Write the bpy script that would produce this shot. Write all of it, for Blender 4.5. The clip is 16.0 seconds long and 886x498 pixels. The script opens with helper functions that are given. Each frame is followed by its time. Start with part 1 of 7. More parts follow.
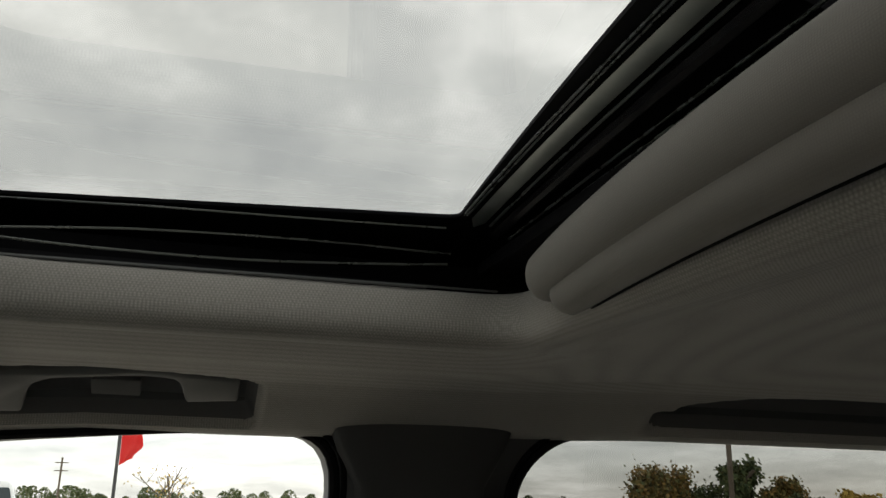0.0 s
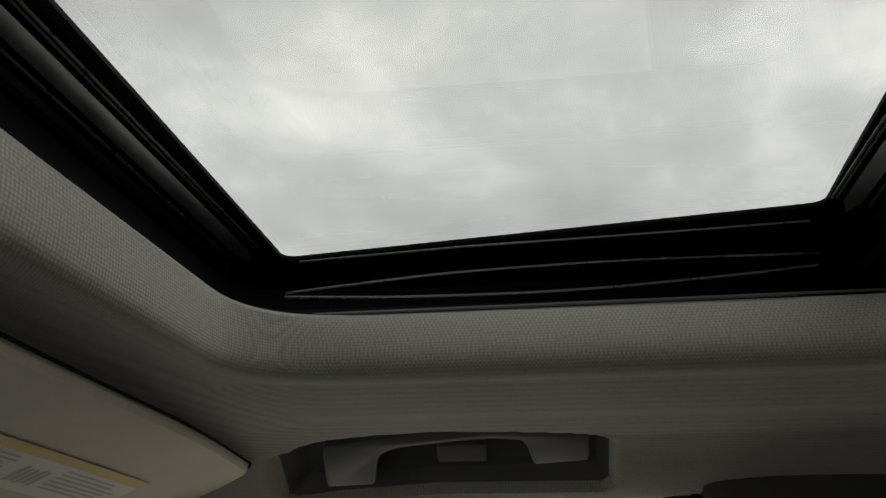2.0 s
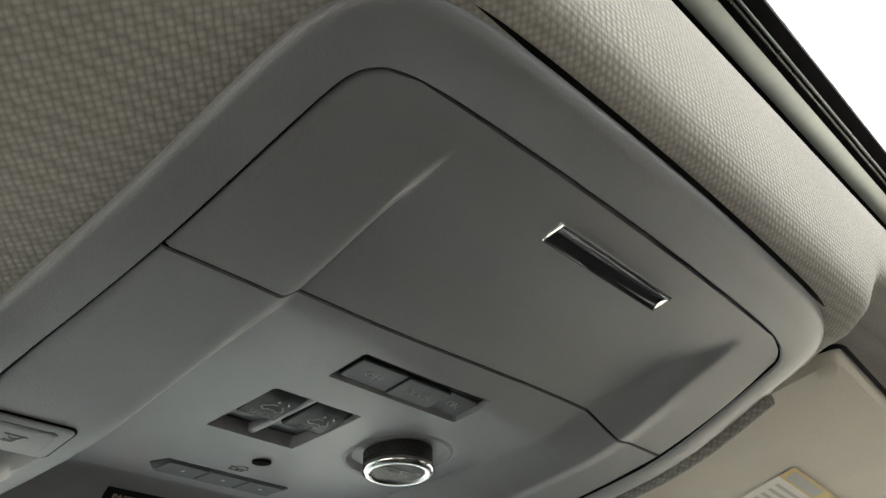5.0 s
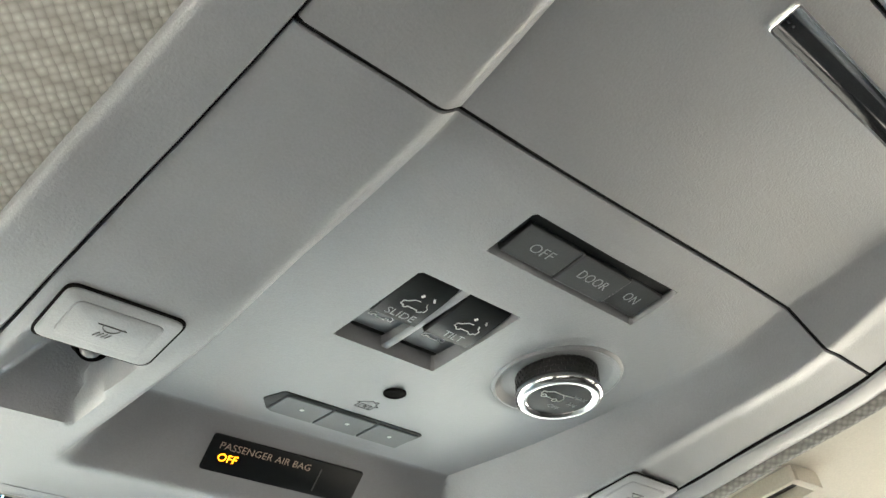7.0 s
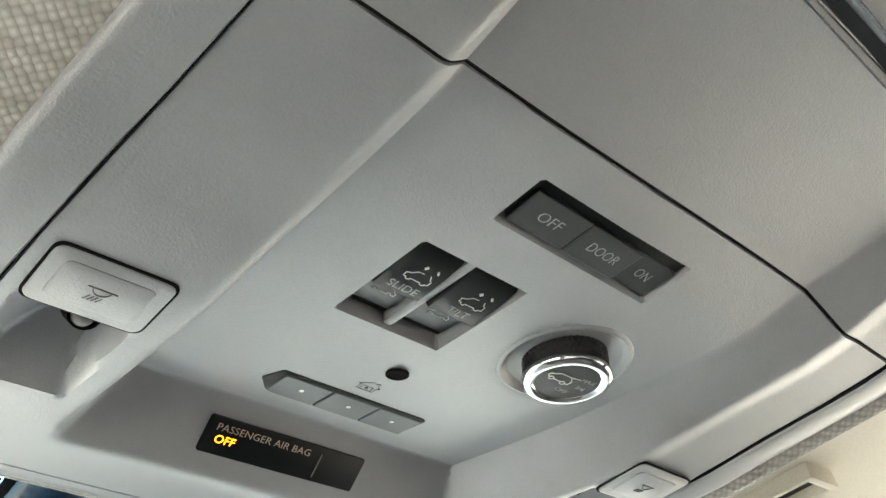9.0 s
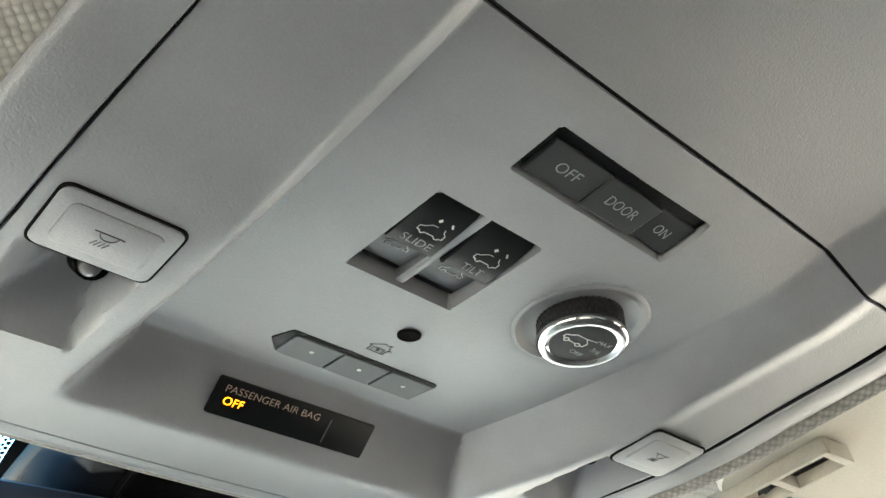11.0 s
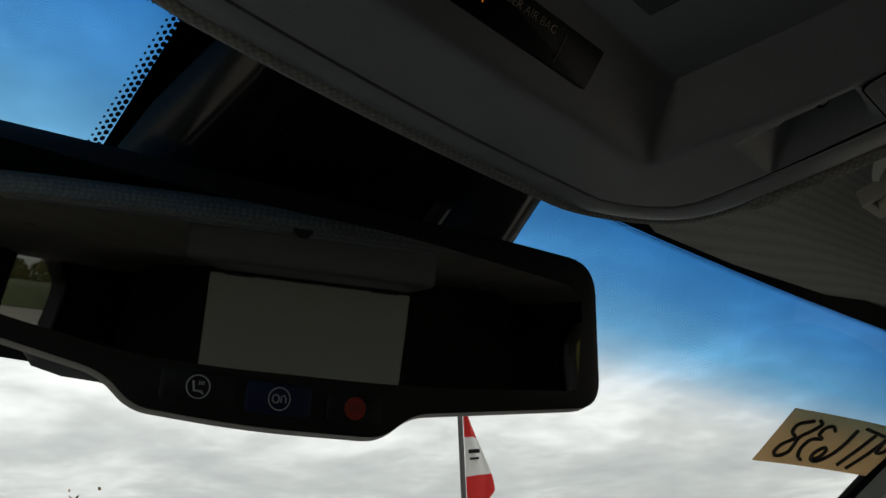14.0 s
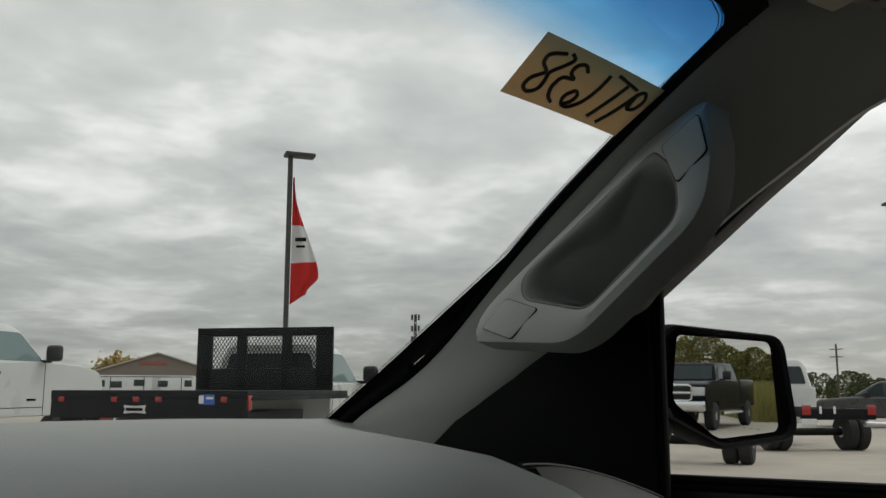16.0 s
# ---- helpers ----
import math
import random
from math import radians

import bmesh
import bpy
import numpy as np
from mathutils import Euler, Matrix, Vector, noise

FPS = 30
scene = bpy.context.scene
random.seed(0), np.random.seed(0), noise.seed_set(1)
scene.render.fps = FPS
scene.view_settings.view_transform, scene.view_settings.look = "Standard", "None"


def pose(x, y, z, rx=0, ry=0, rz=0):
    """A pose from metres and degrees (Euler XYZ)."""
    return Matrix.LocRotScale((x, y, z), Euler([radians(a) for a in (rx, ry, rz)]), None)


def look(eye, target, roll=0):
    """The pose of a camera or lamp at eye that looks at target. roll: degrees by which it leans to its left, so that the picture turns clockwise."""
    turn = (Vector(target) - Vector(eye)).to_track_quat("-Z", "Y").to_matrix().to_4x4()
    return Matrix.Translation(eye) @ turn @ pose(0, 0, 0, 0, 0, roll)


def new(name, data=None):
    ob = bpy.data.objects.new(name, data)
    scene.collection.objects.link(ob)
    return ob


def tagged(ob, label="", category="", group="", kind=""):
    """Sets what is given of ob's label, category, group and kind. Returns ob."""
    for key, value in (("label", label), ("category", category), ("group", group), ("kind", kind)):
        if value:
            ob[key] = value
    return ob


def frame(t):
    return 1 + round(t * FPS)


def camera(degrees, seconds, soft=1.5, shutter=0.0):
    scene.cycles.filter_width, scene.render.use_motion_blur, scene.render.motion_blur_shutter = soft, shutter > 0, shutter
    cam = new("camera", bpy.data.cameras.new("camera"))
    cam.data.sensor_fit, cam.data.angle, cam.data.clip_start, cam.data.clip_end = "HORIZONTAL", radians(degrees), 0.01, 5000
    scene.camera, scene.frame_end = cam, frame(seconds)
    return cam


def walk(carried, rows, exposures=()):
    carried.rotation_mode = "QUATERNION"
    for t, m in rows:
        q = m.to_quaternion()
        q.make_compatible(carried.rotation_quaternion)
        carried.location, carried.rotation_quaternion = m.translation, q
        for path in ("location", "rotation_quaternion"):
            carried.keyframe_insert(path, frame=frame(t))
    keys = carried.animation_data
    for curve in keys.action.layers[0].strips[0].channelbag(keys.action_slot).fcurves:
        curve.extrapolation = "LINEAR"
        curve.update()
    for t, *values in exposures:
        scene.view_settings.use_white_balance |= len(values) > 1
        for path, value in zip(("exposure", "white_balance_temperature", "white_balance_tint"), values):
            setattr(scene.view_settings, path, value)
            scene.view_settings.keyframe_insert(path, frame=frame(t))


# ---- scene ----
# ---- camera ----
cam = camera(53.4, 16.0)

PATH = [
    (0, (-0.1541, 0.2560, 1.5738), (1.6939, -0.2531, 2.1445), 0.97),
    (0.5, (-0.1133, 0.2240, 1.5564), (1.7588, -0.0481, 2.2053), 0.45),
    (1, (-0.1109, 0.2300, 1.5695), (1.7604, 0.1870, 2.2742), 0.34),
    (1.5, (-0.0741, 0.2300, 1.5770), (1.7897, 0.3820, 2.2863), 0.20),
    (2, (-0.0747, 0.2530, 1.5660), (1.7771, 0.4690, 2.2900), -0.02),
    (2.5, (-0.0974, 0.2670, 1.5581), (1.7468, 0.5619, 2.2735), 0.18),
    (3, (-0.1589, 0.2780, 1.5456), (1.6398, 0.7291, 2.2945), 0.09),
    (3.5, (-0.1875, 0.2890, 1.5334), (1.5321, 0.9782, 2.2872), 0.31),
    (4, (-0.2031, 0.3030, 1.5248), (1.3593, 1.2538, 2.3340), 0.19),
    (4.5, (-0.1979, 0.3220, 1.5190), (1.1955, 1.4089, 2.4556), 0.28),
    (5, (-0.1857, 0.3510, 1.5145), (1.1182, 1.5063, 2.4968), 0.12),
    (7.5, (-0.1509, 0.4210, 1.4959), (1.0146, 1.6321, 2.5796), -1.06),
    (8, (-0.1479, 0.4210, 1.4940), (1.0121, 1.6280, 2.5884), -0.85),
    (8.5, (-0.1469, 0.4230, 1.4950), (1.0061, 1.6360, 2.5902), -0.34),
    (11, (-0.1407, 0.4340, 1.4893), (1.0010, 1.6730, 2.5670), 0.67),
    (11.5, (-0.1477, 0.4420, 1.4890), (1.0182, 1.6610, 2.5636), 0.04),
    (12, (-0.1531, 0.4840, 1.4748), (1.0346, 1.7420, 2.4782), 0.60),
    (12.5, (-0.1533, 0.5310, 1.4537), (1.0737, 1.7950, 2.4007), 1.35),
    (13, (-0.1580, 0.5670, 1.4500), (1.1910, 1.7630, 2.3170), -3.50),
    (13.5, (-0.1610, 0.5620, 1.4480), (1.1950, 1.7790, 2.2730), -2.70),
    (14, (-0.1590, 0.5450, 1.4520), (1.2240, 1.7740, 2.2110), -2.40),
    (14.5, (-0.1270, 0.5300, 1.4010), (1.2840, 1.7840, 2.0620), -0.60),
    (15, (-0.0860, 0.5460, 1.3690), (1.4050, 1.7560, 1.9280), -0.30),
    (15.5, (-0.0900, 0.5380, 1.3680), (1.5130, 1.6520, 1.8020), -0.50),
    (16, (-0.0440, 0.5490, 1.3380), (1.6480, 1.5670, 1.6550), 0.10),
]
# exposure along the way
EXPOSURES = [(0, 1.62), (3.0, 1.62), (3.6, 1.72), (4.1, 2.35), (4.6, 3.3), (5.1, 3.9), (7.3, 5.35), (8.7, 5.38), (10.8, 5.25), (11.5, 5.0), (12.1, 4.4), (12.6, 3.2), (13.0, 2.2), (13.4, 1.1), (14.0, 0.65), (14.5, 0.6), (15.0, 0.4), (16.0, 0.3)]
walk(cam, [(t, look(eye, target, roll)) for t, eye, target, roll in PATH], EXPOSURES)

# ---- world and sun ----


def link(nt, a, ai, b, bi):
    nt.links.new(a.outputs[ai], b.inputs[bi])


def node(nt, kind, **values):
    n = nt.nodes.new(kind)
    for k, v in values.items():
        n.inputs[k.replace("_", " ")].default_value = v
    return n


def make_world():
    w = bpy.data.worlds.new("overcast_sky")
    scene.world = w
    w.use_nodes = True
    nt = w.node_tree
    nt.nodes.clear()
    out, bg = nt.nodes.new("ShaderNodeOutputWorld"), nt.nodes.new("ShaderNodeBackground")
    sky = nt.nodes.new("ShaderNodeTexSky")
    sky.sky_type, sky.sun_disc, sky.sun_elevation, sky.sun_rotation = "NISHITA", False, radians(38), radians(140)
    co = nt.nodes.new("ShaderNodeTexCoord")
    sep = nt.nodes.new("ShaderNodeSeparateXYZ")
    link(nt, co, "Generated", sep, 0)
    up = nt.nodes.new("ShaderNodeMath")
    up.operation = "MAXIMUM"
    link(nt, sep, "Z", up, 0)
    up.inputs[1].default_value = 0.0
    add = nt.nodes.new("ShaderNodeMath")
    add.operation = "ADD"
    link(nt, up, 0, add, 0)
    add.inputs[1].default_value = 0.14
    flat = nt.nodes.new("ShaderNodeVectorMath")
    flat.operation = "DIVIDE"
    com = nt.nodes.new("ShaderNodeCombineXYZ")
    for i in range(3):
        link(nt, add, 0, com, i)
    link(nt, co, "Generated", flat, 0)
    link(nt, com, 0, flat, 1)
    big = node(nt, "ShaderNodeTexNoise", Scale=1.5, Detail=5.0, Roughness=0.55, Distortion=0.25)
    small = node(nt, "ShaderNodeTexNoise", Scale=4.2, Detail=7.0, Roughness=0.58, Distortion=0.12)
    link(nt, flat, 0, big, "Vector")
    link(nt, flat, 0, small, "Vector")
    mix = nt.nodes.new("ShaderNodeMix")
    mix.data_type = "FLOAT"
    mix.inputs[0].default_value = 0.30
    link(nt, big, 0, mix, 2)
    link(nt, small, 0, mix, 3)
    ramp = nt.nodes.new("ShaderNodeValToRGB")
    els = ramp.color_ramp.elements
    els[0].position, els[0].color = 0.30, (0.425, 0.43, 0.425, 1)
    els[1].position, els[1].color = 0.67, (1.02, 1.0, 0.965, 1)
    mid = els.new(0.5)
    mid.color = (0.635, 0.632, 0.605, 1)
    link(nt, mix, 0, ramp, 0)
    # thicker cloud towards the horizon
    low = nt.nodes.new("ShaderNodeMapRange")
    link(nt, sep, "Z", low, 0)
    low.inputs[1].default_value, low.inputs[2].default_value = 0.0, 0.30
    low.inputs[3].default_value, low.inputs[4].default_value = 0.48, 1.0
    dim = nt.nodes.new("ShaderNodeMix")
    dim.data_type, dim.blend_type = "RGBA", "MULTIPLY"
    dim.inputs[0].default_value = 1.0
    link(nt, ramp, 0, dim, 6)
    link(nt, low, 0, dim, 7)
    sky_dim = nt.nodes.new("ShaderNodeMix")
    sky_dim.data_type, sky_dim.blend_type = "RGBA", "MULTIPLY"
    sky_dim.inputs[0].default_value = 1.0
    link(nt, sky, 0, sky_dim, 6)
    sky_dim.inputs[7].default_value = (0.12, 0.12, 0.12, 1)
    both = nt.nodes.new("ShaderNodeMix")
    both.data_type = "RGBA"
    both.inputs[0].default_value = 0.93
    link(nt, sky_dim, 2, both, 6)
    link(nt, dim, 2, both, 7)
    link(nt, both, 2, bg, 0)
    bg.inputs[1].default_value = 1.0
    link(nt, bg, 0, out, 0)


make_world()
sun = new("sun", bpy.data.lights.new("sun", "SUN"))
sun.data.energy, sun.data.angle, sun.data.color = 0.7, radians(25), (1.0, 0.97, 0.92)
sun.matrix_world = look((0, 0, 30), (-14, 12, 8))


# ---- materials ----
def mat(name, base, rough=0.5, metal=0.0, grain=0.0, grain_size=400.0, stain=0.0, stain_size=8.0, bump=0.0, coat=0.0, spec=0.5, emit=None, emit_power=0.0):
    m = bpy.data.materials.new(name)
    m.use_nodes = True
    nt = m.node_tree
    b = nt.nodes["Principled BSDF"]
    b.inputs["Base Color"].default_value = (*base, 1)
    b.inputs["Roughness"].default_value = rough
    b.inputs["Metallic"].default_value = metal
    b.inputs["Coat Weight"].default_value = coat
    b.inputs["Specular IOR Level"].default_value = spec
    if emit:
        b.inputs["Emission Color"].default_value = (*emit, 1)
        b.inputs["Emission Strength"].default_value = emit_power
    if grain or stain or bump:
        co = nt.nodes.new("ShaderNodeTexCoord")
        fine = node(nt, "ShaderNodeTexNoise", Scale=grain_size, Detail=3.0, Roughness=0.6)
        wide = node(nt, "ShaderNodeTexNoise", Scale=stain_size, Detail=4.0, Roughness=0.6)
        link(nt, co, "Object", fine, "Vector")
        link(nt, co, "Object", wide, "Vector")
        r1, r2 = nt.nodes.new("ShaderNodeMapRange"), nt.nodes.new("ShaderNodeMapRange")
        link(nt, fine, 0, r1, 0)
        link(nt, wide, 0, r2, 0)
        r1.inputs[1].default_value, r1.inputs[2].default_value = 0.3, 0.7
        r2.inputs[1].default_value, r2.inputs[2].default_value = 0.3, 0.7
        r1.inputs[3].default_value, r1.inputs[4].default_value = 1 - grain, 1 + grain
        r2.inputs[3].default_value, r2.inputs[4].default_value = 1 - stain, 1 + stain
        mul = nt.nodes.new("ShaderNodeMath")
        mul.operation = "MULTIPLY"
        link(nt, r1, 0, mul, 0)
        link(nt, r2, 0, mul, 1)
        tint = nt.nodes.new("ShaderNodeMix")
        tint.data_type, tint.blend_type = "RGBA", "MULTIPLY"
        tint.inputs[0].default_value = 1.0
        tint.inputs[6].default_value = (*base, 1)
        link(nt, mul, 0, tint, 7)
        link(nt, tint, 2, b, "Base Color")
        rr = nt.nodes.new("ShaderNodeMapRange")
        link(nt, wide, 0, rr, 0)
        rr.inputs[1].default_value, rr.inputs[2].default_value = 0.3, 0.7
        rr.inputs[3].default_value, rr.inputs[4].default_value = max(rough - 0.06, 0.02), min(rough + 0.08, 1)
        link(nt, rr, 0, b, "Roughness")
        if bump:
            bp = node(nt, "ShaderNodeBump", Strength=bump, Distance=0.0006)
            link(nt, fine, 0, bp, "Height")
            link(nt, bp, 0, b, "Normal")
    return m


def weave_mat(name, base, pitch, depth, contrast):
    """Knitted cloth: rows of small dots in a staggered lattice, with a soft blotchiness on top."""
    m = mat(name, base, 0.95, spec=0.15)
    nt = m.node_tree
    b = nt.nodes["Principled BSDF"]
    co = nt.nodes.new("ShaderNodeTexCoord")
    turn = nt.nodes.new("ShaderNodeMapping")
    turn.inputs["Rotation"].default_value = (0, 0, radians(45))
    link(nt, co, "Object", turn, 0)
    v = nt.nodes.new("ShaderNodeTexVoronoi")
    v.inputs["Scale"].default_value = 1.0 / pitch
    v.inputs["Randomness"].default_value = 0.22
    link(nt, turn, 0, v, "Vector")
    r = nt.nodes.new("ShaderNodeMapRange")
    link(nt, v, "Distance", r, 0)
    r.inputs[1].default_value, r.inputs[2].default_value = 0.1, 0.75
    r.inputs[3].default_value, r.inputs[4].default_value = 1 + contrast * 0.5, 1 - contrast
    wide = node(nt, "ShaderNodeTexNoise", Scale=14.0, Detail=4.0)
    link(nt, co, "Object", wide, "Vector")
    r2 = nt.nodes.new("ShaderNodeMapRange")
    link(nt, wide, 0, r2, 0)
    r2.inputs[3].default_value, r2.inputs[4].default_value = 0.9, 1.1
    mul = nt.nodes.new("ShaderNodeMath")
    mul.operation = "MULTIPLY"
    link(nt, r, 0, mul, 0)
    link(nt, r2, 0, mul, 1)
    tint = nt.nodes.new("ShaderNodeMix")
    tint.data_type, tint.blend_type = "RGBA", "MULTIPLY"
    tint.inputs[0].default_value = 1.0
    tint.inputs[6].default_value = (*base, 1)
    link(nt, mul, 0, tint, 7)
    link(nt, tint, 2, b, "Base Color")
    bp = node(nt, "ShaderNodeBump", Strength=depth, Distance=0.0005)
    bp.invert = True
    link(nt, v, "Distance", bp, "Height")
    link(nt, bp, 0, b, "Normal")
    b.inputs["Sheen Weight"].default_value = 0.15
    return m


def glass_mat(name, tint, gloss=1.0):
    """A thin pane: it lets tinted light straight through and mirrors a little, more at a slant."""
    m = bpy.data.materials.new(name)
    m.use_nodes = True
    nt = m.node_tree
    nt.nodes.clear()
    out = nt.nodes.new("ShaderNodeOutputMaterial")
    tr = nt.nodes.new("ShaderNodeBsdfTransparent")
    tr.inputs[0].default_value = (*tint, 1)
    gl = nt.nodes.new("ShaderNodeBsdfGlossy")
    gl.inputs["Roughness"].default_value = 0.01
    fr = nt.nodes.new("ShaderNodeLayerWeight")
    fr.inputs[0].default_value = 0.5
    p5 = nt.nodes.new("ShaderNodeMath")
    p5.operation = "POWER"
    p5.inputs[1].default_value = 5.0
    link(nt, fr, "Facing", p5, 0)
    sc = nt.nodes.new("ShaderNodeMath")
    sc.operation = "MULTIPLY_ADD"
    sc.inputs[1].default_value = 0.9 * gloss
    sc.inputs[2].default_value = 0.045 * gloss
    link(nt, p5, 0, sc, 0)
    mx = nt.nodes.new("ShaderNodeMixShader")
    link(nt, sc, 0, mx, 0)
    link(nt, tr, 0, mx, 1)
    link(nt, gl, 0, mx, 2)
    link(nt, mx, 0, out, 0)
    return m, tr


FABRIC = weave_mat("headliner_cloth", (0.330, 0.314, 0.290), 0.0017, 0.6, 0.34)
SHADE_CLOTH = weave_mat("sunshade_cloth", (0.205, 0.192, 0.175), 0.0009, 0.25, 0.08)
CLOTH_ROLL = weave_mat("pillar_edge_cloth", (0.22, 0.21, 0.195), 0.0019, 0.9, 0.40)
VISOR = mat("visor_vinyl", (0.45, 0.414, 0.347), 0.75, grain=0.06, grain_size=900, stain=0.07, stain_size=12, bump=0.25)
CONSOLE = mat("grey_plastic", (0.162, 0.168, 0.181), 0.36, grain=0.05, grain_size=1600, stain=0.08, stain_size=26, bump=0.22)
CONSOLE_LID = mat("grey_lid_plastic", (0.156, 0.161, 0.171), 0.38, grain=0.05, grain_size=1600, stain=0.06, stain_size=18, bump=0.22)
GROOVE = mat("dark_gap", (0.005, 0.005, 0.005), 0.9, spec=0.05)
BUTTON = mat("charcoal_button", (0.0045, 0.0055, 0.0065), 0.35, grain=0.1, grain_size=1500, bump=0.1, spec=0.10)
BUTTON_SIDE = mat("slate_button", (0.0095, 0.0115, 0.013), 0.35, grain=0.08, grain_size=1500, bump=0.1, spec=0.35)
SLATE_FACE = mat("slate_key_face", (0.028, 0.034, 0.039), 0.40, grain=0.08, grain_size=1500, stain=0.06, stain_size=40, bump=0.1, spec=0.4)
INLAY = mat("glossy_dark_inlay", (0.035, 0.038, 0.042), 0.08, metal=0.6, stain=0.1, stain_size=60)
BLACK = mat("black_plastic", (0.012, 0.012, 0.013), 0.45, grain=0.1, grain_size=900, bump=0.1)
BLACK_GLOSS = mat("gloss_black", (0.008, 0.008, 0.009), 0.18, coat=0.1, stain=0.1, stain_size=30, spec=0.35)
BLACK_MATT = mat("black_seal", (0.004, 0.004, 0.005), 0.75, grain=0.1, spec=0.10)
RAIL = mat("satin_rail", (0.10, 0.11, 0.105), 0.28, metal=0.6, stain=0.1, stain_size=40)
STRIP = mat("grey_glazed_strip", (0.42, 0.45, 0.43), 0.42, metal=1.0, stain=0.15, stain_size=50)
CHROME = mat("chrome", (0.80, 0.81, 0.82), 0.07, metal=1.0)
DARK_CHROME = mat("dark_chrome", (0.50, 0.51, 0.52), 0.08, metal=1.0)
WHITE_INK = mat("white_print", (0.50, 0.51, 0.50), 0.6)
GREY_INK = mat("dark_grey_print", (0.06, 0.06, 0.06), 0.6)
PALE_INK = mat("pale_grey_print", (0.20, 0.213, 0.22), 0.6)
TAN_INK = mat("tan_print", (0.37, 0.28, 0.22), 0.6)
AMBER = mat("amber_lamp", (0.9, 0.4, 0.02), 0.4, emit=(1.0, 0.24, 0.004), emit_power=0.30)
LAMP_CLEAR = mat("frosted_lens", (0.17, 0.17, 0.17), 0.2, coat=0.5)
HANDLE = mat("dark_grey_plastic", (0.060, 0.062, 0.062), 0.5, grain=0.06, grain_size=1200, stain=0.05, bump=0.2)
PILLAR_DARK = mat("charcoal_pillar_plastic", (0.045, 0.046, 0.047), 0.7, grain=0.08, grain_size=1200, stain=0.06, bump=0.2, spec=0.25)
POCKET = mat("dark_matt_grey", (0.085, 0.085, 0.085), 0.9, grain=0.12, grain_size=1500, bump=0.3)
PILLAR = mat("pillar_plastic", (0.270, 0.280, 0.264), 0.62, spec=0.22, grain=0.06, grain_size=1300, stain=0.04, bump=0.25)
# the pillar plastic again, darkened to stand in for shade inside the handle
PILLAR_SHADED = mat("shaded_pillar_plastic", (0.105, 0.109, 0.103), 0.6, grain=0.06, grain_size=1300, bump=0.25)
DASH = mat("dash_vinyl", (0.250, 0.257, 0.240), 0.52, grain=0.08, grain_size=900, stain=0.06, stain_size=10, bump=0.3)
DOOR_TRIM = mat("dark_door_trim", (0.035, 0.036, 0.038), 0.55, grain=0.08, grain_size=1000, bump=0.2)
SHELL = mat("dark_cabin_trim", (0.07, 0.068, 0.065), 0.8, grain=0.1, grain_size=300, stain=0.1, stain_size=4)
PAINT_CAR = mat("car_paint", (0.03, 0.033, 0.04), 0.25, coat=0.8, stain=0.05)
PAPER = mat("label_paper", (0.56, 0.545, 0.495), 0.7, grain=0.03)
LABEL_YELLOW = mat("label_yellow", (0.52, 0.38, 0.14), 0.7, grain=0.03)
LABEL_INK = mat("label_ink", (0.35, 0.34, 0.31), 0.8)
CARD = mat("brown_card", (0.36, 0.25, 0.13), 0.85, grain=0.08, grain_size=500, stain=0.08, stain_size=20)


def let_light_through(m, tint, share):
    """Thin card or leaf: part of the light from behind comes through."""
    nt = m.node_tree
    b, out = nt.nodes["Principled BSDF"], nt.nodes["Material Output"]
    tr, mx = nt.nodes.new("ShaderNodeBsdfTranslucent"), nt.nodes.new("ShaderNodeMixShader")
    tr.inputs[0].default_value, mx.inputs[0].default_value = (*tint, 1), share
    link(nt, b, 0, mx, 1)
    link(nt, tr, 0, mx, 2)
    link(nt, mx, 0, out, 0)


let_light_through(CARD, (0.50, 0.34, 0.17), 0.5)
MARKER = mat("marker_ink", (0.03, 0.025, 0.02), 0.7)
PANEL = mat("pale_panel", (0.62, 0.62, 0.57), 0.5, stain=0.03, stain_size=6)
MIRROR = mat("mirror_silver", (0.50, 0.52, 0.50), 0.015, metal=1.0)
DOOR_MIRROR = mat("door_mirror_silver", (0.74, 0.76, 0.75), 0.01, metal=1.0)
BLUE_KEY = mat("blue_button", (0.012, 0.022, 0.07), 0.4)
RED_KEY = mat("red_button", (0.42, 0.05, 0.035), 0.5)
SIDE_GLASS, _ = glass_mat("side_glass", (0.93, 0.95, 0.94), 0.5)
PRIVACY_GLASS, _ = glass_mat("privacy_glass", (0.30, 0.31, 0.305))
ROOF_GLASS, _ = glass_mat("roof_glass", (0.325, 0.33, 0.318))


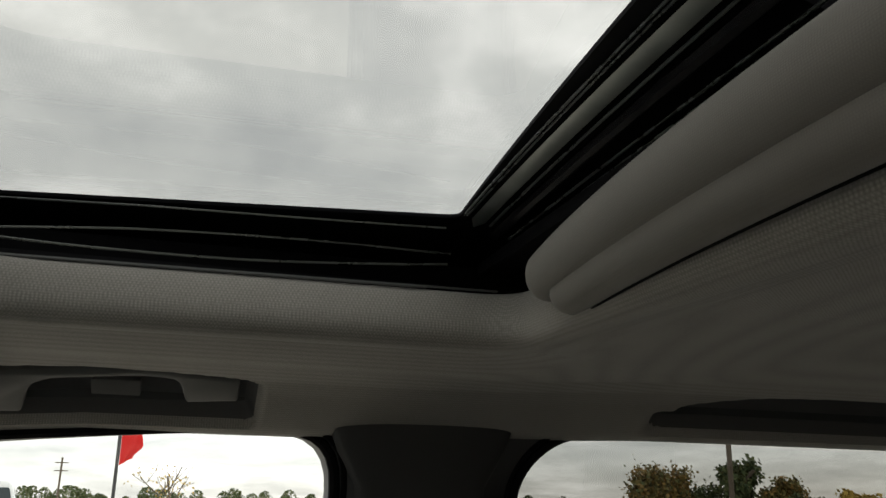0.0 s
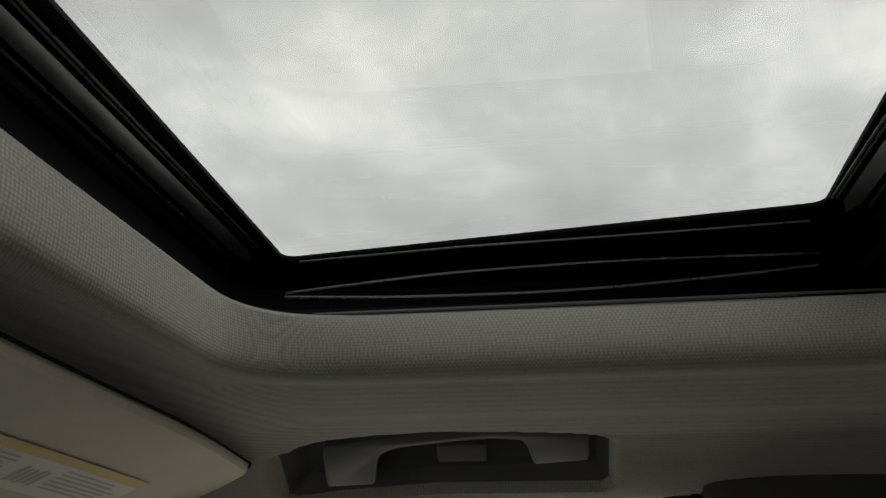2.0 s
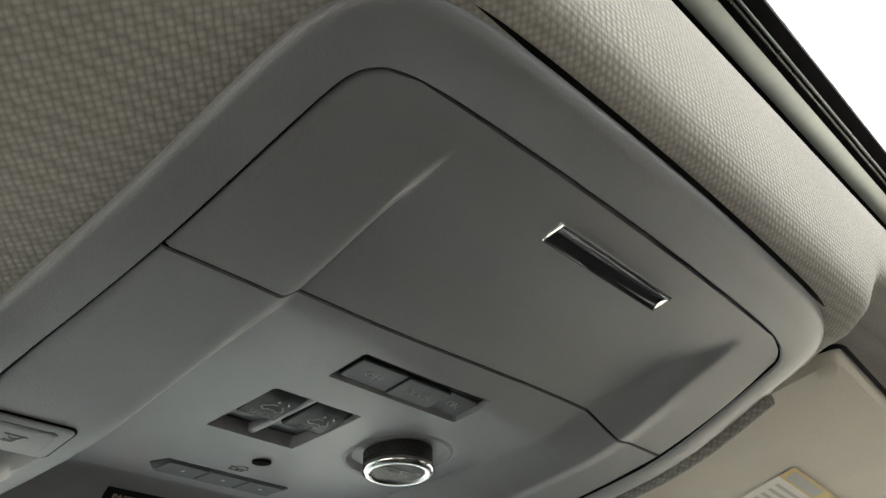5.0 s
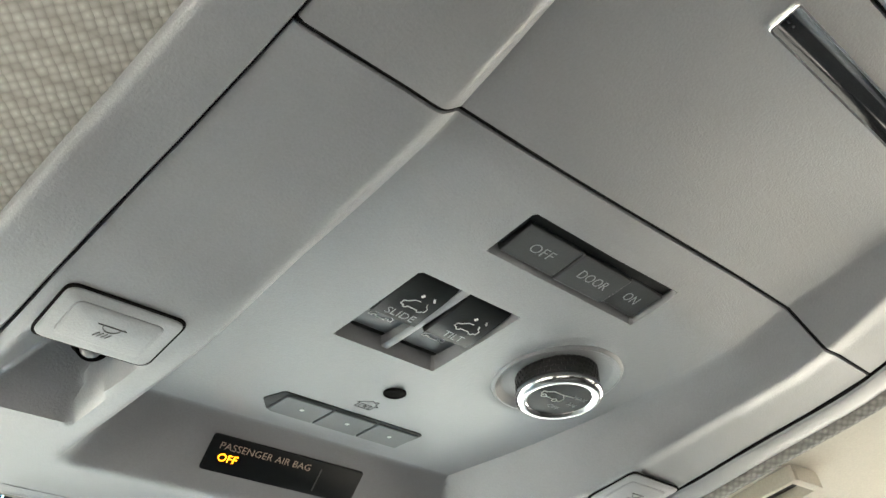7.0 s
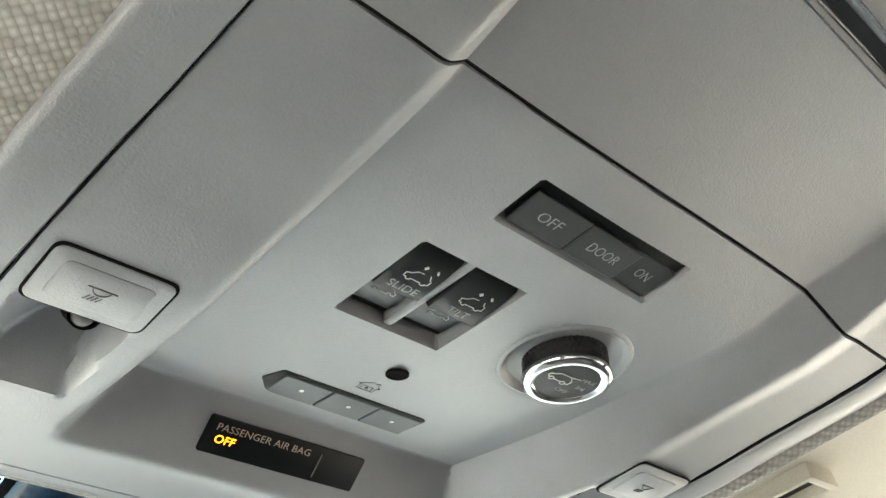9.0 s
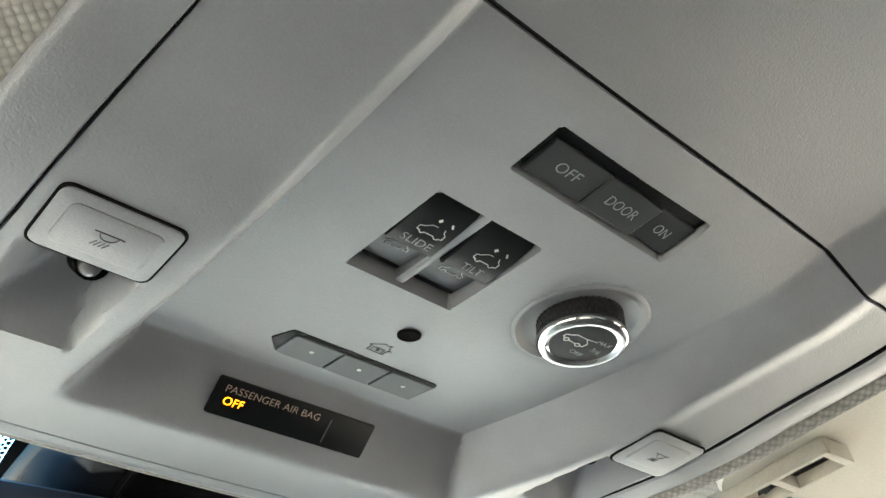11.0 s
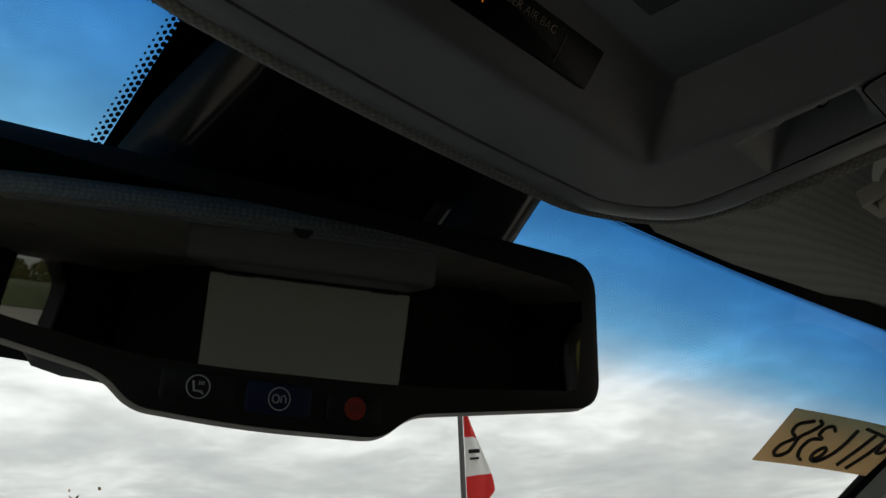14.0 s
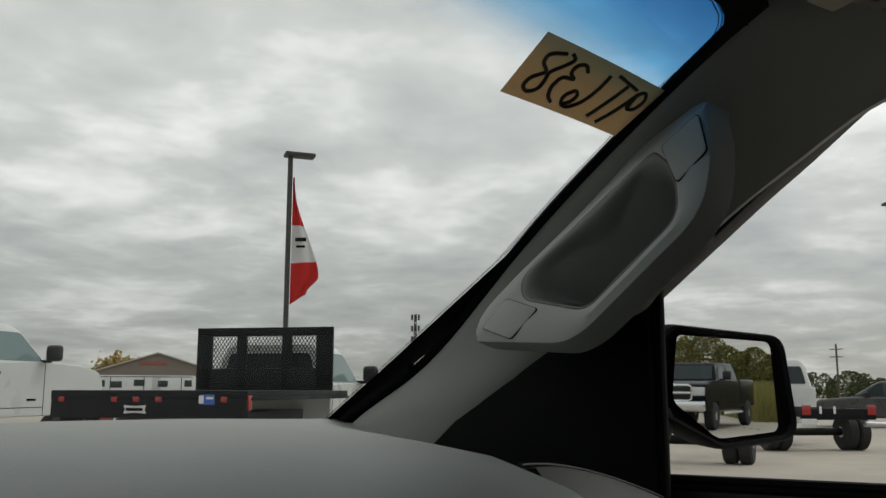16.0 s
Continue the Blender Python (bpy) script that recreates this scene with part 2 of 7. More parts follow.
def windshield_mat():
    """Clear laminated glass with a blue sun band that fades out below the top edge."""
    m, tr = glass_mat("windshield_glass", (0.85, 0.88, 0.87), 0.5)
    nt = m.node_tree
    co = nt.nodes.new("ShaderNodeTexCoord")
    sep = nt.nodes.new("ShaderNodeSeparateXYZ")
    link(nt, co, "Object", sep, 0)
    x2 = nt.nodes.new("ShaderNodeMath")
    x2.operation = "MULTIPLY"
    link(nt, sep, "X", x2, 0)
    link(nt, sep, "X", x2, 1)
    j = nt.nodes.new("ShaderNodeMath")
    j.operation = "MULTIPLY_ADD"
    j.inputs[1].default_value = 0.235
    link(nt, x2, 0, j, 0)
    link(nt, sep, "Y", j, 2)
    r = nt.nodes.new("ShaderNodeMapRange")
    link(nt, j, 0, r, 0)
    r.inputs[1].default_value, r.inputs[2].default_value = 0.865, 0.765
    ramp = nt.nodes.new("ShaderNodeValToRGB")
    els = ramp.color_ramp.elements
    els[0].position, els[0].color = 0.0, (0.85, 0.88, 0.87, 1)
    els[1].position, els[1].color = 1.0, (0.026, 0.155, 0.41, 1)
    for p, c in ((0.16, (0.75, 0.82, 0.86, 1)), (0.33, (0.34, 0.56, 0.75, 1)), (0.5, (0.14, 0.40, 0.68, 1)), (0.75, (0.058, 0.24, 0.53, 1))):
        els.new(p).color = c
    link(nt, r, 0, ramp, 0)
    link(nt, ramp, 0, tr, 0)
    return m


WINDSHIELD_GLASS = windshield_mat()


# ---- mesh helpers ----
def smooth(a, b, x):
    t = min(max((x - a) / (b - a), 0.0), 1.0)
    return t * t * (3 - 2 * t)


def curve1(points, x):
    """A smooth value between rows of (x, value)."""
    xs, ys = [p[0] for p in points], [p[1] for p in points]
    return float(np.interp(x, xs, ys))


def curve3(points, x):
    """As curve1, but rounded off at the rows."""
    n = len(points)
    i = 0
    while i < n - 2 and x > points[i + 1][0]:
        i += 1
    (x0, y0), (x1, y1) = points[i], points[i + 1]
    t = min(max((x - x0) / (x1 - x0), 0.0), 1.0)

    def slope(k):
        a, b = points[max(k - 1, 0)], points[min(k + 1, n - 1)]
        return (b[1] - a[1]) / (b[0] - a[0])

    h, t2, t3 = x1 - x0, t * t, t * t * t
    return (2 * t3 - 3 * t2 + 1) * y0 + (t3 - 2 * t2 + t) * h * slope(i) + (3 * t2 - 2 * t3) * y1 + (t3 - t2) * h * slope(i + 1)


def thing(name, label, category, group="", kind="", at=(0, 0, 0)):
    ob = tagged(new(name), label, category, group, kind)
    ob.location = at
    ob.empty_display_size = 0.05
    return ob


def from_data(name, verts, faces, material, parent=None, label="", flat=False):
    me = bpy.data.meshes.new(name)
    me.from_pydata([tuple(v) for v in verts], [], faces)
    me.validate()
    return finish(name, me, material, parent, label, flat)


def world_of(ob):
    return world_of(ob.parent) @ ob.matrix_parent_inverse @ ob.matrix_basis if ob.parent else ob.matrix_basis.copy()


def finish(name, me, material, parent, label="", flat=False):
    if material:
        me.materials.append(material)
    if not flat:
        me.shade_smooth()
        me.set_sharp_from_angle(angle=radians(38))
    me.update()
    ob = new(name, me)
    if parent is not None:
        ob.parent = parent
        ob.matrix_parent_inverse = world_of(parent).inverted()
    if label:
        ob["label"] = label
    return ob


def part(name, bm, material, parent, label="", flat=False, recalc=True):
    if recalc:
        bmesh.ops.recalc_face_normals(bm, faces=bm.faces)
    me = bpy.data.meshes.new(name)
    bm.to_mesh(me)
    bm.free()
    return finish(name, me, material, parent, label, flat)


def box(bm, m, size, bevel=0.0, seg=2):
    """A box of the given size about the pose m, with rounded edges."""
    r = bmesh.ops.create_cube(bm, size=1.0, matrix=m @ Matrix.Diagonal((*size, 1)))
    if bevel:
        edges = list({e for v in r["verts"] for e in v.link_edges})
        bmesh.ops.bevel(bm, geom=edges, offset=bevel, segments=seg, affect="EDGES", profile=0.6, clamp_overlap=True)
    return bm


def boxed(m, size, bevel=0.0, seg=2):
    return box(bmesh.new(), m, size, bevel, seg)


def rounded(points, r, seg=5):
    """A closed outline with its corners rounded; r is one radius or one for each corner."""
    out, n = [], len(points)
    for i, p in enumerate(points):
        p, a, b = Vector(p), Vector(points[i - 1]), Vector(points[(i + 1) % n])
        rr = r[i] if isinstance(r, (list, tuple)) else r
        da, db = (a - p), (b - p)
        d = min(rr, da.length * 0.49, db.length * 0.49)
        s, e = p + da.normalized() * d, p + db.normalized() * d
        for k in range(seg + 1):
            t = k / seg
            out.append((1 - t) ** 2 * s + 2 * t * (1 - t) * p + t * t * e)
    return out


def slab(bm, outline, m, thick, bevel=0.0, inset_front=True):
    """An outline in the x-y plane of m, extruded along +z by thick; the far face's rim is rounded by bevel."""
    n = len(outline)
    c = sum((Vector(p).to_2d() for p in outline), Vector((0, 0))) / n
    rings = [(0.0, 0.0), (thick - bevel, 0.0)]
    if bevel:
        rings += [(thick - bevel * 0.3, bevel * 0.3), (thick, bevel)]
    loops = []
    pts = [Vector(p).to_2d() for p in outline]
    inward = []
    area = sum(pts[i - 1].x * pts[i].y - pts[i].x * pts[i - 1].y for i in range(n))
    for i in range(n):
        t = (pts[(i + 1) % n] - pts[i - 1])
        t = t.normalized() if t.length > 1e-9 else Vector((1, 0))
        nrm = Vector((-t.y, t.x)) * (1 if area > 0 else -1)
        inward.append(nrm)
    for z, off in rings:
        loops.append([bm.verts.new(m @ Vector((*(p + q * off), z))) for p, q in zip(pts, inward)])
    for a, b in zip(loops, loops[1:]):
        for i in range(n):
            bm.faces.new((a[i - 1], a[i], b[i], b[i - 1]))
    bm.faces.new(loops[0][::-1])
    bm.faces.new(loops[-1])
    return bm


def slabbed(outline, m, thick, bevel=0.0):
    return slab(bmesh.new(), outline, m, thick, bevel)


def tube(bm, points, r, seg=8, closed=False, squash=1.0):
    """A round rod along a line of points."""
    pts = [Vector(p) for p in points]
    n, loops, up = len(pts), [], None
    for i, p in enumerate(pts):
        a = pts[i - 1] if (i or closed) else p
        b = pts[(i + 1) % n] if (i < n - 1 or closed) else p
        t = (b - a).normalized()
        if up is None:
            up = t.orthogonal().normalized()
        up = (up - t * up.dot(t)).normalized()
        side = t.cross(up)
        loops.append([bm.verts.new(p + r * (math.cos(2 * math.pi * k / seg) * up * squash + math.sin(2 * math.pi * k / seg) * side)) for k in range(seg)])
    for a, b in (zip(loops, loops[1:] + loops[:1]) if closed else zip(loops, loops[1:])):
        for k in range(seg):
            bm.faces.new((a[k - 1], a[k], b[k], b[k - 1]))
    if not closed:
        bm.faces.new(loops[0])
        bm.faces.new(loops[-1][::-1])
    return bm


def tubed(points, r, seg=8, closed=False, squash=1.0):
    return tube(bmesh.new(), points, r, seg, closed, squash)


def loft(bm, loops, closed=True, cap=False):
    rows = [[bm.verts.new(p) for p in loop] for loop in loops]
    n = len(rows[0])
    for a, b in zip(rows, rows[1:]):
        for i in range(0 if closed else 1, n):
            bm.faces.new((a[i - 1], a[i], b[i], b[i - 1]))
    if cap:
        bm.faces.new(rows[0][::-1])
        bm.faces.new(rows[-1])
    return bm


def turned(bm, profile, m, seg=32):
    """A body of revolution about m's z axis from rows of (radius, height)."""
    loops = [[m @ Vector((r * math.cos(2 * math.pi * k / seg), r * math.sin(2 * math.pi * k / seg), z)) for k in range(seg)] for r, z in profile]
    return loft(bm, loops, cap=True)


def turned_bm(profile, m, seg=32):
    return turned(bmesh.new(), profile, m, seg)


def frame_of(origin, u, v):
    """A pose with x along u and y along v (made square), at the origin."""
    u = Vector(u).normalized()
    n = u.cross(Vector(v)).normalized()
    v = n.cross(u)
    m = Matrix((u, v, n)).transposed().to_4x4()
    m.translation = origin
    return m


def words(name, text, m, size, material, parent, width=None, thick=0.00006, label=""):
    """Letters lying in m's x-y plane, centred, read from +z."""
    cu = bpy.data.curves.new(name, "FONT")
    cu.body, cu.size, cu.align_x, cu.align_y, cu.extrude = text, size, "CENTER", "CENTER", thick
    cu.offset = -0.014 * size
    cu.resolution_u = 3
    tmp = bpy.data.objects.new(name, cu)
    scene.collection.objects.link(tmp)
    bpy.context.view_layer.update()
    me = bpy.data.meshes.new_from_object(tmp.evaluated_get(bpy.context.evaluated_depsgraph_get()))
    bpy.data.objects.remove(tmp)
    bpy.data.curves.remove(cu)
    if width:
        xs = [v.co.x for v in me.vertices]
        k = width / (max(xs) - min(xs))
        me.transform(Matrix.Diagonal((k, 1, 1, 1)))
    me.transform(m)
    me.materials.clear()
    return finish(name, me, material, parent, label, flat=True)


# ---- the cabin: large structure ----
def con_outer(y):
    return curve3([(0.42, 1.642), (0.45, 1.6345), (0.50, 1.6145), (0.55, 1.5990), (0.585, 1.5885), (0.62, 1.5835), (0.66, 1.5800), (0.71, 1.5765)], y)


def roof_z(x, y):
    """Height of the headliner's underside. It swells down to meet the console's rim and drops back beside it."""
    ax = abs(x)
    z = 1.669 - 0.005 * (ax / 0.5) ** 2
    off = max(ax - 0.425, y - 0.46, 0.01 - y, 0.0)
    z += 0.011 * smooth(0.004, 0.030, off) * (1 - smooth(0.040, 0.150, off)) * (1 - smooth(0.40, 0.47, y)) * smooth(-0.02, 0.06, y)
    if y > 0.44:
        low = 0.30 * (y - 0.44) + 0.35 * max(y - 0.60, 0) ** 1.5
        z -= low + (0.12 * (y - 0.44) - low) * smooth(0.156, 0.190, ax)
        z -= (0.040 * x + 0.006) * smooth(0.61, 0.70, y) * smooth(0.156, 0.190, ax)
    rim = con_outer(min(max(y, 0.42), 0.71)) + 0.0034 - 0.040 * x
    edge = curve1([(0.385, 0.100), (0.405, 0.120), (0.43, 0.138), (0.47, 0.146), (0.52, 0.148), (0.60, 0.143), (0.66, 0.140)], y) if x > 0 else 0.185
    soft = 0.016 * (1 - smooth(0.430, 0.480, y))
    swell = (1 - smooth(edge - 0.008 - soft * 0.4, edge + 0.010 + soft, ax)) * smooth(0.385, 0.434, y)
    z += (min(rim, z) - z) * swell
    wide = 0.016 * smooth(0.560, 0.590, y) * (1 - smooth(0.645, 0.665, y))
    z += 0.040 * (1 - smooth(0.086 + wide, 0.098 + wide, ax)) * smooth(0.452, 0.470, y) * (1 - smooth(0.670, 0.682, y))
    if y < 0.05:
        z += 0.010 * (1 - smooth(-0.25, 0.05, y))
    return z


# the roof stands a little higher on the passenger's side; this turn is given to what hangs in it
LEAN = Matrix.Translation((0, 0.56, 1.60)) @ pose(0, 0, 0, 0, -2.3, 0) @ Matrix.Translation((0, -0.56, -1.60))


def lean_z(x, y):
    """How far the lean lifts a place; it fades out towards the windshield."""
    return 0.040 * x * (1 - smooth(0.50, 0.68, y))


# side profile from the flat of the roof down to the top of the door frame
SIDE = [(0.60, 0.0), (0.645, -0.006), (0.668, -0.016), (0.690, -0.032), (0.708, -0.044), (0.722, -0.050), (0.745, -0.050)]
SIDE_Y = [(-2.2, -0.03), (-0.9, 0.0), (0.35, 0.0), (0.44, -0.006), (0.52, -0.008), (0.60, -0.010), (0.70, -0.02)]
FRONT_EDGE = [(0.0, 0.694), (0.06, 0.692), (0.10, 0.687), (0.13, 0.674), (0.15, 0.662), (0.165, 0.680), (0.185, 0.728), (0.22, 0.739), (0.3, 0.732), (0.4, 0.716), (0.5, 0.698), (0.6, 0.682), (0.62, 0.668), (0.67, 0.638), (0.70, 0.607), (0.745, 0.57)]


def to_front(x, y):
    """Fits a lengthwise place to the curved front edge of the cloth."""
    return y if y < 0.5 else 0.5 + (y - 0.5) * (curve1(FRONT_EDGE, abs(x)) - 0.5) / 0.2


def pocket_depth(s, y, y0, y1):
    """How deep the grab handle's hollow is pressed in; s runs across the side profile."""
    a = smooth(y0 - 0.012, y0 + 0.006, y) * (1 - smooth(y1 - 0.006, y1 + 0.030, y))
    bow = math.sin(math.pi * min(max((y - y0) / (y1 - y0), 0), 1))
    arch = (0.34 - 0.15 * bow ** 0.7) if y0 > 0 else (0.52 - 0.27 * bow ** 0.6)
    return a * smooth(arch, arch + 0.07, s) * (1 - smooth(0.66, 0.78, s))


def side_point(s, y, d):
    x = 0.60 + (0.745 - 0.60) * s
    z = roof_z(0.60, y) + curve1(SIDE, x) + curve1(SIDE_Y, y) * smooth(0.0, 0.6, s)
    return x + d * 0.55, y, z + d * 0.75


def build_headliner():
    root = thing("headliner", "grey woven cloth headliner with a rounded sunroof opening", "ceiling", kind="structure", at=(0, 0, 1.66))
    bm = bmesh.new()
    hole = rounded([(-0.411, 0.048), (0.411, 0.048), (0.420, 0.424), (-0.420, 0.424)], [0.03, 0.03, 0.070, 0.070], 10)

    def spread(points, per):
        out = []
        for i, p in enumerate(points):
            q = points[(i + 1) % len(points)]
            k = max(1, int((q - p).length / per))
            out += [p.lerp(q, j / k) for j in range(k)]
        return out

    ring = spread([p for i, p in enumerate(hole) if (p - hole[i - 1]).length > 1e-5], 0.006)
    cx, cy = 0.0, 0.235

    def outer(p):
        """Where the ray from the opening's middle through p leaves the flat of the roof."""
        d = Vector((p.x - cx, p.y - cy))
        k = min((0.60 / abs(d.x)) if d.x else 9e9, ((0.700 - cy) / d.y) if d.y > 0 else ((cy + 0.80) / -d.y if d.y < 0 else 9e9))
        return Vector((cx + d.x * k, cy + d.y * k))

    loops = []
    for off, z in ((0.016, 1.7020), (0.004, 1.7020), (0.0, 1.6990), (-0.004, 1.6915), (-0.008, 1.6830), (-0.0095, 1.6755), (-0.008, 1.6700), (-0.004, 1.6660), (0.002, 1.6635), (0.010, 1.6625)):
        row = []
        for p in ring:
            d = (p - Vector((cx, cy))).normalized()
            edge = Vector((math.copysign(min(abs(d.x) * 1.4, 1), d.x), math.copysign(min(abs(d.y) * 1.4, 1), d.y)))
            front = smooth(0.36, 0.42, p.y)
            o = off * (1 - 0.75 * front * (1 if off < 0 else 0))
            q = p + edge * o
            zz = z
            if off < -0.001 or z < 1.69:
                zz = z + (min(roof_z(q.x, q.y), 1.6625) - 1.6625) * smooth(1.70, 1.664, z) * front
            row.append((q.x, q.y, zz))
        loops.append(row)
    base = [Vector(v).to_2d() for v in loops[-1]]
    for k in range(1, 101):
        t = (k / 100) ** 1.4
        row = []
        for p, r in zip(base, ring):
            q = p.lerp(outer(r), t)
            q.y = to_front(q.x, q.y)
            z = roof_z(q.x, q.y)
            blend = smooth(0.0, 0.05, (q - p).length)
            row.append((q.x, q.y, z * blend + (1 - blend) * min(z, 1.6625)))
        loops.append(row)
    loft(bm, loops)
    for sx in (1, -1):
        rows = []
        ys = sorted(set(np.round(np.arange(-0.80, 0.7001, 0.010), 4)) | set(np.round(np.arange(0.188, 0.220, 0.002), 4)) | set(np.round(np.arange(0.450, 0.504, 0.002), 4)) | set(np.round(np.arange(-0.68, -0.64, 0.002), 4)) | set(np.round(np.arange(-0.25, -0.19, 0.003), 4)))
        for y in ys:
            row = []
            for k in range(41):
                s = k / 40
                x = 0.60 + (0.745 - 0.60) * s
                yy = to_front(x, y)
                z = roof_z(0.60, yy) + curve1(SIDE, x) + curve1(SIDE_Y, yy) * smooth(0.0, 0.6, s)
                d = 0.030 * max(pocket_depth(s, y, 0.206, 0.466), pocket_depth(s, y, -0.66, -0.225))
                row.append((sx * (x + d * 0.55), yy, z + d * 0.75))
            rows.append(row)
        loft(bm, rows, closed=False)
    rows = [[(x, y, roof_z(min(abs(x), 0.60), y) + (curve1(SIDE, abs(x)) if abs(x) > 0.6 else 0)) for x in np.linspace(-0.745, 0.745, 60)] for y in np.linspace(-2.3, -0.80, 30)]
    loft(bm, rows, closed=False)
    part("cloth_lining", bm, FABRIC, root, recalc=False)
    # a darker skin over the lining wherever a hollow is pressed in
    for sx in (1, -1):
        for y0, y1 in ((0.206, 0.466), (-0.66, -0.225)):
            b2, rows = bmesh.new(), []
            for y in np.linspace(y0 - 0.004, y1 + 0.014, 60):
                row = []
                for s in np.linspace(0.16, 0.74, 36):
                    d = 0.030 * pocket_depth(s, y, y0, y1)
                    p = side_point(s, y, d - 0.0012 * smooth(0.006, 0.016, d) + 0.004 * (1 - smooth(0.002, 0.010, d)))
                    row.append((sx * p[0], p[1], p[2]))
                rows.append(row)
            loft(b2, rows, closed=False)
            part("handle_hollow", b2, POCKET, root, "darker skin over the grab handle hollow", recalc=False)
    return root


HEADLINER = build_headliner()
HEADLINER.matrix_basis = LEAN @ HEADLINER.matrix_basis


def build_roof_shell():
    root = thing("roof_panel", "dark painted steel roof skin around the sunroof", "roof", kind="structure", at=(0, 0, 1.79))
    bm = bmesh.new()
    inner = rounded([(-0.56, -0.02), (0.56, -0.02), (0.56, 0.47), (-0.56, 0.47)], 0.06, 6)
    outer = [Vector((math.copysign(0.76, p.x), 0.66 if p.y > 0.2 else -2.35)) for p in inner]
    lo = [[(p.x, p.y, z) for p in inner] for z in (1.705, 1.772)]
    lo.append([(p.x, p.y, 1.790) for p in inner])
    lo.append([(p.x * 0.6 + q.x * 0.4, p.y * 0.6 + q.y * 0.4, 1.785) for p, q in zip(inner, outer)])
    lo.append([(q.x, q.y, 1.70) for q in outer])
    loft(bm, lo)
    part("roof_skin", bm, PAINT_CAR, root)
    return root


build_roof_shell()


def shell_wall(name, pts, label, material=SHELL, thick=0.04):
    """A plain wall of the cabin from four corners, with thickness towards the outside."""
    a, b, c, d = (Vector(p) for p in pts)
    n = (b - a).cross(d - a).normalized() * thick
    bm = bmesh.new()
    v = [bm.verts.new(p) for p in (a, b, c, d, a + n, b + n, c + n, d + n)]
    for f in ((0, 1, 2, 3), (7, 6, 5, 4), (0, 4, 5, 1), (1, 5, 6, 2), (2, 6, 7, 3), (3, 7, 4, 0)):
        bm.faces.new([v[i] for i in f])
    root = thing(name, label, "wall", kind="structure", at=tuple((a + b) / 2))
    part("trim_panel", bm, material, root)
    return root


def window_wall(name, sx, outline, rect, label, glass, group):
    """A side of the cabin with a window opening through it, its rubber seal and its pane."""
    root = thing(name, label, "door", kind="structure", at=(sx * 0.74, (rect[0] + rect[1]) / 2, rect[2]))
    bm = bmesh.new()
    c = sum((Vector(p) for p in outline), Vector((0, 0))) / len(outline)

    def to_rect(p):
        d = Vector(p) - c
        k = min((((rect[1] - c.x) / d.x) if d.x > 0 else ((rect[0] - c.x) / d.x if d.x < 0 else 9e9)), (((rect[3] - c.y) / d.y) if d.y > 0 else ((rect[2] - c.y) / d.y if d.y < 0 else 9e9)))
        return c + d * k

    def x_at(z):
        return 0.735 + 0.16 * max(1.62 - z, 0)

    inner = [Vector((p.x, p.y + (lean_z(0.73, p.x) if p.y > 1.5 else lean_z(0.73, p.x) * max(p.y - 1.3, 0) / 0.2))) for p in outline]
    mid = [p + (p - c).normalized() * 0.014 for p in inner]
    out = []
    for p in inner:
        q, near = to_rect(p), p + (p - c).normalized() * 0.035
        out.append(near if (p.x > 0.55 and p.y > 1.28 and (q - p).length > 0.035) else q)
    loops = [[(sx * (x_at(p.y) - 0.030), p.x, p.y) for p in out], [(sx * (x_at(p.y) - 0.018), p.x, p.y) for p in mid], [(sx * (x_at(p.y) - 0.004), p.x, p.y) for p in inner], [(sx * (x_at(p.y) + 0.035), p.x, p.y) for p in inner], [(sx * (x_at(p.y) + 0.03), p.x, p.y) for p in out], [(sx * (x_at(p.y) - 0.030), p.x, p.y) for p in out]]
    loft(bm, loops)
    part("door_frame", bm, DOOR_TRIM, root)
    part("rubber_seal", tubed([(sx * (x_at(p.y) - 0.010), p.x, p.y) for p in [q + (q - c).normalized() * 0.004 for q in inner]], 0.006, 8, True), BLACK_MATT, root, "black rubber window seal")
    part("seal_lip", tubed([(sx * (x_at(p.y) - 0.016), p.x, p.y) for p in [q + (q - c).normalized() * 0.013 for q in inner]], 0.0035, 8, True), BLACK_MATT, root, "black rubber lip")
    g = bmesh.new()
    g.faces.new([g.verts.new((sx * (x_at(p.y) + 0.010), p.x, p.y)) for p in [q + (q - c).normalized() * 0.006 for q in inner]])
    part("pane", g, glass, root, "door window glass", flat=True)
    return root


FRONT_WINDOW = rounded([(0.122, 1.262), (0.122, 1.618), (0.250, 1.616), (0.420, 1.602), (0.590, 1.583), (0.672, 1.533), (0.825, 1.412), (0.825, 1.258)], [0.02, 0.055, 0.05, 0.08, 0.06, 0.05, 0.01, 0.01], 6)
REAR_WINDOW = rounded([(-0.066, 1.275), (-0.068, 1.580), (-0.120, 1.624), (-0.52, 1.626), (-0.90, 1.615), (-0.90, 1.285)], [0.02, 0.05, 0.05, 0.05, 0.05, 0.05], 6)
REAR_QUARTER = rounded([(-1.12, 1.30), (-1.12, 1.58), (-1.45, 1.57), (-1.62, 1.50), (-1.58, 1.32)], 0.05, 6)
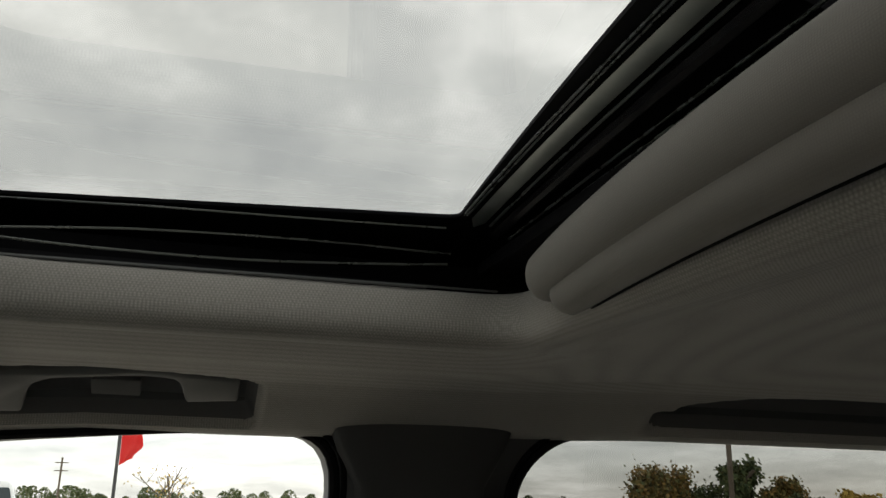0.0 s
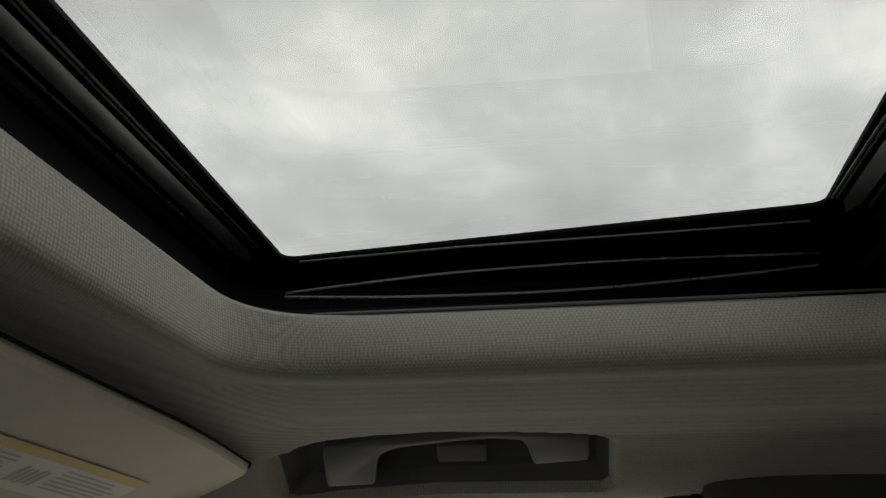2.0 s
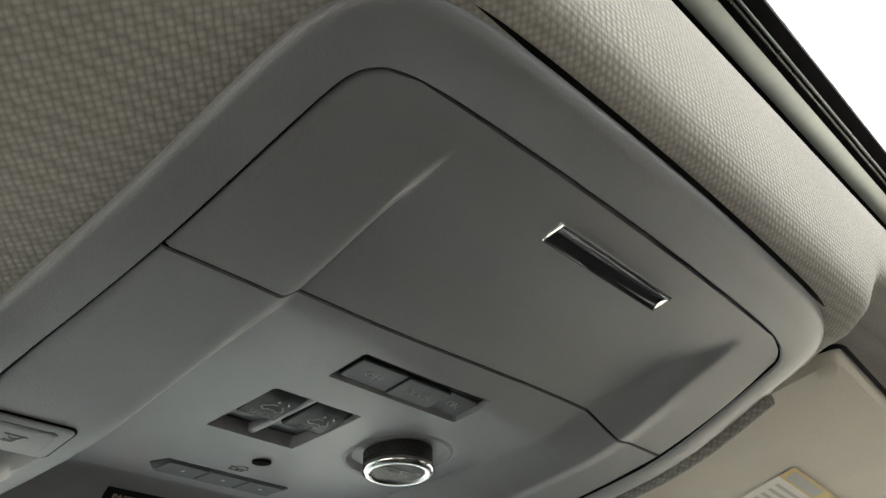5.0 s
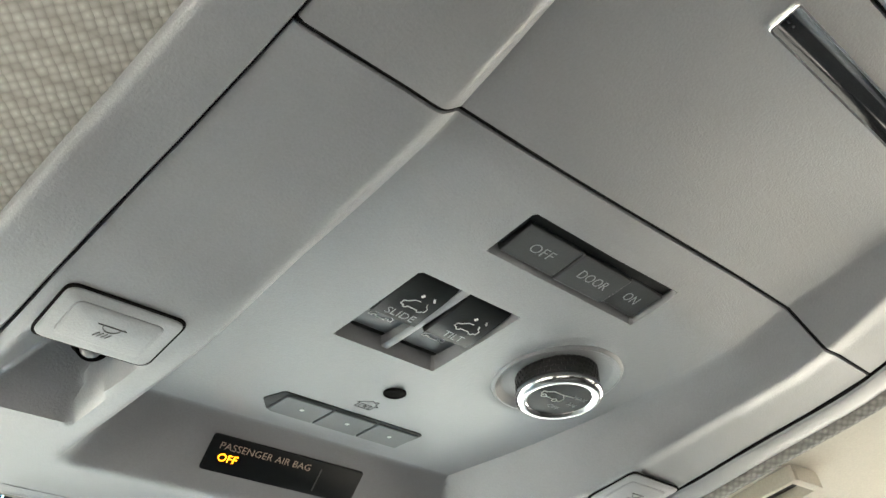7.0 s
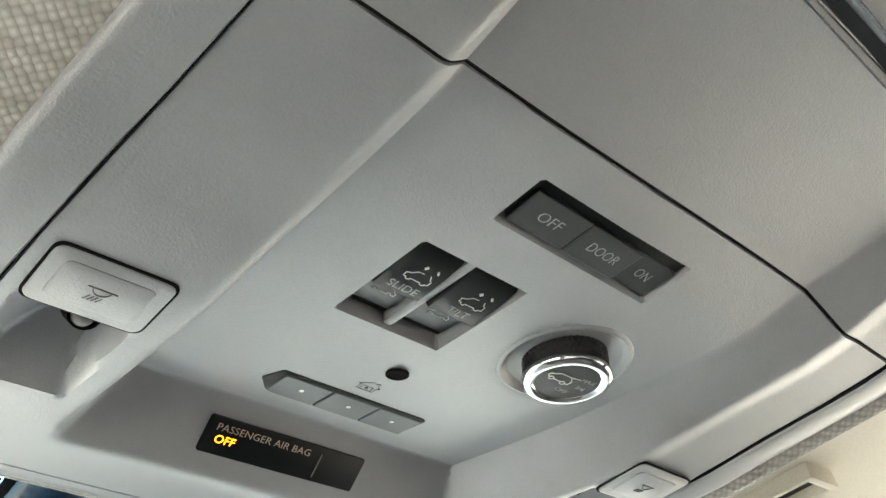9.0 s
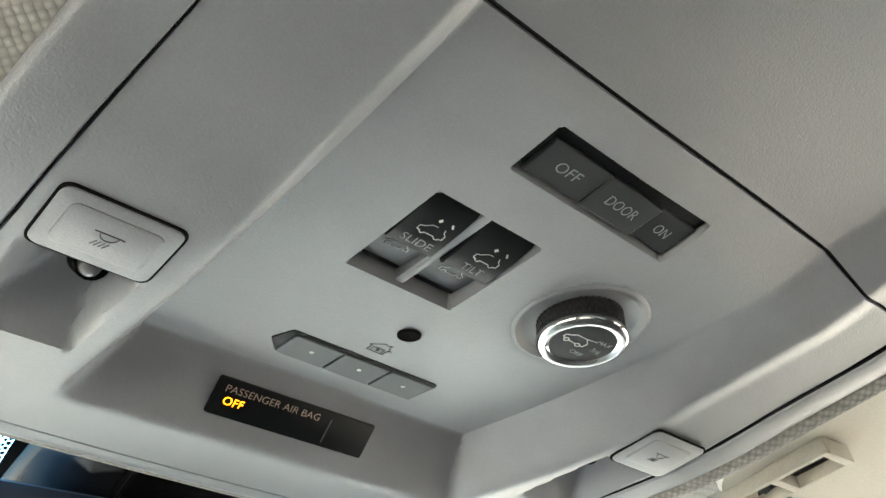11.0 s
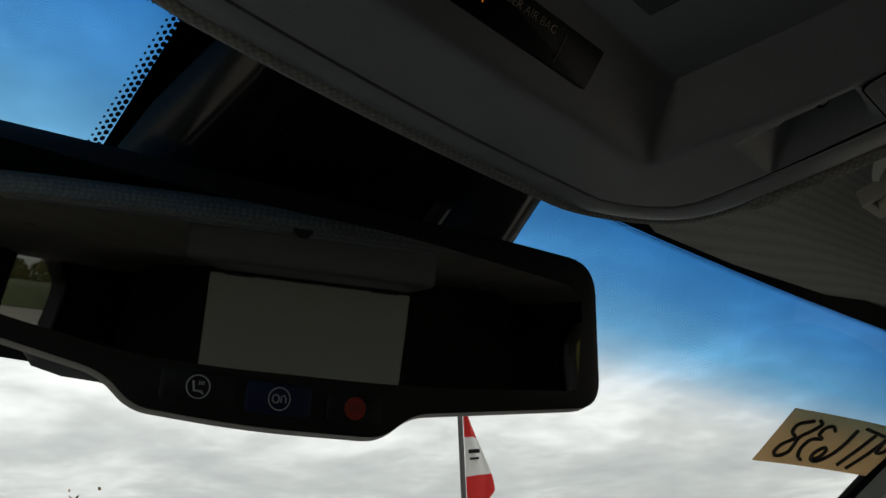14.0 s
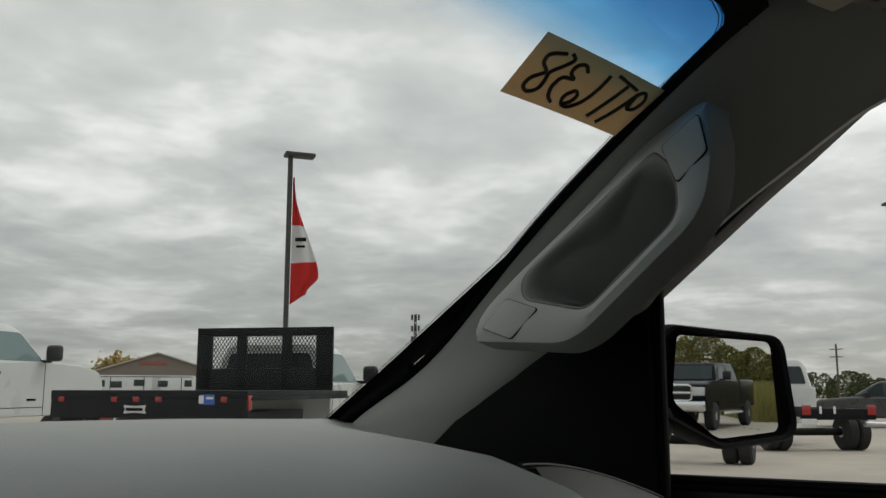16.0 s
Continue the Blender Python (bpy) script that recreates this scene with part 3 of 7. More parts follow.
for sx, side in ((1, "right"), (-1, "left")):
    window_wall("door_front_" + side, sx, FRONT_WINDOW, (0.035, 1.02, 1.10, 1.690), "dark front door frame with a black rubber seal", SIDE_GLASS, "doors")
    window_wall("door_rear_" + side, sx, REAR_WINDOW, (-1.00, 0.035, 1.10, 1.690), "dark rear door frame with privacy glass", PRIVACY_GLASS, "doors")
    window_wall("quarter_panel_" + side, sx, REAR_QUARTER, (-2.3, -1.00, 1.10, 1.690), "dark rear quarter trim with privacy glass", PRIVACY_GLASS, "doors")
    shell_wall("lower_door_" + side, [(sx * 0.79, -2.3, 0.35), (sx * 0.79, 1.35, 0.35), (sx * 0.79, 1.35, 1.12), (sx * 0.79, -2.3, 1.12)], "dark lower door and side trim", thick=0.04)
shell_wall("cabin_floor", [(-0.8, -2.3, 0.35), (0.8, -2.3, 0.35), (0.8, 1.35, 0.35), (-0.8, 1.35, 0.35)], "dark carpeted cabin floor")
shell_wall("tailgate", [(-0.8, -2.3, 0.35), (0.8, -2.3, 0.35), (0.8, -2.3, 1.72), (-0.8, -2.3, 1.72)], "dark tailgate trim")
shell_wall("firewall", [(-0.8, 1.35, 0.35), (0.8, 1.35, 0.35), (0.8, 1.35, 1.26), (-0.8, 1.35, 1.26)], "dark bulkhead behind the dash")


def build_b_pillar(sx):
    root = thing("pillar_trim", "dark grey padded centre pillar trim", "pillar", "pillar trims", "structure", at=(sx * 0.70, 0.035, 1.1))
    loops = []
    for z in np.linspace(1.10, 1.662, 18):
        w = 0.062 + 0.035 * smooth(1.59, 1.66, z) + 0.02 * (1.60 - z)
        x = 0.735 + 0.16 * max(1.62 - z, 0)
        loops.append([(sx * (x - 0.026 + 0.02), 0.035 - w - 0.006, z)] + [(sx * (x - 0.030 - 0.012 * math.cos(a)), 0.035 + w * math.sin(a), z) for a in np.linspace(-1.5, 1.5, 15)] + [(sx * (x - 0.006), 0.035 + w + 0.006, z)])
    bm = bmesh.new()
    loft(bm, loops, closed=False)
    part("pillar_cover", bm, PILLAR_DARK, root, recalc=False)


build_b_pillar(1)
build_b_pillar(-1)


def ws_z(x, y):
    """Height of the windshield's inner face."""
    return 1.625 - 0.215 * min(abs(x), 0.66) ** 2 - 0.57 * (y - 0.784)


def ws_y(x, z):
    return 0.784 + (1.625 - 0.215 * min(abs(x), 0.66) ** 2 - z) / 0.57


def ws_top(x):
    """Where the clear glass ends below the roof."""
    return 0.762 - 0.235 * x * x


def edge_x(z):
    """Half width of the clear windshield at a height."""
    return curve1([(1.25, 0.76), (1.311, 0.742), (1.369, 0.712), (1.464, 0.658), (1.511, 0.631), (1.569, 0.603), (1.594, 0.596), (1.62, 0.580)], z)


def build_windshield():
    root = thing("windshield", "raked windshield with a blue shaded band along its top", "windshield", kind="structure", at=(0, 1.1, 1.30))
    rows = []
    for k in range(40):
        z = 1.235 + (1.700 - 1.235) * k / 39
        w = edge_x(z) + 0.05
        rows.append([(w * u, ws_y(w * u, z), z) for u in np.linspace(-1, 1, 50)])
    bm = bmesh.new()
    loft(bm, rows, closed=False)
    part("pane", bm, WINDSHIELD_GLASS, root, "clear glass fading to blue at the top", recalc=False)
    # black printed border: a solid rim with rows of dots on its inner side
    outline = []
    for x in np.linspace(0, 0.545, 60):
        outline.append((x, ws_z(x, ws_top(x))))
    z_end = outline[-1][1]
    for z in np.linspace(z_end - 0.001, 1.28, 90):
        k = min(max((z - (z_end - 0.024)) / 0.024, 0), 1)
        outline.append((edge_x(z) if k <= 0 else 0.545 + (edge_x(z_end - 0.024) - 0.545) * math.sqrt(max(0, 1 - k * k)), z))
    for sx in (1, -1):
        bm = bmesh.new()
        loops = [[], []]
        for i, (x, z) in enumerate(outline):
            n = Vector((0.0, 1.0)) if i < 60 else Vector((1.0, 0.35)).normalized()
            if 52 < i < 70:
                a = (i - 52) / 18 * math.pi / 2
                n = Vector((math.sin(a), math.cos(a)))
            for lo, o in zip(loops, (0.0, 0.012 + 0.033 * smooth(52, 72, i))):
                X, Z = x + n.x * o, z + n.y * o * 0.6
                lo.append((sx * X, ws_y(X, Z) - 0.002, Z - 0.002))
        loft(bm, loops, closed=False)
        part("black_border", bm, BLACK_MATT, root, "black printed edge", recalc=False)
        verts, faces = [], []

        def dot(X, Z, r):
            k = len(verts)
            for j in range(6):
                a = j * math.pi / 3
                xx, zz = X + r * math.cos(a), Z + r * 0.5 * math.sin(a)
                verts.append((sx * xx, ws_y(xx, zz) - 0.0015, zz - 0.001))
            faces.append(tuple(range(k, k + 6)))

        last, along, nxt = None, 0.0, 0.0019
        for i, (x1, z1) in enumerate(outline):
            here = Vector((x1, ws_y(x1, z1), z1))
            step = (here - last).length if last is not None else 0.0
            while last is not None and nxt <= along + step:
                at = last.lerp(here, (nxt - along) / step)
                x, z = at.x, at.z
                nxt += 0.0019
                n = Vector((0.0, -0.55)) if i < 56 else (Vector((-0.8, -0.3)) if i < 66 else Vector((-1.0, -0.1)))
                for row, r in ((0.0005, 0.0009), (0.0020, 0.0007), (0.0032, 0.0004)):
                    jog = 0.0009 if row == 0.0020 else 0
                    dot(x + n.x * row + (jog if i < 60 else 0), z + n.y * row - (jog * 0.7 if i >= 60 else 0), r)
            last, along = here, along + step
        from_data("border_dots", verts, faces, BLACK_MATT, root, "rows of black printed dots", flat=True)["kind"] = "stuff"
    # the black printed patch round the camera housing, with its own dots
    bm = bmesh.new()
    rows = [[(x, y, ws_z(x, y) - 0.003) for x in np.linspace(a, b, 12)] for y, a, b in ((0.73, -0.060, 0.168), (0.752, -0.042, 0.152), (0.765, -0.037, 0.146), (0.82, -0.036, 0.142), (0.905, -0.040, 0.150))]
    loft(bm, rows, closed=False)
    part("black_patch", bm, BLACK_MATT, root, "black printed patch", recalc=False)
    verts, faces = [], []
    for sx, x0 in ((-1, -0.037), (1, 0.145)):
        for i in range(40):
            y = 0.756 + i * 0.0024
            for j, r in enumerate((0.0010, 0.0008, 0.0005)):
                X, Y, k = x0 + sx * (0.0004 + 0.0018 * j), y + (0.0012 if j == 1 else 0), len(verts)
                for q in range(6):
                    a = q * math.pi / 3
                    verts.append((X + r * math.cos(a), Y + r * math.sin(a), ws_z(X, Y + r * math.sin(a)) - 0.0025))
                faces.append(tuple(range(k, k + 6)))
    from_data("patch_dots", verts, faces, BLACK_MATT, root, "rows of black printed dots", flat=True)["kind"] = "stuff"
    # header between roof and glass
    bm = bmesh.new()
    rows = []
    for k in (0, 1, 2, 3):
        row = []
        for x in np.linspace(-0.62, 0.62, 70):
            y0 = curve1(FRONT_EDGE, abs(x)) - 0.006
            z0 = roof_z(x, y0) + 0.003 + 0.040 * x
            y1 = ws_top(x) - 0.002
            z1 = ws_z(x, y1) - 0.004
            row.append([(x, y0, z0), (x, (y0 + y1) / 2, (z0 + z1) / 2 + 0.010), (x, y1, z1), (x, y1 - 0.04, z1 + 0.05)][k])
        rows.append(row)
    loft(bm, rows, closed=False)
    part("header", bm, BLACK_MATT, root, "black header rail", recalc=False)
    return root


build_windshield()


def build_a_pillar(sx):
    """The trim that runs down beside the windshield; the passenger's side carries a moulded handle."""
    root = thing("pillar_trim", "grey plastic front pillar trim with a moulded grab handle" if sx > 0 else "grey plastic front pillar trim", "pillar", "pillar trims", "structure", at=(sx * 0.68, 1.05, 1.30))
    glass_side = [(0.583, 0.656, 1.630), (0.590, 0.692, 1.604), (0.603, 0.746, 1.568), (0.631, 0.834, 1.510), (0.658, 0.902, 1.463), (0.712, 1.030, 1.370), (0.742, 1.150, 1.305), (0.755, 1.20, 1.255)]
    door_side = [(0.722, 0.520, 1.595), (0.718, 0.600, 1.574), (0.716, 0.665, 1.533), (0.714, 0.735, 1.482), (0.714, 0.792, 1.430), (0.719, 0.890, 1.372), (0.726, 0.955, 1.325), (0.738, 1.01, 1.270)]
    belly = [0.012, 0.012, 0.010, 0.004, 0.000, 0.004, 0.010, 0.010]

    def along(rows, t):
        k = min(int(t), len(rows) - 2)
        a, b, c, d = (Vector(rows[min(max(k + j, 0), len(rows) - 1)]) for j in (-1, 0, 1, 2))
        s = t - k
        return 0.5 * ((2 * b) + (c - a) * s + (2 * a - 5 * b + 4 * c - d) * s * s + (3 * b - a - 3 * c + d) * s ** 3)

    loops = []
    for i in range(57):
        t = i / 8
        g, d, o = along(glass_side, t) + Vector((0.014, -0.004, -0.004)), along(door_side, t), curve1(list(enumerate(belly)), t)
        across = (d - g)
        inward = Vector((-1, 0.42, 0.22)).normalized()
        row = [g + Vector((0.045, 0.02, 0.012)), g + Vector((0.012, 0.006, 0.004))]
        for k in range(0, 13):
            s = k / 12
            row.append(g + across * s + inward * ((o + 0.010) * math.sin(math.pi * s) ** 0.6 + 0.002))
        row += [d + Vector((0.006, -0.002, -0.004)), d + Vector((0.03, 0.0, 0.0))]
        loops.append([(sx * p.x, p.y, p.z) for p in row])
    bm = bmesh.new()
    loft(bm, loops, closed=False)
    part("trim_cover", bm, PILLAR, root, recalc=False)
    g_edge = [along(glass_side, i / 8) + Vector((0.016, 0.002, 0.000)) for i in range(57)]
    part("glass_seal", tubed([(sx * p.x, p.y, p.z) for p in g_edge], 0.0050, 8), BLACK_MATT, root, "black edge seal")
    part("glass_seal", tubed([(sx * (p.x - 0.008), p.y + 0.001, p.z + 0.001) for p in g_edge[41:]], 0.0062, 10), BLACK_MATT, root, "broad black seal at the foot of the glass")
    if sx < 0:
        return root
    m = frame_of((0.5807, 0.7056, 1.5406), (0.23145, 0.81947, -0.52431), (-0.35414, -0.43100, -0.82996))
    # m's z must look into the cabin
    if (m.to_3x3() @ Vector((0, 0, 1))).x > 0:
        m = m @ Matrix.Diagonal((1, 1, -1, 1))
    block = rounded([(0.000, -0.030), (0.002, 0.026), (0.034, 0.073), (0.165, 0.086), (0.190, 0.081), (0.283, 0.014), (0.245, -0.026), (0.060, -0.044)], [0.01, 0.03, 0.025, 0.02, 0.02, 0.008, 0.03, 0.03], 7)
    hollow = rounded([(0.050, -0.010), (0.040, 0.024), (0.054, 0.061), (0.158, 0.071), (0.216, 0.016), (0.206, -0.006)], [0.014, 0.015, 0.014, 0.014, 0.014, 0.012], 7)
    cen_h = Vector((0.12, 0.028))

    def ring_by_angle(outline, c, n=96):
        """The outline's distance from c at even angles, so that rims can be lofted onto one another."""
        out = []
        pts = [Vector(p) for p in outline]
        for k in range(n):
            a = 2 * math.pi * k / n
            d, best = Vector((math.cos(a), math.sin(a))), 0.0
            for i in range(len(pts)):
                p, q = pts[i - 1] - c, pts[i] - c
                e = q - p
                den = d.x * e.y - d.y * e.x
                if abs(den) < 1e-12:
                    continue
                t = (p.x * e.y - p.y * e.x) / den
                s = (p.x * d.y - p.y * d.x) / den
                if t > 0 and -1e-6 <= s <= 1 + 1e-6:
                    best = max(best, t)
            out.append(c + d * best)
        return out

    B, H = ring_by_angle(block, cen_h), ring_by_angle(hollow, cen_h)

    def lift(pts, z, shrink=0.0):
        out = []
        for p in pts:
            d = (cen_h - p)
            q = p + d.normalized() * min(shrink, d.length * 0.9)
            sink = 0.026 * smooth(0.004, -0.040, q.y) + 0.010 * smooth(0.02, -0.02, q.x) * smooth(0.05, 0.0, q.y)
            out.append(m @ Vector((q.x, q.y, z - sink)))
        return out

    bm = bmesh.new()
    loft(bm, [lift(B, -0.026, -0.002), lift(B, -0.012, -0.001), lift(B, -0.004), lift(B, -0.0008, 0.0012), lift(B, 0.0, 0.0035), lift([b.lerp(h, 0.5) for b, h in zip(B, H)], 0.002), lift(H, 0.0005, -0.004), lift(H, -0.001, -0.0005), lift(H, -0.003)])
    part("grab_handle", bm, PILLAR, root, "moulded grey handle surround")
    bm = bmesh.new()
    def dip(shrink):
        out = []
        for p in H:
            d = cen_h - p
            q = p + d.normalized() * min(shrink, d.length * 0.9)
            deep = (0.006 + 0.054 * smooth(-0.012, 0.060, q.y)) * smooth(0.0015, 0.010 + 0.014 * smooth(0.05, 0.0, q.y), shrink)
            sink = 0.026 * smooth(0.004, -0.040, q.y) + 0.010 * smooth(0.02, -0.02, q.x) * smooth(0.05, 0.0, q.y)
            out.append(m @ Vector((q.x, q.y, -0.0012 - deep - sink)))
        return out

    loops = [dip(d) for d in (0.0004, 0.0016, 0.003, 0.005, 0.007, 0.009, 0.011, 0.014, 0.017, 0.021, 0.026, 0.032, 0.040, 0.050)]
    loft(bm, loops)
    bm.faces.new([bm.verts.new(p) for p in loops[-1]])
    # the hollow's shade is partly put into this darker colour
    part("finger_hollow", bm, PILLAR_SHADED, root, "moulded finger hollow with shade in its colour")
    for pts in ([(0.003, 0.002), (0.011, 0.035), (0.043, 0.039), (0.041, 0.001)], [(0.228, 0.006), (0.199, 0.039), (0.237, 0.044), (0.266, 0.012)]):
        o = rounded(pts, 0.0045, 5)
        part("cap_gap", slabbed(o, m @ pose(0, 0, 0.0006), 0.0010), GROOVE, root, "thin dark gap")
        c = sum((Vector(p) for p in o), Vector((0, 0))) / len(o)
        part("screw_cap", slabbed([c + (p - c) * 0.972 for p in o], m @ pose(0, 0, 0.0006), 0.0016, 0.0006), PILLAR, root, "flush screw cover")
    return root


build_a_pillar(1)
build_a_pillar(-1)


def build_sail(sx):
    """The black corner between pillar, dash and door window."""
    root = thing("door_corner_trim", "black plastic corner trim behind the door mirror", "door trim", kind="structure", at=(sx * 0.74, 0.88, 1.12))
    bm = bmesh.new()
    loops = []
    for t in np.linspace(0, 1, 12):
        z = 1.16 + 0.31 * t
        y1 = 1.16 - 0.345 * t
        loops.append([(sx * 0.756, 0.792, z), (sx * 0.722, 0.790, z), (sx * 0.714, 0.795, z), (sx * 0.708, max(0.80, (0.795 + y1) / 2), z), (sx * 0.722, max(y1, 0.803), z), (sx * 0.756, max(y1, 0.80) + 0.01, z)])
    loft(bm, loops, cap=True)
    part("corner_cover", bm, BLACK_MATT, root)
    part("window_channel", tubed([(sx * 0.725, 0.7895, 1.24), (sx * 0.725, 0.7895, 1.35), (sx * 0.722, 0.788, 1.437)], 0.005, 8), BLACK_MATT, root, "black window run channel")


build_sail(1)
build_sail(-1)


def build_dash():
    root = thing("dashboard", "soft dark grey dashboard with a faint sheen", "dashboard", kind="structure", at=(0, 0.95, 0.9))
    rows = []
    prof = [(1.30, 1.274), (1.22, 1.300), (1.14, 1.313), (1.06, 1.3145), (0.98, 1.312), (0.90, 1.304), (0.84, 1.296), (0.79, 1.280), (0.755, 1.25), (0.735, 1.20), (0.73, 1.10), (0.76, 0.95), (0.80, 0.6)]
    for y, z in prof:
        row = []
        for x in np.linspace(-0.775, 0.775, 63):
            edge = smooth(0.48, 0.76, abs(x))
            row.append((x, y + 0.015 * edge - 0.02 * math.cos(x * 2) + 0.02, z - 0.060 * edge * smooth(1.2, 0.8, y) + 0.004 * math.cos(x * 3.0)))
        rows.append(row)
    bm = bmesh.new()
    loft(bm, rows, closed=False)
    part("dash_pad", bm, DASH, root, recalc=False)
    part("trim_strip", tubed([(0.56 + 0.20 * t, 0.845 - 0.02 * t - 0.06 * t * t, 1.283 - 0.055 * t * t) for t in np.linspace(0, 1, 24)], 0.0025, 10), BLACK_GLOSS, root, "thin glossy trim strip")
    b = bmesh.new()
    loft(b, [[(0.575 + 0.18 * t, 0.840 - 0.02 * t - 0.06 * t * t - d, 1.281 - 0.055 * t * t - 1.2 * d) for t in np.linspace(0, 1, 20)] for d in (0, 0.01, 0.03, 0.05)], closed=False)
    part("vent_face", b, BLACK, root, "black side vent face", recalc=False)


build_dash()


# ---- the sunroof ----
def build_sunroof():
    root = thing("sunroof", "tinted sunroof glass in a black frame with rails", "sunroof", at=(0, 0.24, 1.70))
    out = rounded([(-0.60, -0.01), (0.60, -0.01), (0.60, 0.462), (-0.60, 0.462)], 0.05, 6)
    eye = rounded([(-0.408, 0.092), (0.408, 0.092), (0.464, 0.421), (-0.464, 0.421)], 0.010, 6)

    def crown(x, y):
        return 1.7520 + 0.0015 * (1 - (x / 0.46) ** 2)

    g = bmesh.new()
    rows = [[(x, y, crown(x, y) + 0.004) for x in np.linspace(-0.53, 0.53, 30)] for y in np.linspace(0.045, 0.46, 12)]
    loft(g, rows, closed=False)
    part("pane", g, ROOF_GLASS, root, "tinted roof glass", recalc=False)

    def dense(loop, per=0.02):
        pts = []
        for i, p in enumerate(loop):
            q = loop[(i + 1) % len(loop)]
            k = max(1, int((q - p).length / per))
            pts += [p.lerp(q, j / k) for j in range(k)]
        return pts

    bm = bmesh.new()
    e = [Vector((p.x, p.y + 0.0225 * (1 - abs(p.x / 0.408) ** 1.5))) if p.y < 0.0925 else p for p in dense(eye)]
    c = Vector((0, 0.25))
    loops = []
    for grow, dz in ((0.0, 0.0025), (0.0, 0.0), (0.006, -0.003), (0.035, -0.003), (0.075, -0.004), (0.130, 0.010)):
        row = []
        for p in e:
            d = Vector((math.copysign(1, p.x) if abs(p.x) > 0.396 + 0.17 * (p.y - 0.092) else 0, math.copysign(1, p.y - 0.25) if (p.y > 0.415 or p.y < 0.1125) else 0))
            q = p + d * grow
            row.append((q.x, q.y, crown(q.x, q.y) + dz))
        loops.append(row)
    loft(bm, loops)
    part("black_border", bm, BLACK_MATT, root, "black glass border", recalc=False)
    # walls of the well between the cloth lip and the glass
    bm = bmesh.new()
    lip = dense(rounded([(-0.425, -0.05), (0.425, -0.05), (0.425, 0.436), (-0.425, 0.436)], 0.05, 6))
    loops = []
    for k, (gx, gy, z) in enumerate(((0.0, 0.0, 1.7022), (0.012, 0.003, 1.704), (0.018, 0.006, 1.712), (0.050, 0.012, 1.716), (0.054, 0.018, 1.735), (0.075, 0.024, 1.7385), (0.11, 0.03, 1.765))):
        loops.append([(p.x + math.copysign(gx, p.x) * min(abs(p.x) / 0.42, 1), p.y + math.copysign(gy, p.y - 0.2) * (1 if abs(p.y - 0.2) > 0.2 else abs(p.y - 0.2) / 0.2), z) for p in lip])
    loft(bm, loops)
    part("frame_well", bm, BLACK_MATT, root, "black moulded frame", recalc=False)
    for sx in (1, -1):
        # mouldings of the side wall that catch the light as thin lines
        part("border_edge", tubed([(sx * (0.4185 + 0.085 * max(y - 0.10, 0) ** 0.9 + 0.06 * max(y - 0.30, 0)), y, 1.7475) for y in np.linspace(0.098, 0.408, 24)], 0.0008, 6), RAIL, root, "thin edge under the glass")
        part("guide_rail", tubed([(sx * 0.4405, y, curve3([(0.088, 1.7348), (0.195, 1.7352), (0.30, 1.7319), (0.37, 1.7263), (0.412, 1.7222)], y)) for y in np.linspace(0.088, 0.412, 30)], 0.0009, 6), RAIL, root, "thin satin rail")
        part("guide_rail", tubed([(sx * 0.4335, y, curve3([(0.092, 1.7255), (0.131, 1.7219), (0.232, 1.7158), (0.334, 1.7152), (0.410, 1.7178)], y)) for y in np.linspace(0.092, 0.410, 30)], 0.0009, 6), RAIL, root, "thin satin rail")
        part("lip_trim", tubed([(sx * (0.4140 + 0.033 * (y - 0.112)), y, 1.7030) for y in np.linspace(0.112, 0.389, 16)], 0.0010, 6), HANDLE, root, "thin grey trim line")
        part("lip_trim", tubed([(sx * (0.4180 + 0.033 * (y - 0.112)), y, 1.7046) for y in np.linspace(0.060, 0.389, 16)], 0.0008, 6), HANDLE, root, "thin grey trim line")
    # front and rear: a pale glazed strip under the glass border, with thin ridges beside it
    for sy, w in ((1, 0.437), (-1, 0.396)):
        y = 0.4355 if sy > 0 else 0.0845
        bow = 0.0 if sy > 0 else 0.0125

        def across(bm, dy, z, r, width):
            tube(bm, [(x, y + sy * dy + bow * (1 - (x / 0.40) ** 2), z) for x in np.linspace(-width, width, 40)], r, 8)

        bm = bmesh.new()
        rows = []
        for x in np.linspace(-w, w, 60):
            k = math.sqrt(max(1 - max(0.0, (abs(x) - w + 0.012) / 0.012) ** 2, 0.02)) * 0.0046
            yc = y + bow * (1 - (x / 0.40) ** 2)
            rows.append([(x, yc + q * k, 1.7442 - 0.0006 * (1 - q * q) + 0.25 * q * k * -sy) for q in np.linspace(-1, 1, 7)])
        loft(bm, rows, closed=False)
        part("glazed_strip", bm, STRIP, root, "pale reflecting strip with rounded ends", recalc=False)
        for dy, z, r in ((-0.0095, 1.7478, 0.0007), (-0.0075, 1.7470, 0.0006), (0.0085, 1.7420, 0.0008)):
            bm = bmesh.new()
            across(bm, dy, z, r, w * 0.97)
            part("seal_ridge", bm, RAIL, root, "thin satin ridge beside the strip")
        bm = bmesh.new()
        across(bm, 0.0160, 1.7400, 0.0040, w)
        part("seal_bar", bm, BLACK_GLOSS, root, "gloss black seal bar")
    part("cross_member", boxed(pose(0, 0.050, 1.727), (0.90, 0.030, 0.010), 0.003), BLACK_MATT, root, "black cross member")
    for dy, dz in ((0.0, 0.0), (0.0045, 0.0020)):
        part("cross_ridge", tubed([(x, 0.0585 + dy + 0.006 * (1 - (x / 0.40) ** 2), 1.7325 + dz) for x in np.linspace(-0.385, 0.385, 30)], 0.0008, 8), RAIL, root, "thin satin ridge")
    root.matrix_basis = LEAN @ root.matrix_basis


build_sunroof()


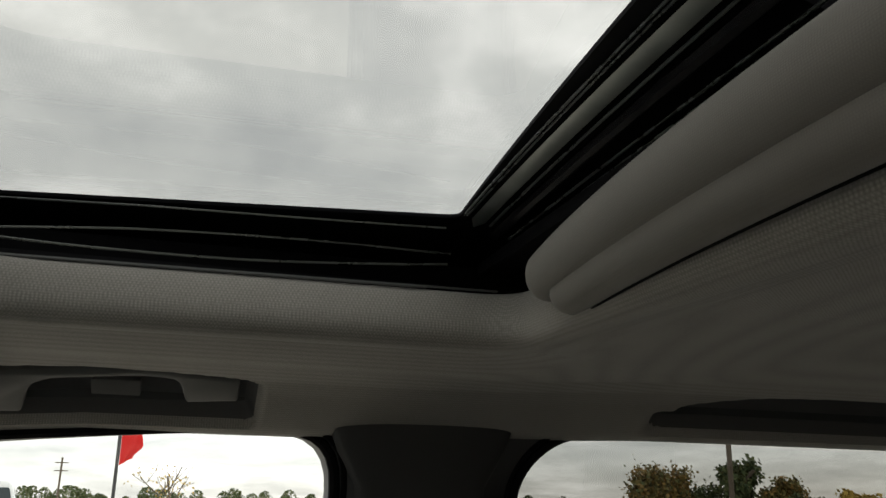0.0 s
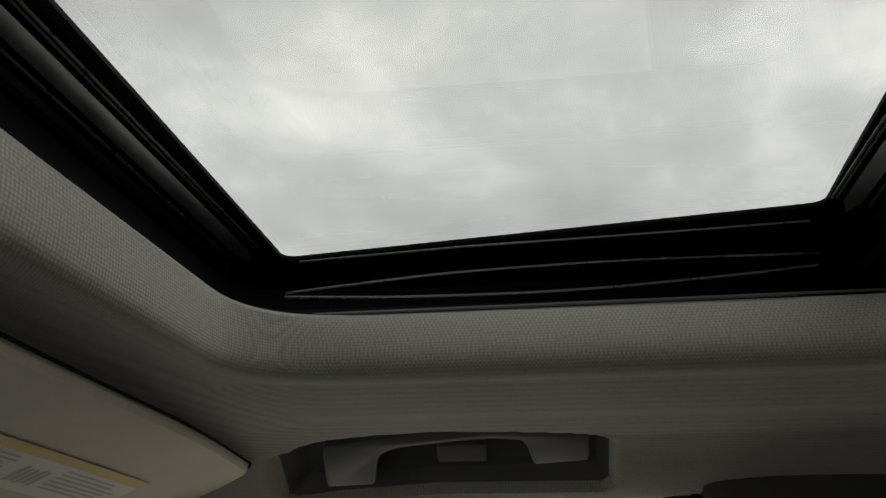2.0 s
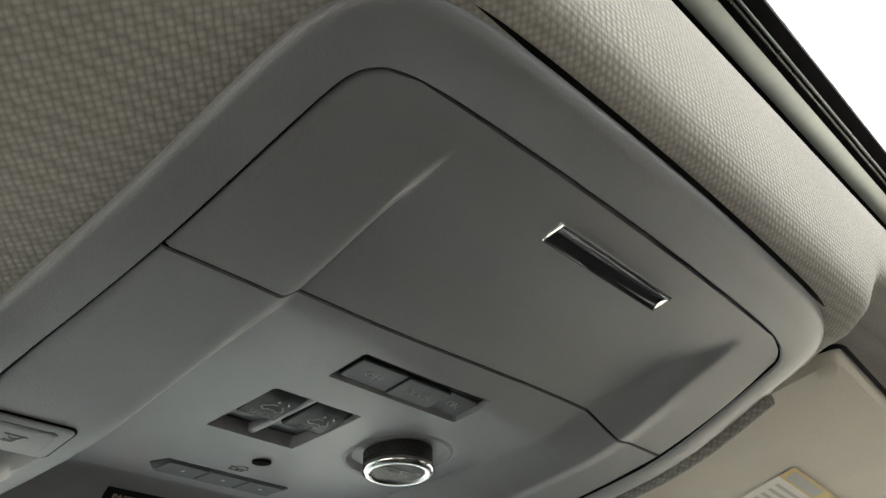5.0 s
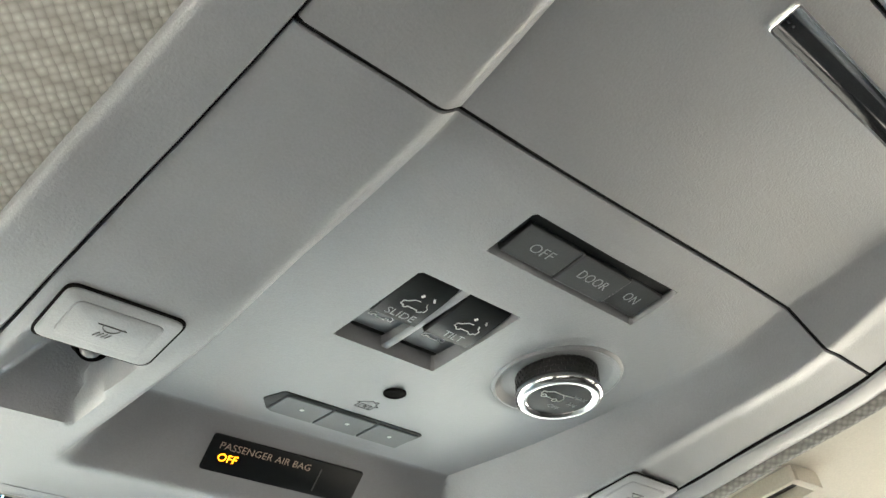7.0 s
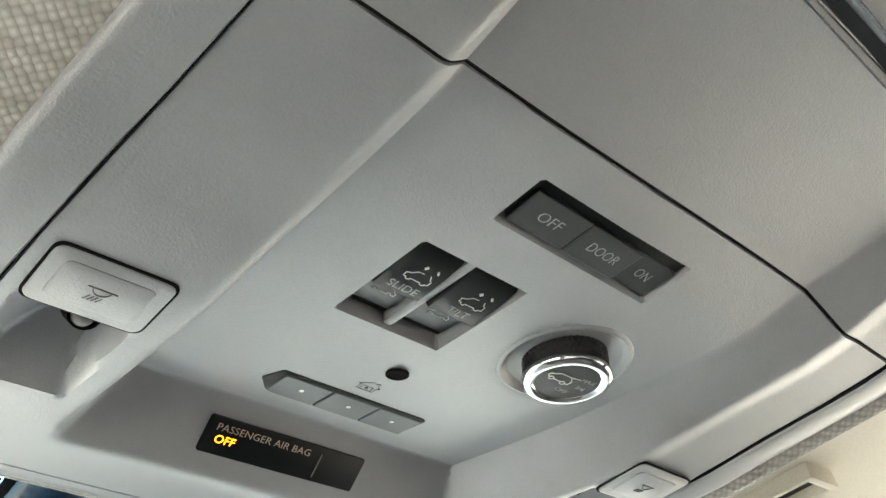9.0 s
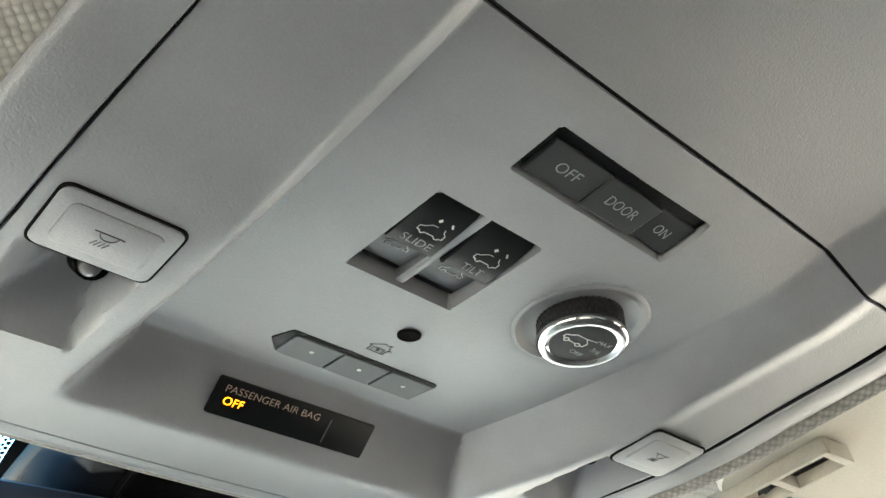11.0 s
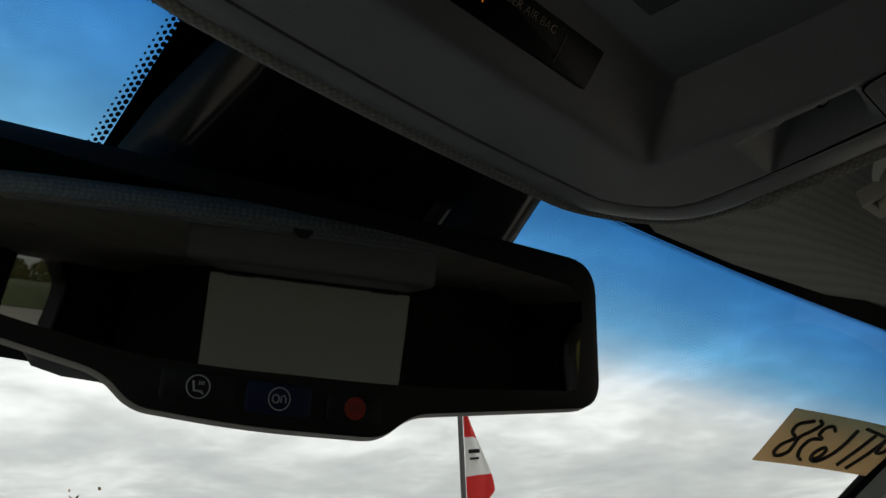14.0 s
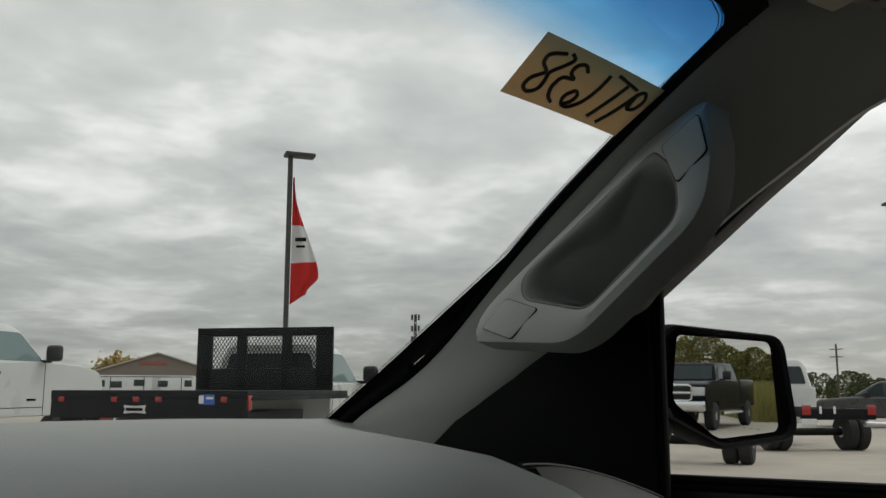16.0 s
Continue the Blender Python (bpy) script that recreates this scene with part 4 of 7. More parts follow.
def build_shade():
    root = thing("sunshade", "retracted sunshade with a padded grey cloth pull edge", "sunshade", at=(0, 0.03, 1.67))
    for name, half, y0, bow, zc, ry, rz in (("padded_edge", 0.345, 0.0540, 0.030, 1.6980, 0.0165, 0.0165), ("padded_lip", 0.318, 0.0520, 0.024, 1.6835, 0.0140, 0.0140)):
        loops, n = [], 24
        for i in range(61):
            u = -1 + 2 * i / 60
            x = half * math.copysign(abs(u) ** 0.8, u)
            end = max(0.0, (abs(x) - half + 0.018) / 0.018)
            k = math.sqrt(max(1 - end * end, 0.004))
            yc = y0 + bow * (1 - (x / half) ** 2)
            loops.append([(x, yc + ry * k * math.cos(a), zc + rz * k * math.sin(a)) for a in np.linspace(0, 2 * math.pi, n, endpoint=False)])
        bm = bmesh.new()
        loft(bm, loops, cap=True)
        part(name, bm, SHADE_CLOTH, root, "padded cloth roll")
    part("edge_seam", tubed([(x, 0.0475 + 0.024 * (1 - (x / 0.318) ** 2), 1.6700) for x in np.linspace(-0.300, 0.300, 40)], 0.0009, 6), GROOVE, root, "dark line along the pull edge")
    bm = bmesh.new()
    loft(bm, [[(x, y, z) for x in np.linspace(-0.385, 0.385, 20)] for y, z in ((0.05, 1.703), (-0.05, 1.704), (-0.5, 1.706))], closed=False)
    part("shade_cloth", bm, SHADE_CLOTH, root, recalc=False)
    root.matrix_basis = LEAN @ root.matrix_basis


build_shade()


# ---- the overhead console ----
# seam round the inner body, left and right of the middle: rows of (y, half width)
GAP_LEFT = [(0.4470, 0.080), (0.4483, 0.0880), (0.4504, 0.0922), (0.454, 0.0947), (0.462, 0.0963), (0.490, 0.0988), (0.512, 0.1003), (0.541, 0.1026), (0.581, 0.1064), (0.640, 0.1078), (0.660, 0.1072), (0.668, 0.1058), (0.675, 0.1022), (0.680, 0.0960), (0.684, 0.086), (0.6862, 0.074)]
GAP_RIGHT = [(0.4470, 0.092), (0.4485, 0.1020), (0.4508, 0.1082), (0.454, 0.1118), (0.462, 0.1138), (0.480, 0.1165), (0.512, 0.1215), (0.533, 0.1205), (0.575, 0.1150), (0.635, 0.1121), (0.655, 0.1112), (0.664, 0.1098), (0.672, 0.1060), (0.678, 0.0995), (0.683, 0.089), (0.6862, 0.076)]
CREST_LEFT = [(0.44, 0.0630), (0.4827, 0.0640), (0.5117, 0.0653), (0.5547, 0.0668), (0.607, 0.0690), (0.64, 0.0700), (0.69, 0.0690)]
CREST_RIGHT = [(0.44, 0.0840), (0.4817, 0.0848), (0.512, 0.0898), (0.525, 0.0900), (0.545, 0.0866), (0.569, 0.0818), (0.598, 0.0802), (0.624, 0.0768), (0.645, 0.0720), (0.69, 0.0700)]
FLOOR_LEFT = [(0.44, 0.0612), (0.5117, 0.0608), (0.56, 0.0600), (0.61, 0.0585), (0.69, 0.0560)]
FLOOR_RIGHT = [(0.44, 0.0822), (0.4616, 0.0800), (0.4874, 0.0750), (0.5101, 0.0705), (0.5303, 0.0685), (0.5602, 0.0672), (0.5931, 0.0652), (0.69, 0.0600)]
KNOB = (0.0362, 0.5690)
# wells for the switches: x from and to, y from and to
RECESSES = [(-0.0262, 0.0303, 0.5216, 0.5373), (-0.0337, 0.0015, 0.5517, 0.5856)]


def con_w(y, s):
    """Half width of the console's inner body on one side."""
    return curve1(GAP_RIGHT if s > 0 else GAP_LEFT, y)


def con_bow(x, y):
    """The rear and front edges curve: how far a row shifts lengthwise at x."""
    u = (x - 0.008) / 0.11
    return 0.0030 * u * u * (1 - smooth(0.446, 0.480, y)) - 0.0046 * u * u * smooth(0.655, 0.684, y)


def con_floor(y):
    return curve3([(0.42, 1.6420), (0.45, 1.6335), (0.50, 1.6165), (0.53, 1.6100), (0.56, 1.6055), (0.60, 1.6015), (0.645, 1.5995)], y)


def con_surface(x, y):
    """Underside of the console's inner body: side panels that stand lower than the sunk middle."""
    s = 1 if x > 0 else -1
    crest, low = curve1(CREST_RIGHT if s > 0 else CREST_LEFT, y), curve1(FLOOR_RIGHT if s > 0 else FLOOR_LEFT, y)
    ax, yc = abs(x), min(max(y, 0.42), 0.71)
    depth = max(con_floor(yc) - con_outer(yc), (0.0040 + 0.0028 * smooth(-0.045, 0.060, x)) * smooth(0.452, 0.490, y) * (1 - 0.3 * smooth(0.505, 0.53, y)))
    t = max((ax - low) / (crest - low), 0.0)
    tf = max((y - 0.6432) / 0.0172, 0.0)
    t = (t ** 6 + tf ** 6) ** (1 / 6) if t and tf else max(t, tf)
    # a wall that starts at a sharp line and ends in a narrow rounded crest
    r = 0.0007 / max(crest - low, 0.002)
    h = min(r * math.log1p(math.exp(min((1 - t) / r, 60.0))), 1.0)
    z = con_outer(yc) + depth * h
    # the side panels sag a little behind their crest
    z += 0.0010 * smooth(crest + 0.001, crest + 0.010, ax) * smooth(0.47, 0.52, y) * (1 - smooth(0.60, 0.65, y)) * (1 if s > 0 else 0.3)
    # lamp hollows
    x0 = 0.0840 if s > 0 else 0.0766
    u, v = (ax - x0) / 0.0262, (y - 0.6010) / 0.0360
    if 0 < u < 1 and 0 < v < 1:
        walls = (u / 0.24, (1 - u) / 0.70, v / 0.14, (1 - v) / 0.80)
        z += 0.0175 * smooth(0.0, 0.06, min(walls)) * min(min(walls), 0.95) ** 0.9
    # dish round the knob
    r = math.hypot(x - KNOB[0], y - KNOB[1])
    return z + 0.0016 * (1 - smooth(0.0150, 0.0205, r))


def spline(points, per=6, closed=True):
    """A smooth line through points."""
    n, out = len(points), []
    pts = [Vector(p) for p in points]
    for i in range(n if closed else n - 1):
        a, b, c, d = (pts[(i + j) % n] if closed else pts[min(max(i + j, 0), n - 1)] for j in (-1, 0, 1, 2))
        for k in range(per):
            t = k / per
            out.append(0.5 * ((2 * b) + (c - a) * t + (2 * a - 5 * b + 4 * c - d) * t * t + (3 * b - a - 3 * c + d) * t ** 3))
    return out if closed else out + [pts[-1]]


def gap_outline():
    """The seam between rim and inner body, as one closed line."""
    right = [(w, y + con_bow(w, y)) for y, w in GAP_RIGHT]
    left = [(-w, y + con_bow(-w, y)) for y, w in GAP_LEFT]
    front = [(x, 0.6864 + con_bow(x, 0.6864)) for x in np.linspace(0.062, -0.062, 9)]
    rear = [(x, 0.4466 + con_bow(x, 0.4466)) for x in np.linspace(-0.066, 0.080, 9)]
    return spline(right + front + left[::-1] + rear, 3)


def grown(outline, g):
    """An outline moved outwards by g, less so at the front and more at the rear."""
    n, out = len(outline), []
    for i, p in enumerate(outline):
        t = (outline[(i + 1) % n] - outline[i - 1]).normalized()
        out.append(p + Vector((t.y, -t.x)) * g * (1 + 0.10 * max(t.x, 0) ** 2 - 0.35 * min(t.x, 0) ** 2))
    return out


def build_console():
    root = thing("overhead_console", "light grey plastic overhead console with switches and map lamps", "console", at=(0, 0.56, 1.60))

    def body(name, y0, y1, cuts, material, label):
        ys = set(np.round(np.arange(y0, y1, 0.0022), 5)) | {y0, y1} | set(np.round(np.arange(0.6400, 0.6640, 0.0009), 5) if y1 > 0.66 else [])
        xs = set(np.round(np.arange(-0.052, 0.0521, 0.0022), 5))
        kx = {v + w for a, b, c, d in cuts for v, w in ((a, 0), (a, 0.0009), (b, 0), (b, -0.0009))}
        ky = {v + w for a, b, c, d in cuts for v, w in ((c, 0), (c, 0.0009), (d, 0), (d, -0.0009))} | {y0, y1}

        def clean(vals, keep):
            out = []
            for v in sorted(vals | keep):
                if out and v - out[-1] < 0.0006 and v not in keep:
                    continue
                if out and v - out[-1] < 0.0006 and out[-1] not in keep:
                    out[-1] = v
                    continue
                if not out or v - out[-1] > 1e-6:
                    out.append(v)
            return out

        xs, ys = clean(xs, kx), clean(ys, ky)
        rows = []
        for y in ys:
            sides = []
            for s in (-1, 1):
                w = con_w(y, s) - 0.0007
                crest, low = curve1(CREST_RIGHT if s > 0 else CREST_LEFT, y), curve1(FLOOR_RIGHT if s > 0 else FLOOR_LEFT, y)
                crest = min(crest, w - 0.006)
                low = min(low, crest - 0.001)
                a = xs[-1]
                out = [a + (low - a) * k / 8 for k in range(1, 9)]
                out += [low + (crest - low) * k / 8 for k in range(1, 9)]
                out += [crest + 0.0004, crest + 0.0009, crest + 0.0016]
                out += [crest + 0.0016 + (w - crest - 0.0016) * k / 24 for k in range(1, 25)]
                sides.append(out)
            row = []
            for x in [-v for v in sides[0][::-1]] + xs + sides[1]:
                z = con_surface(x, y)
                for a, b, c, d in cuts:
                    if a + 0.0005 < x < b - 0.0005 and c + 0.0005 < y < d - 0.0005:
                        z += 0.0085
                        break
                row.append((x, y + con_bow(x, y), z))
            first, last = row[0], row[-1]
            row = [(first[0], first[1], first[2] + 0.006), (first[0], first[1], first[2] + 0.0007)] + row[1:-1] + [(last[0], last[1], last[2] + 0.0007), (last[0], last[1], last[2] + 0.006)]
            rows.append(row)
        rows = [[(p[0], p[1], p[2] + 0.006) for p in rows[0]]] + rows + [[(p[0], p[1], p[2] + 0.006) for p in rows[-1]]]
        bm = bmesh.new()
        loft(bm, rows, closed=False)
        return part(name, bm, material, root, label, recalc=False)

    body("lid", 0.4475, 0.5100, [], CONSOLE_LID, "hinged glasses holder lid")
    body("switch_panel", 0.5112, 0.6856, RECESSES, CONSOLE, "sunk switch panel")
    gap = gap_outline()
    bk = bmesh.new()
    bk.faces.new([bk.verts.new((p.x, p.y, con_outer(min(max(p.y, 0.42), 0.71)) + 0.022)) for p in grown(gap, 0.002)])
    bmesh.ops.triangulate(bk, faces=bk.faces[:])
    part("gap_backing", bk, GROOVE, root, "dark gap behind the panels", recalc=False)

    # the flat rim that frames the console, and the dark joint between it and the cloth
    loops = []
    for g, dz in ((-0.0002, 0.008), (0.0, 0.0008), (0.0006, 0.0), (0.0035, -0.0003), (0.0090, -0.0002), (0.0122, 0.0003), (0.0138, 0.0012), (0.0145, 0.0028), (0.0146, 0.009)):
        loops.append([(p.x, p.y, con_outer(min(max(p.y, 0.42), 0.71)) + dz) for p in grown(gap, g)])
    bm = bmesh.new()
    loft(bm, loops)
    part("rim", bm, CONSOLE, root, "flat outer rim", recalc=False)
    bm = bmesh.new()
    loft(bm, [[(p.x, p.y, con_outer(min(max(p.y, 0.42), 0.71)) + dz) for p in grown(gap, g)] for g, dz in ((0.0140, 0.0040), (0.0160, 0.0040))])
    part("rim_joint", bm, GROOVE, root, "dark joint round the rim", recalc=False)
    part("body_gap", tubed([(p.x, p.y, con_outer(min(max(p.y, 0.42), 0.71)) + 0.0014) for p in gap], 0.0007, 6, True), GROOVE, root, "thin dark seam")
    part("lid_seam", tubed([(x, 0.5106, con_surface(x, 0.5106) + 0.0010) for x in np.linspace(-0.0995, 0.1205, 200)], 0.0007, 6), GROOVE, root, "thin black seam before the lid")

    # finger plate on the lid: a bright rim round a glossy hollow
    tip = math.degrees(math.atan((con_surface(0.006, 0.4642) - con_surface(0.006, 0.4562)) / 0.008))
    pl = pose(0.0085, 0.4602, con_surface(0.006, 0.4602) - 0.0002, 180 + tip, 0, 0)
    o = rounded([(-0.0285, -0.0040), (0.0285, -0.0040), (0.0285, 0.0040), (-0.0285, 0.0040)], 0.0010, 3)
    bm = bmesh.new()
    loft(bm, [[pl @ Vector((p.x * k, p.y * q, z)) for p in o] for k, q, z in ((1.0, 1.0, -0.001), (1.0, 1.0, 0.0008), (0.99, 0.95, 0.0012), (0.975, 0.84, 0.0012), (0.968, 0.78, 0.0002))])
    plate = part("finger_plate", bm, CHROME, root, "chrome rimmed finger plate", recalc=False)
    bm = bmesh.new()
    loft(bm, [[pl @ Vector((p, q * 0.0033, 0.0002 + 0.0012 * q * q)) for p in np.linspace(-0.0277, 0.0277, 24)] for q in np.linspace(-1, 1, 9)], closed=False)
    part("plate_inlay", bm, INLAY, plate, "glossy dark hollow inlay", recalc=False)

    # lamp switches and lamps
    drop = (con_outer(0.600) - con_outer(0.574)) / 0.026
    for s, cx, cy, hw, hh in ((1, 0.0978, 0.5890, 0.0138, 0.0105), (-1, -0.0893, 0.5905, 0.0137, 0.0098)):
        m = frame_of((cx, cy, con_outer(cy) + 0.0004), (s, 0, 0), (0, -1, -drop))
        if (m.to_3x3() @ Vector((0, 0, 1))).z > 0:
            m = frame_of((cx, cy, con_outer(cy) + 0.0004), (-s, 0, 0), (0, -1, -drop))
        o = rounded([(-hw, -hh), (hw, -hh), (hw, hh), (-hw, hh)], 0.0030, 6)
        part("switch_gap", slabbed(o, m, 0.0006), GROOVE, root, "thin dark gap")
        key = part("lamp_switch", slabbed([Vector((p.x - math.copysign(0.0005, p.x), p.y - math.copysign(0.0005, p.y))) for p in o], m, 0.0011, 0.0006), CONSOLE, root, "square grey lamp switch")
        dish = bmesh.new()
        slab(dish, rounded([(-hw * 0.74, -hh * 0.66), (hw * 0.74, -hh * 0.66), (hw * 0.74, hh * 0.66), (-hw * 0.74, hh * 0.66)], 0.0024, 5), m @ pose(0, 0, 0.0008), 0.0007, 0.0007)
        part("thumb_pad", dish, CONSOLE, key, "raised thumb pad")
        sym = bmesh.new()
        k = 0.0016
        sm = m @ pose(0, 0, 0.0016) @ Matrix.Diagonal((k, k, 1, 1))
        tube(sym, [sm @ Vector((x, 0.9, 0)) for x in (-2.0, 2.0)], 0.00014, 5)
        tube(sym, [sm @ Vector((1.25 * math.cos(a), 0.9 - 1.25 * math.sin(a), 0)) for a in np.linspace(0, math.pi, 12)], 0.00014, 5)
        for q in range(4):
            tube(sym, [sm @ Vector((-0.4 + q * 0.55 - 0.6, -0.75, 0)), sm @ Vector((-0.4 + q * 0.55 - 1.1, -1.75, 0))], 0.00012, 5)
        part("lamp_symbol", sym, GREY_INK, key, "printed lamp sign")
        bx = s * ((0.0840 if s > 0 else 0.0766) + 0.0078)
        bulb = bmesh.new()
        bmesh.ops.create_uvsphere(bulb, u_segments=16, v_segments=10, radius=0.0029, matrix=pose(bx, 0.6122, 1.5922))
        lens = part("lamp_lens", bulb, LAMP_CLEAR, root, "small frosted lamp lens")
        part("lens_socket", turned_bm([(0.0043, -0.006), (0.0043, 0.0004), (0.0036, 0.0004), (0.0036, -0.005)], pose(bx, 0.6110, 1.5925, 125), 20), GROOVE, lens, "dark socket")

    slope = math.degrees(math.atan((con_floor(0.537) - con_floor(0.522)) / 0.015))

    # door lamp switch: three keys in a black tray
    x0, x1, y0, y1 = RECESSES[0]
    mid = (y0 + y1) / 2
    tray = pose((x0 + x1) / 2, mid, con_surface(0, mid) + 0.0070, 180 + slope, 0, 0)
    part("key_tray", slabbed(rounded([(-0.0276, -0.0070), (0.0276, -0.0070), (0.0276, 0.0070), (-0.0276, 0.0070)], 0.0008, 3), tray, 0.0050, 0.0004), BUTTON, root, "black key tray")
    spans = [(x0 + 0.0030, x0 + 0.0222), (x0 + 0.0224, x0 + 0.0414), (x0 + 0.0417, x1 - 0.0012)]
    for (a, b), text, lift, lean in zip(spans, ("OFF", "DOOR", "ON"), (0.0, 0.0004, -0.0006), (0, 0, 4)):
        cx, cy = (a + b) / 2, mid + 0.0015
        m = pose(cx, cy, con_surface(cx, cy) + 0.0042, 180 + slope, lean, 0)
        key = part("door_lamp_key", slabbed(rounded([(-(b - a) / 2, -0.0058), ((b - a) / 2, -0.0058), ((b - a) / 2, 0.0052), (-(b - a) / 2, 0.0052)], 0.0004, 3), m, 0.0034 + lift, 0.0004), BUTTON_SIDE, root, "charcoal key with pale letters", flat=True)
        words("letters", text, m @ pose(0, -0.0004, 0.00345 + lift, 0, 0, 0), 0.0044, PALE_INK, key, width=(b - a) * {"OFF": 0.40, "DOOR": 0.56, "ON": 0.36}[text])

    # sunroof switches: two rockers in one well, parted by a thin wall
    x0, x1, y0, y1 = RECESSES[1]
    mid = (y0 + y1) / 2
    slope = math.degrees(math.atan((con_floor(0.585) - con_floor(0.552)) / 0.033))
    xm = -0.0166
    bm = bmesh.new()
    loft(bm, [[(xm + u * 0.0014, y, con_surface(xm, y) + d) for u, d in ((-1, 0.0085), (-1, 0.0016), (-0.6, 0.0012), (0.6, 0.0012), (1, 0.0016), (1, 0.0085))] for y in np.linspace(y0 + 0.0004, y1 - 0.0006, 12)], closed=False)
    part("well_divider", bm, CONSOLE, root, "thin grey wall between the rockers", recalc=False)
    for a, b, text in ((x0 + 0.0006, xm - 0.0016, "SLIDE"), (xm + 0.0016, x1 - 0.0006, "TILT")):
        cx, w = (a + b) / 2, b - a
        # upper key: a swelling black face whose lower edge stands proud
        m1 = pose(cx, y0 + 0.0106, con_surface(cx, y0 + 0.0106) + 0.0056, 180 + slope, 0, 0)
        bm = bmesh.new()
        rows = []
        for v, h in ((0.0100, 0.0), (0.0100, 0.0016), (0.0092, 0.0030), (0.0070, 0.0040), (0.0020, 0.0048), (-0.0040, 0.0052), (-0.0092, 0.0055), (-0.0098, 0.0052), (-0.0098, 0.0)):
            rows.append([m1 @ Vector((u * w / 2, v, h if abs(u) < 0.99 else max(h - 0.0006, 0))) for u in (-1, -0.96, -0.5, 0, 0.5, 0.96, 1)])
        loft(bm, rows, closed=False)
        for e in (0, -1):
            bm.faces.new([bm.verts.new(r[e]) for r in rows])
        key = part("roof_key", bm, BUTTON, root, "charcoal rocker key with pale signs")
        face = m1 @ pose(0, -0.0020, 0.0052, -3.4, 0, 0)
        words("letters", text, face @ pose(0, -0.0048, 0.0003), 0.0036, PALE_INK, key, width=w * (0.62 if text == "SLIDE" else 0.42))
        sym = bmesh.new()
        k = 0.00106
        sm = face @ pose(0.0006, 0.0004, 0.0003) @ Matrix.Diagonal((k, k, 1, 1))
        tube(sym, [sm @ Vector((x, y, 0)) for x, y in ((-2.6, -1.3), (-3.6, -1.2), (-3.7, 0.1), (-2.6, 0.4), (-1.2, 1.6), (0.4, 1.7))], 0.00012, 4)
        tube(sym, [sm @ Vector((x, y, 0)) for x, y in ((2.4, 1.8), (2.9, 0.7), (3.7, 0.2), (3.7, -1.2), (2.9, -1.3))], 0.00012, 4)
        tube(sym, [sm @ Vector((x, -1.3, 0)) for x in (-1.5, 1.5)], 0.00012, 4)
        for wx in (-2.1, 2.2):
            tube(sym, [sm @ Vector((wx + 0.7 * math.cos(t), -1.3 + 0.6 * math.sin(t), 0)) for t in np.linspace(3.14, 6.28, 8)], 0.00012, 4)
        for ax, dx in ((-0.4, -0.5), (2.7, 0.5)):
            tube(sym, [sm @ Vector((ax, 4.0, 0)), sm @ Vector((ax + dx, 3.2, 0))], 0.00032, 4)
        part("car_sign", sym, WHITE_INK, key, "printed car outline")
        # lower key: a paler face set deeper, with a black lip
        m2 = pose(cx, y0 + 0.0254, con_surface(cx, y0 + 0.0254) + 0.0060, 180 + slope + 4, 0, 0)
        key2 = part("roof_key", slabbed(rounded([(-w / 2, -0.0058), (w / 2, -0.0058), (w / 2, 0.0060), (-w / 2, 0.0060)], 0.0006, 3), m2, 0.0026, 0.0006), SLATE_FACE, root, "slate rocker key with a pale sign", flat=True)
        part("key_lip", boxed(m2 @ pose(0, -0.0066, 0.0004), (w, 0.0018, 0.0040), 0.0005), BUTTON, key2, "black key lip")
        sym = bmesh.new()
        sm = m2 @ pose(0, 0.0016, 0.0028) @ Matrix.Diagonal((k * 0.95, k * 0.95, 1, 1))
        tube(sym, [sm @ Vector((x, y, 0)) for x, y in ((-1.5, -1.2), (-1.6, -0.6), (-2.6, -0.6), (-2.7, -1.3), (-3.7, -1.2), (-3.7, 0.1), (-2.6, 0.4), (-1.2, 1.5), (2.0, 1.5), (2.9, 0.4), (3.7, 0.0), (3.7, -1.2), (2.7, -1.2), (2.5, -0.6), (1.6, -0.6), (1.5, -1.2), (-1.5, -1.2))], 0.00013, 4)
        part("car_sign", sym, WHITE_INK, key2, "printed car outline")

    # liftgate knob
    kx, ky = KNOB
    km = pose(kx, ky, con_surface(kx, ky) + 0.0006, 180 + slope, 0, 0)
    flat_km = km @ pose(0, 0, 0.0013) @ Matrix.Diagonal((0.95, 0.95, 0.90, 1))
    km = km @ pose(0, 0, 0, 2, -3, 0) @ Matrix.Diagonal((0.94, 0.94, 0.84, 1))
    dish = bmesh.new()
    loft(dish, [[flat_km @ Vector((r * math.cos(a), r * math.sin(a), z)) for a in np.linspace(0, 2 * math.pi, 48, endpoint=False)] for r, z in ((0.0222, -0.0020), (0.0212, 0.0001), (0.0203, 0.0012), (0.0196, 0.0014), (0.0188, 0.0009), (0.0170, -0.0010), (0.0125, -0.0016))])
    part("knob_collar", dish, CONSOLE, root, "sunk grey collar")
    knob = part("knob", turned_bm([(0.0120, -0.004), (0.0128, -0.003), (0.0128, 0.0078), (0.0124, 0.0083)], km, 48), BLACK, root, "knurled black turning knob")
    kn = bmesh.new()
    for ring in range(4):
        for q in range(44):
            a = 2 * math.pi * (q + 0.5 * (ring % 2)) / 44
            box(kn, km @ pose(0.0129 * math.cos(a), 0.0129 * math.sin(a), 0.0004 + ring * 0.0018, 0, 0, math.degrees(a)), (0.0006, 0.0011, 0.0011))
    part("knurling", kn, BLACK, knob, "fine square knurling", flat=True)["kind"] = "stuff"
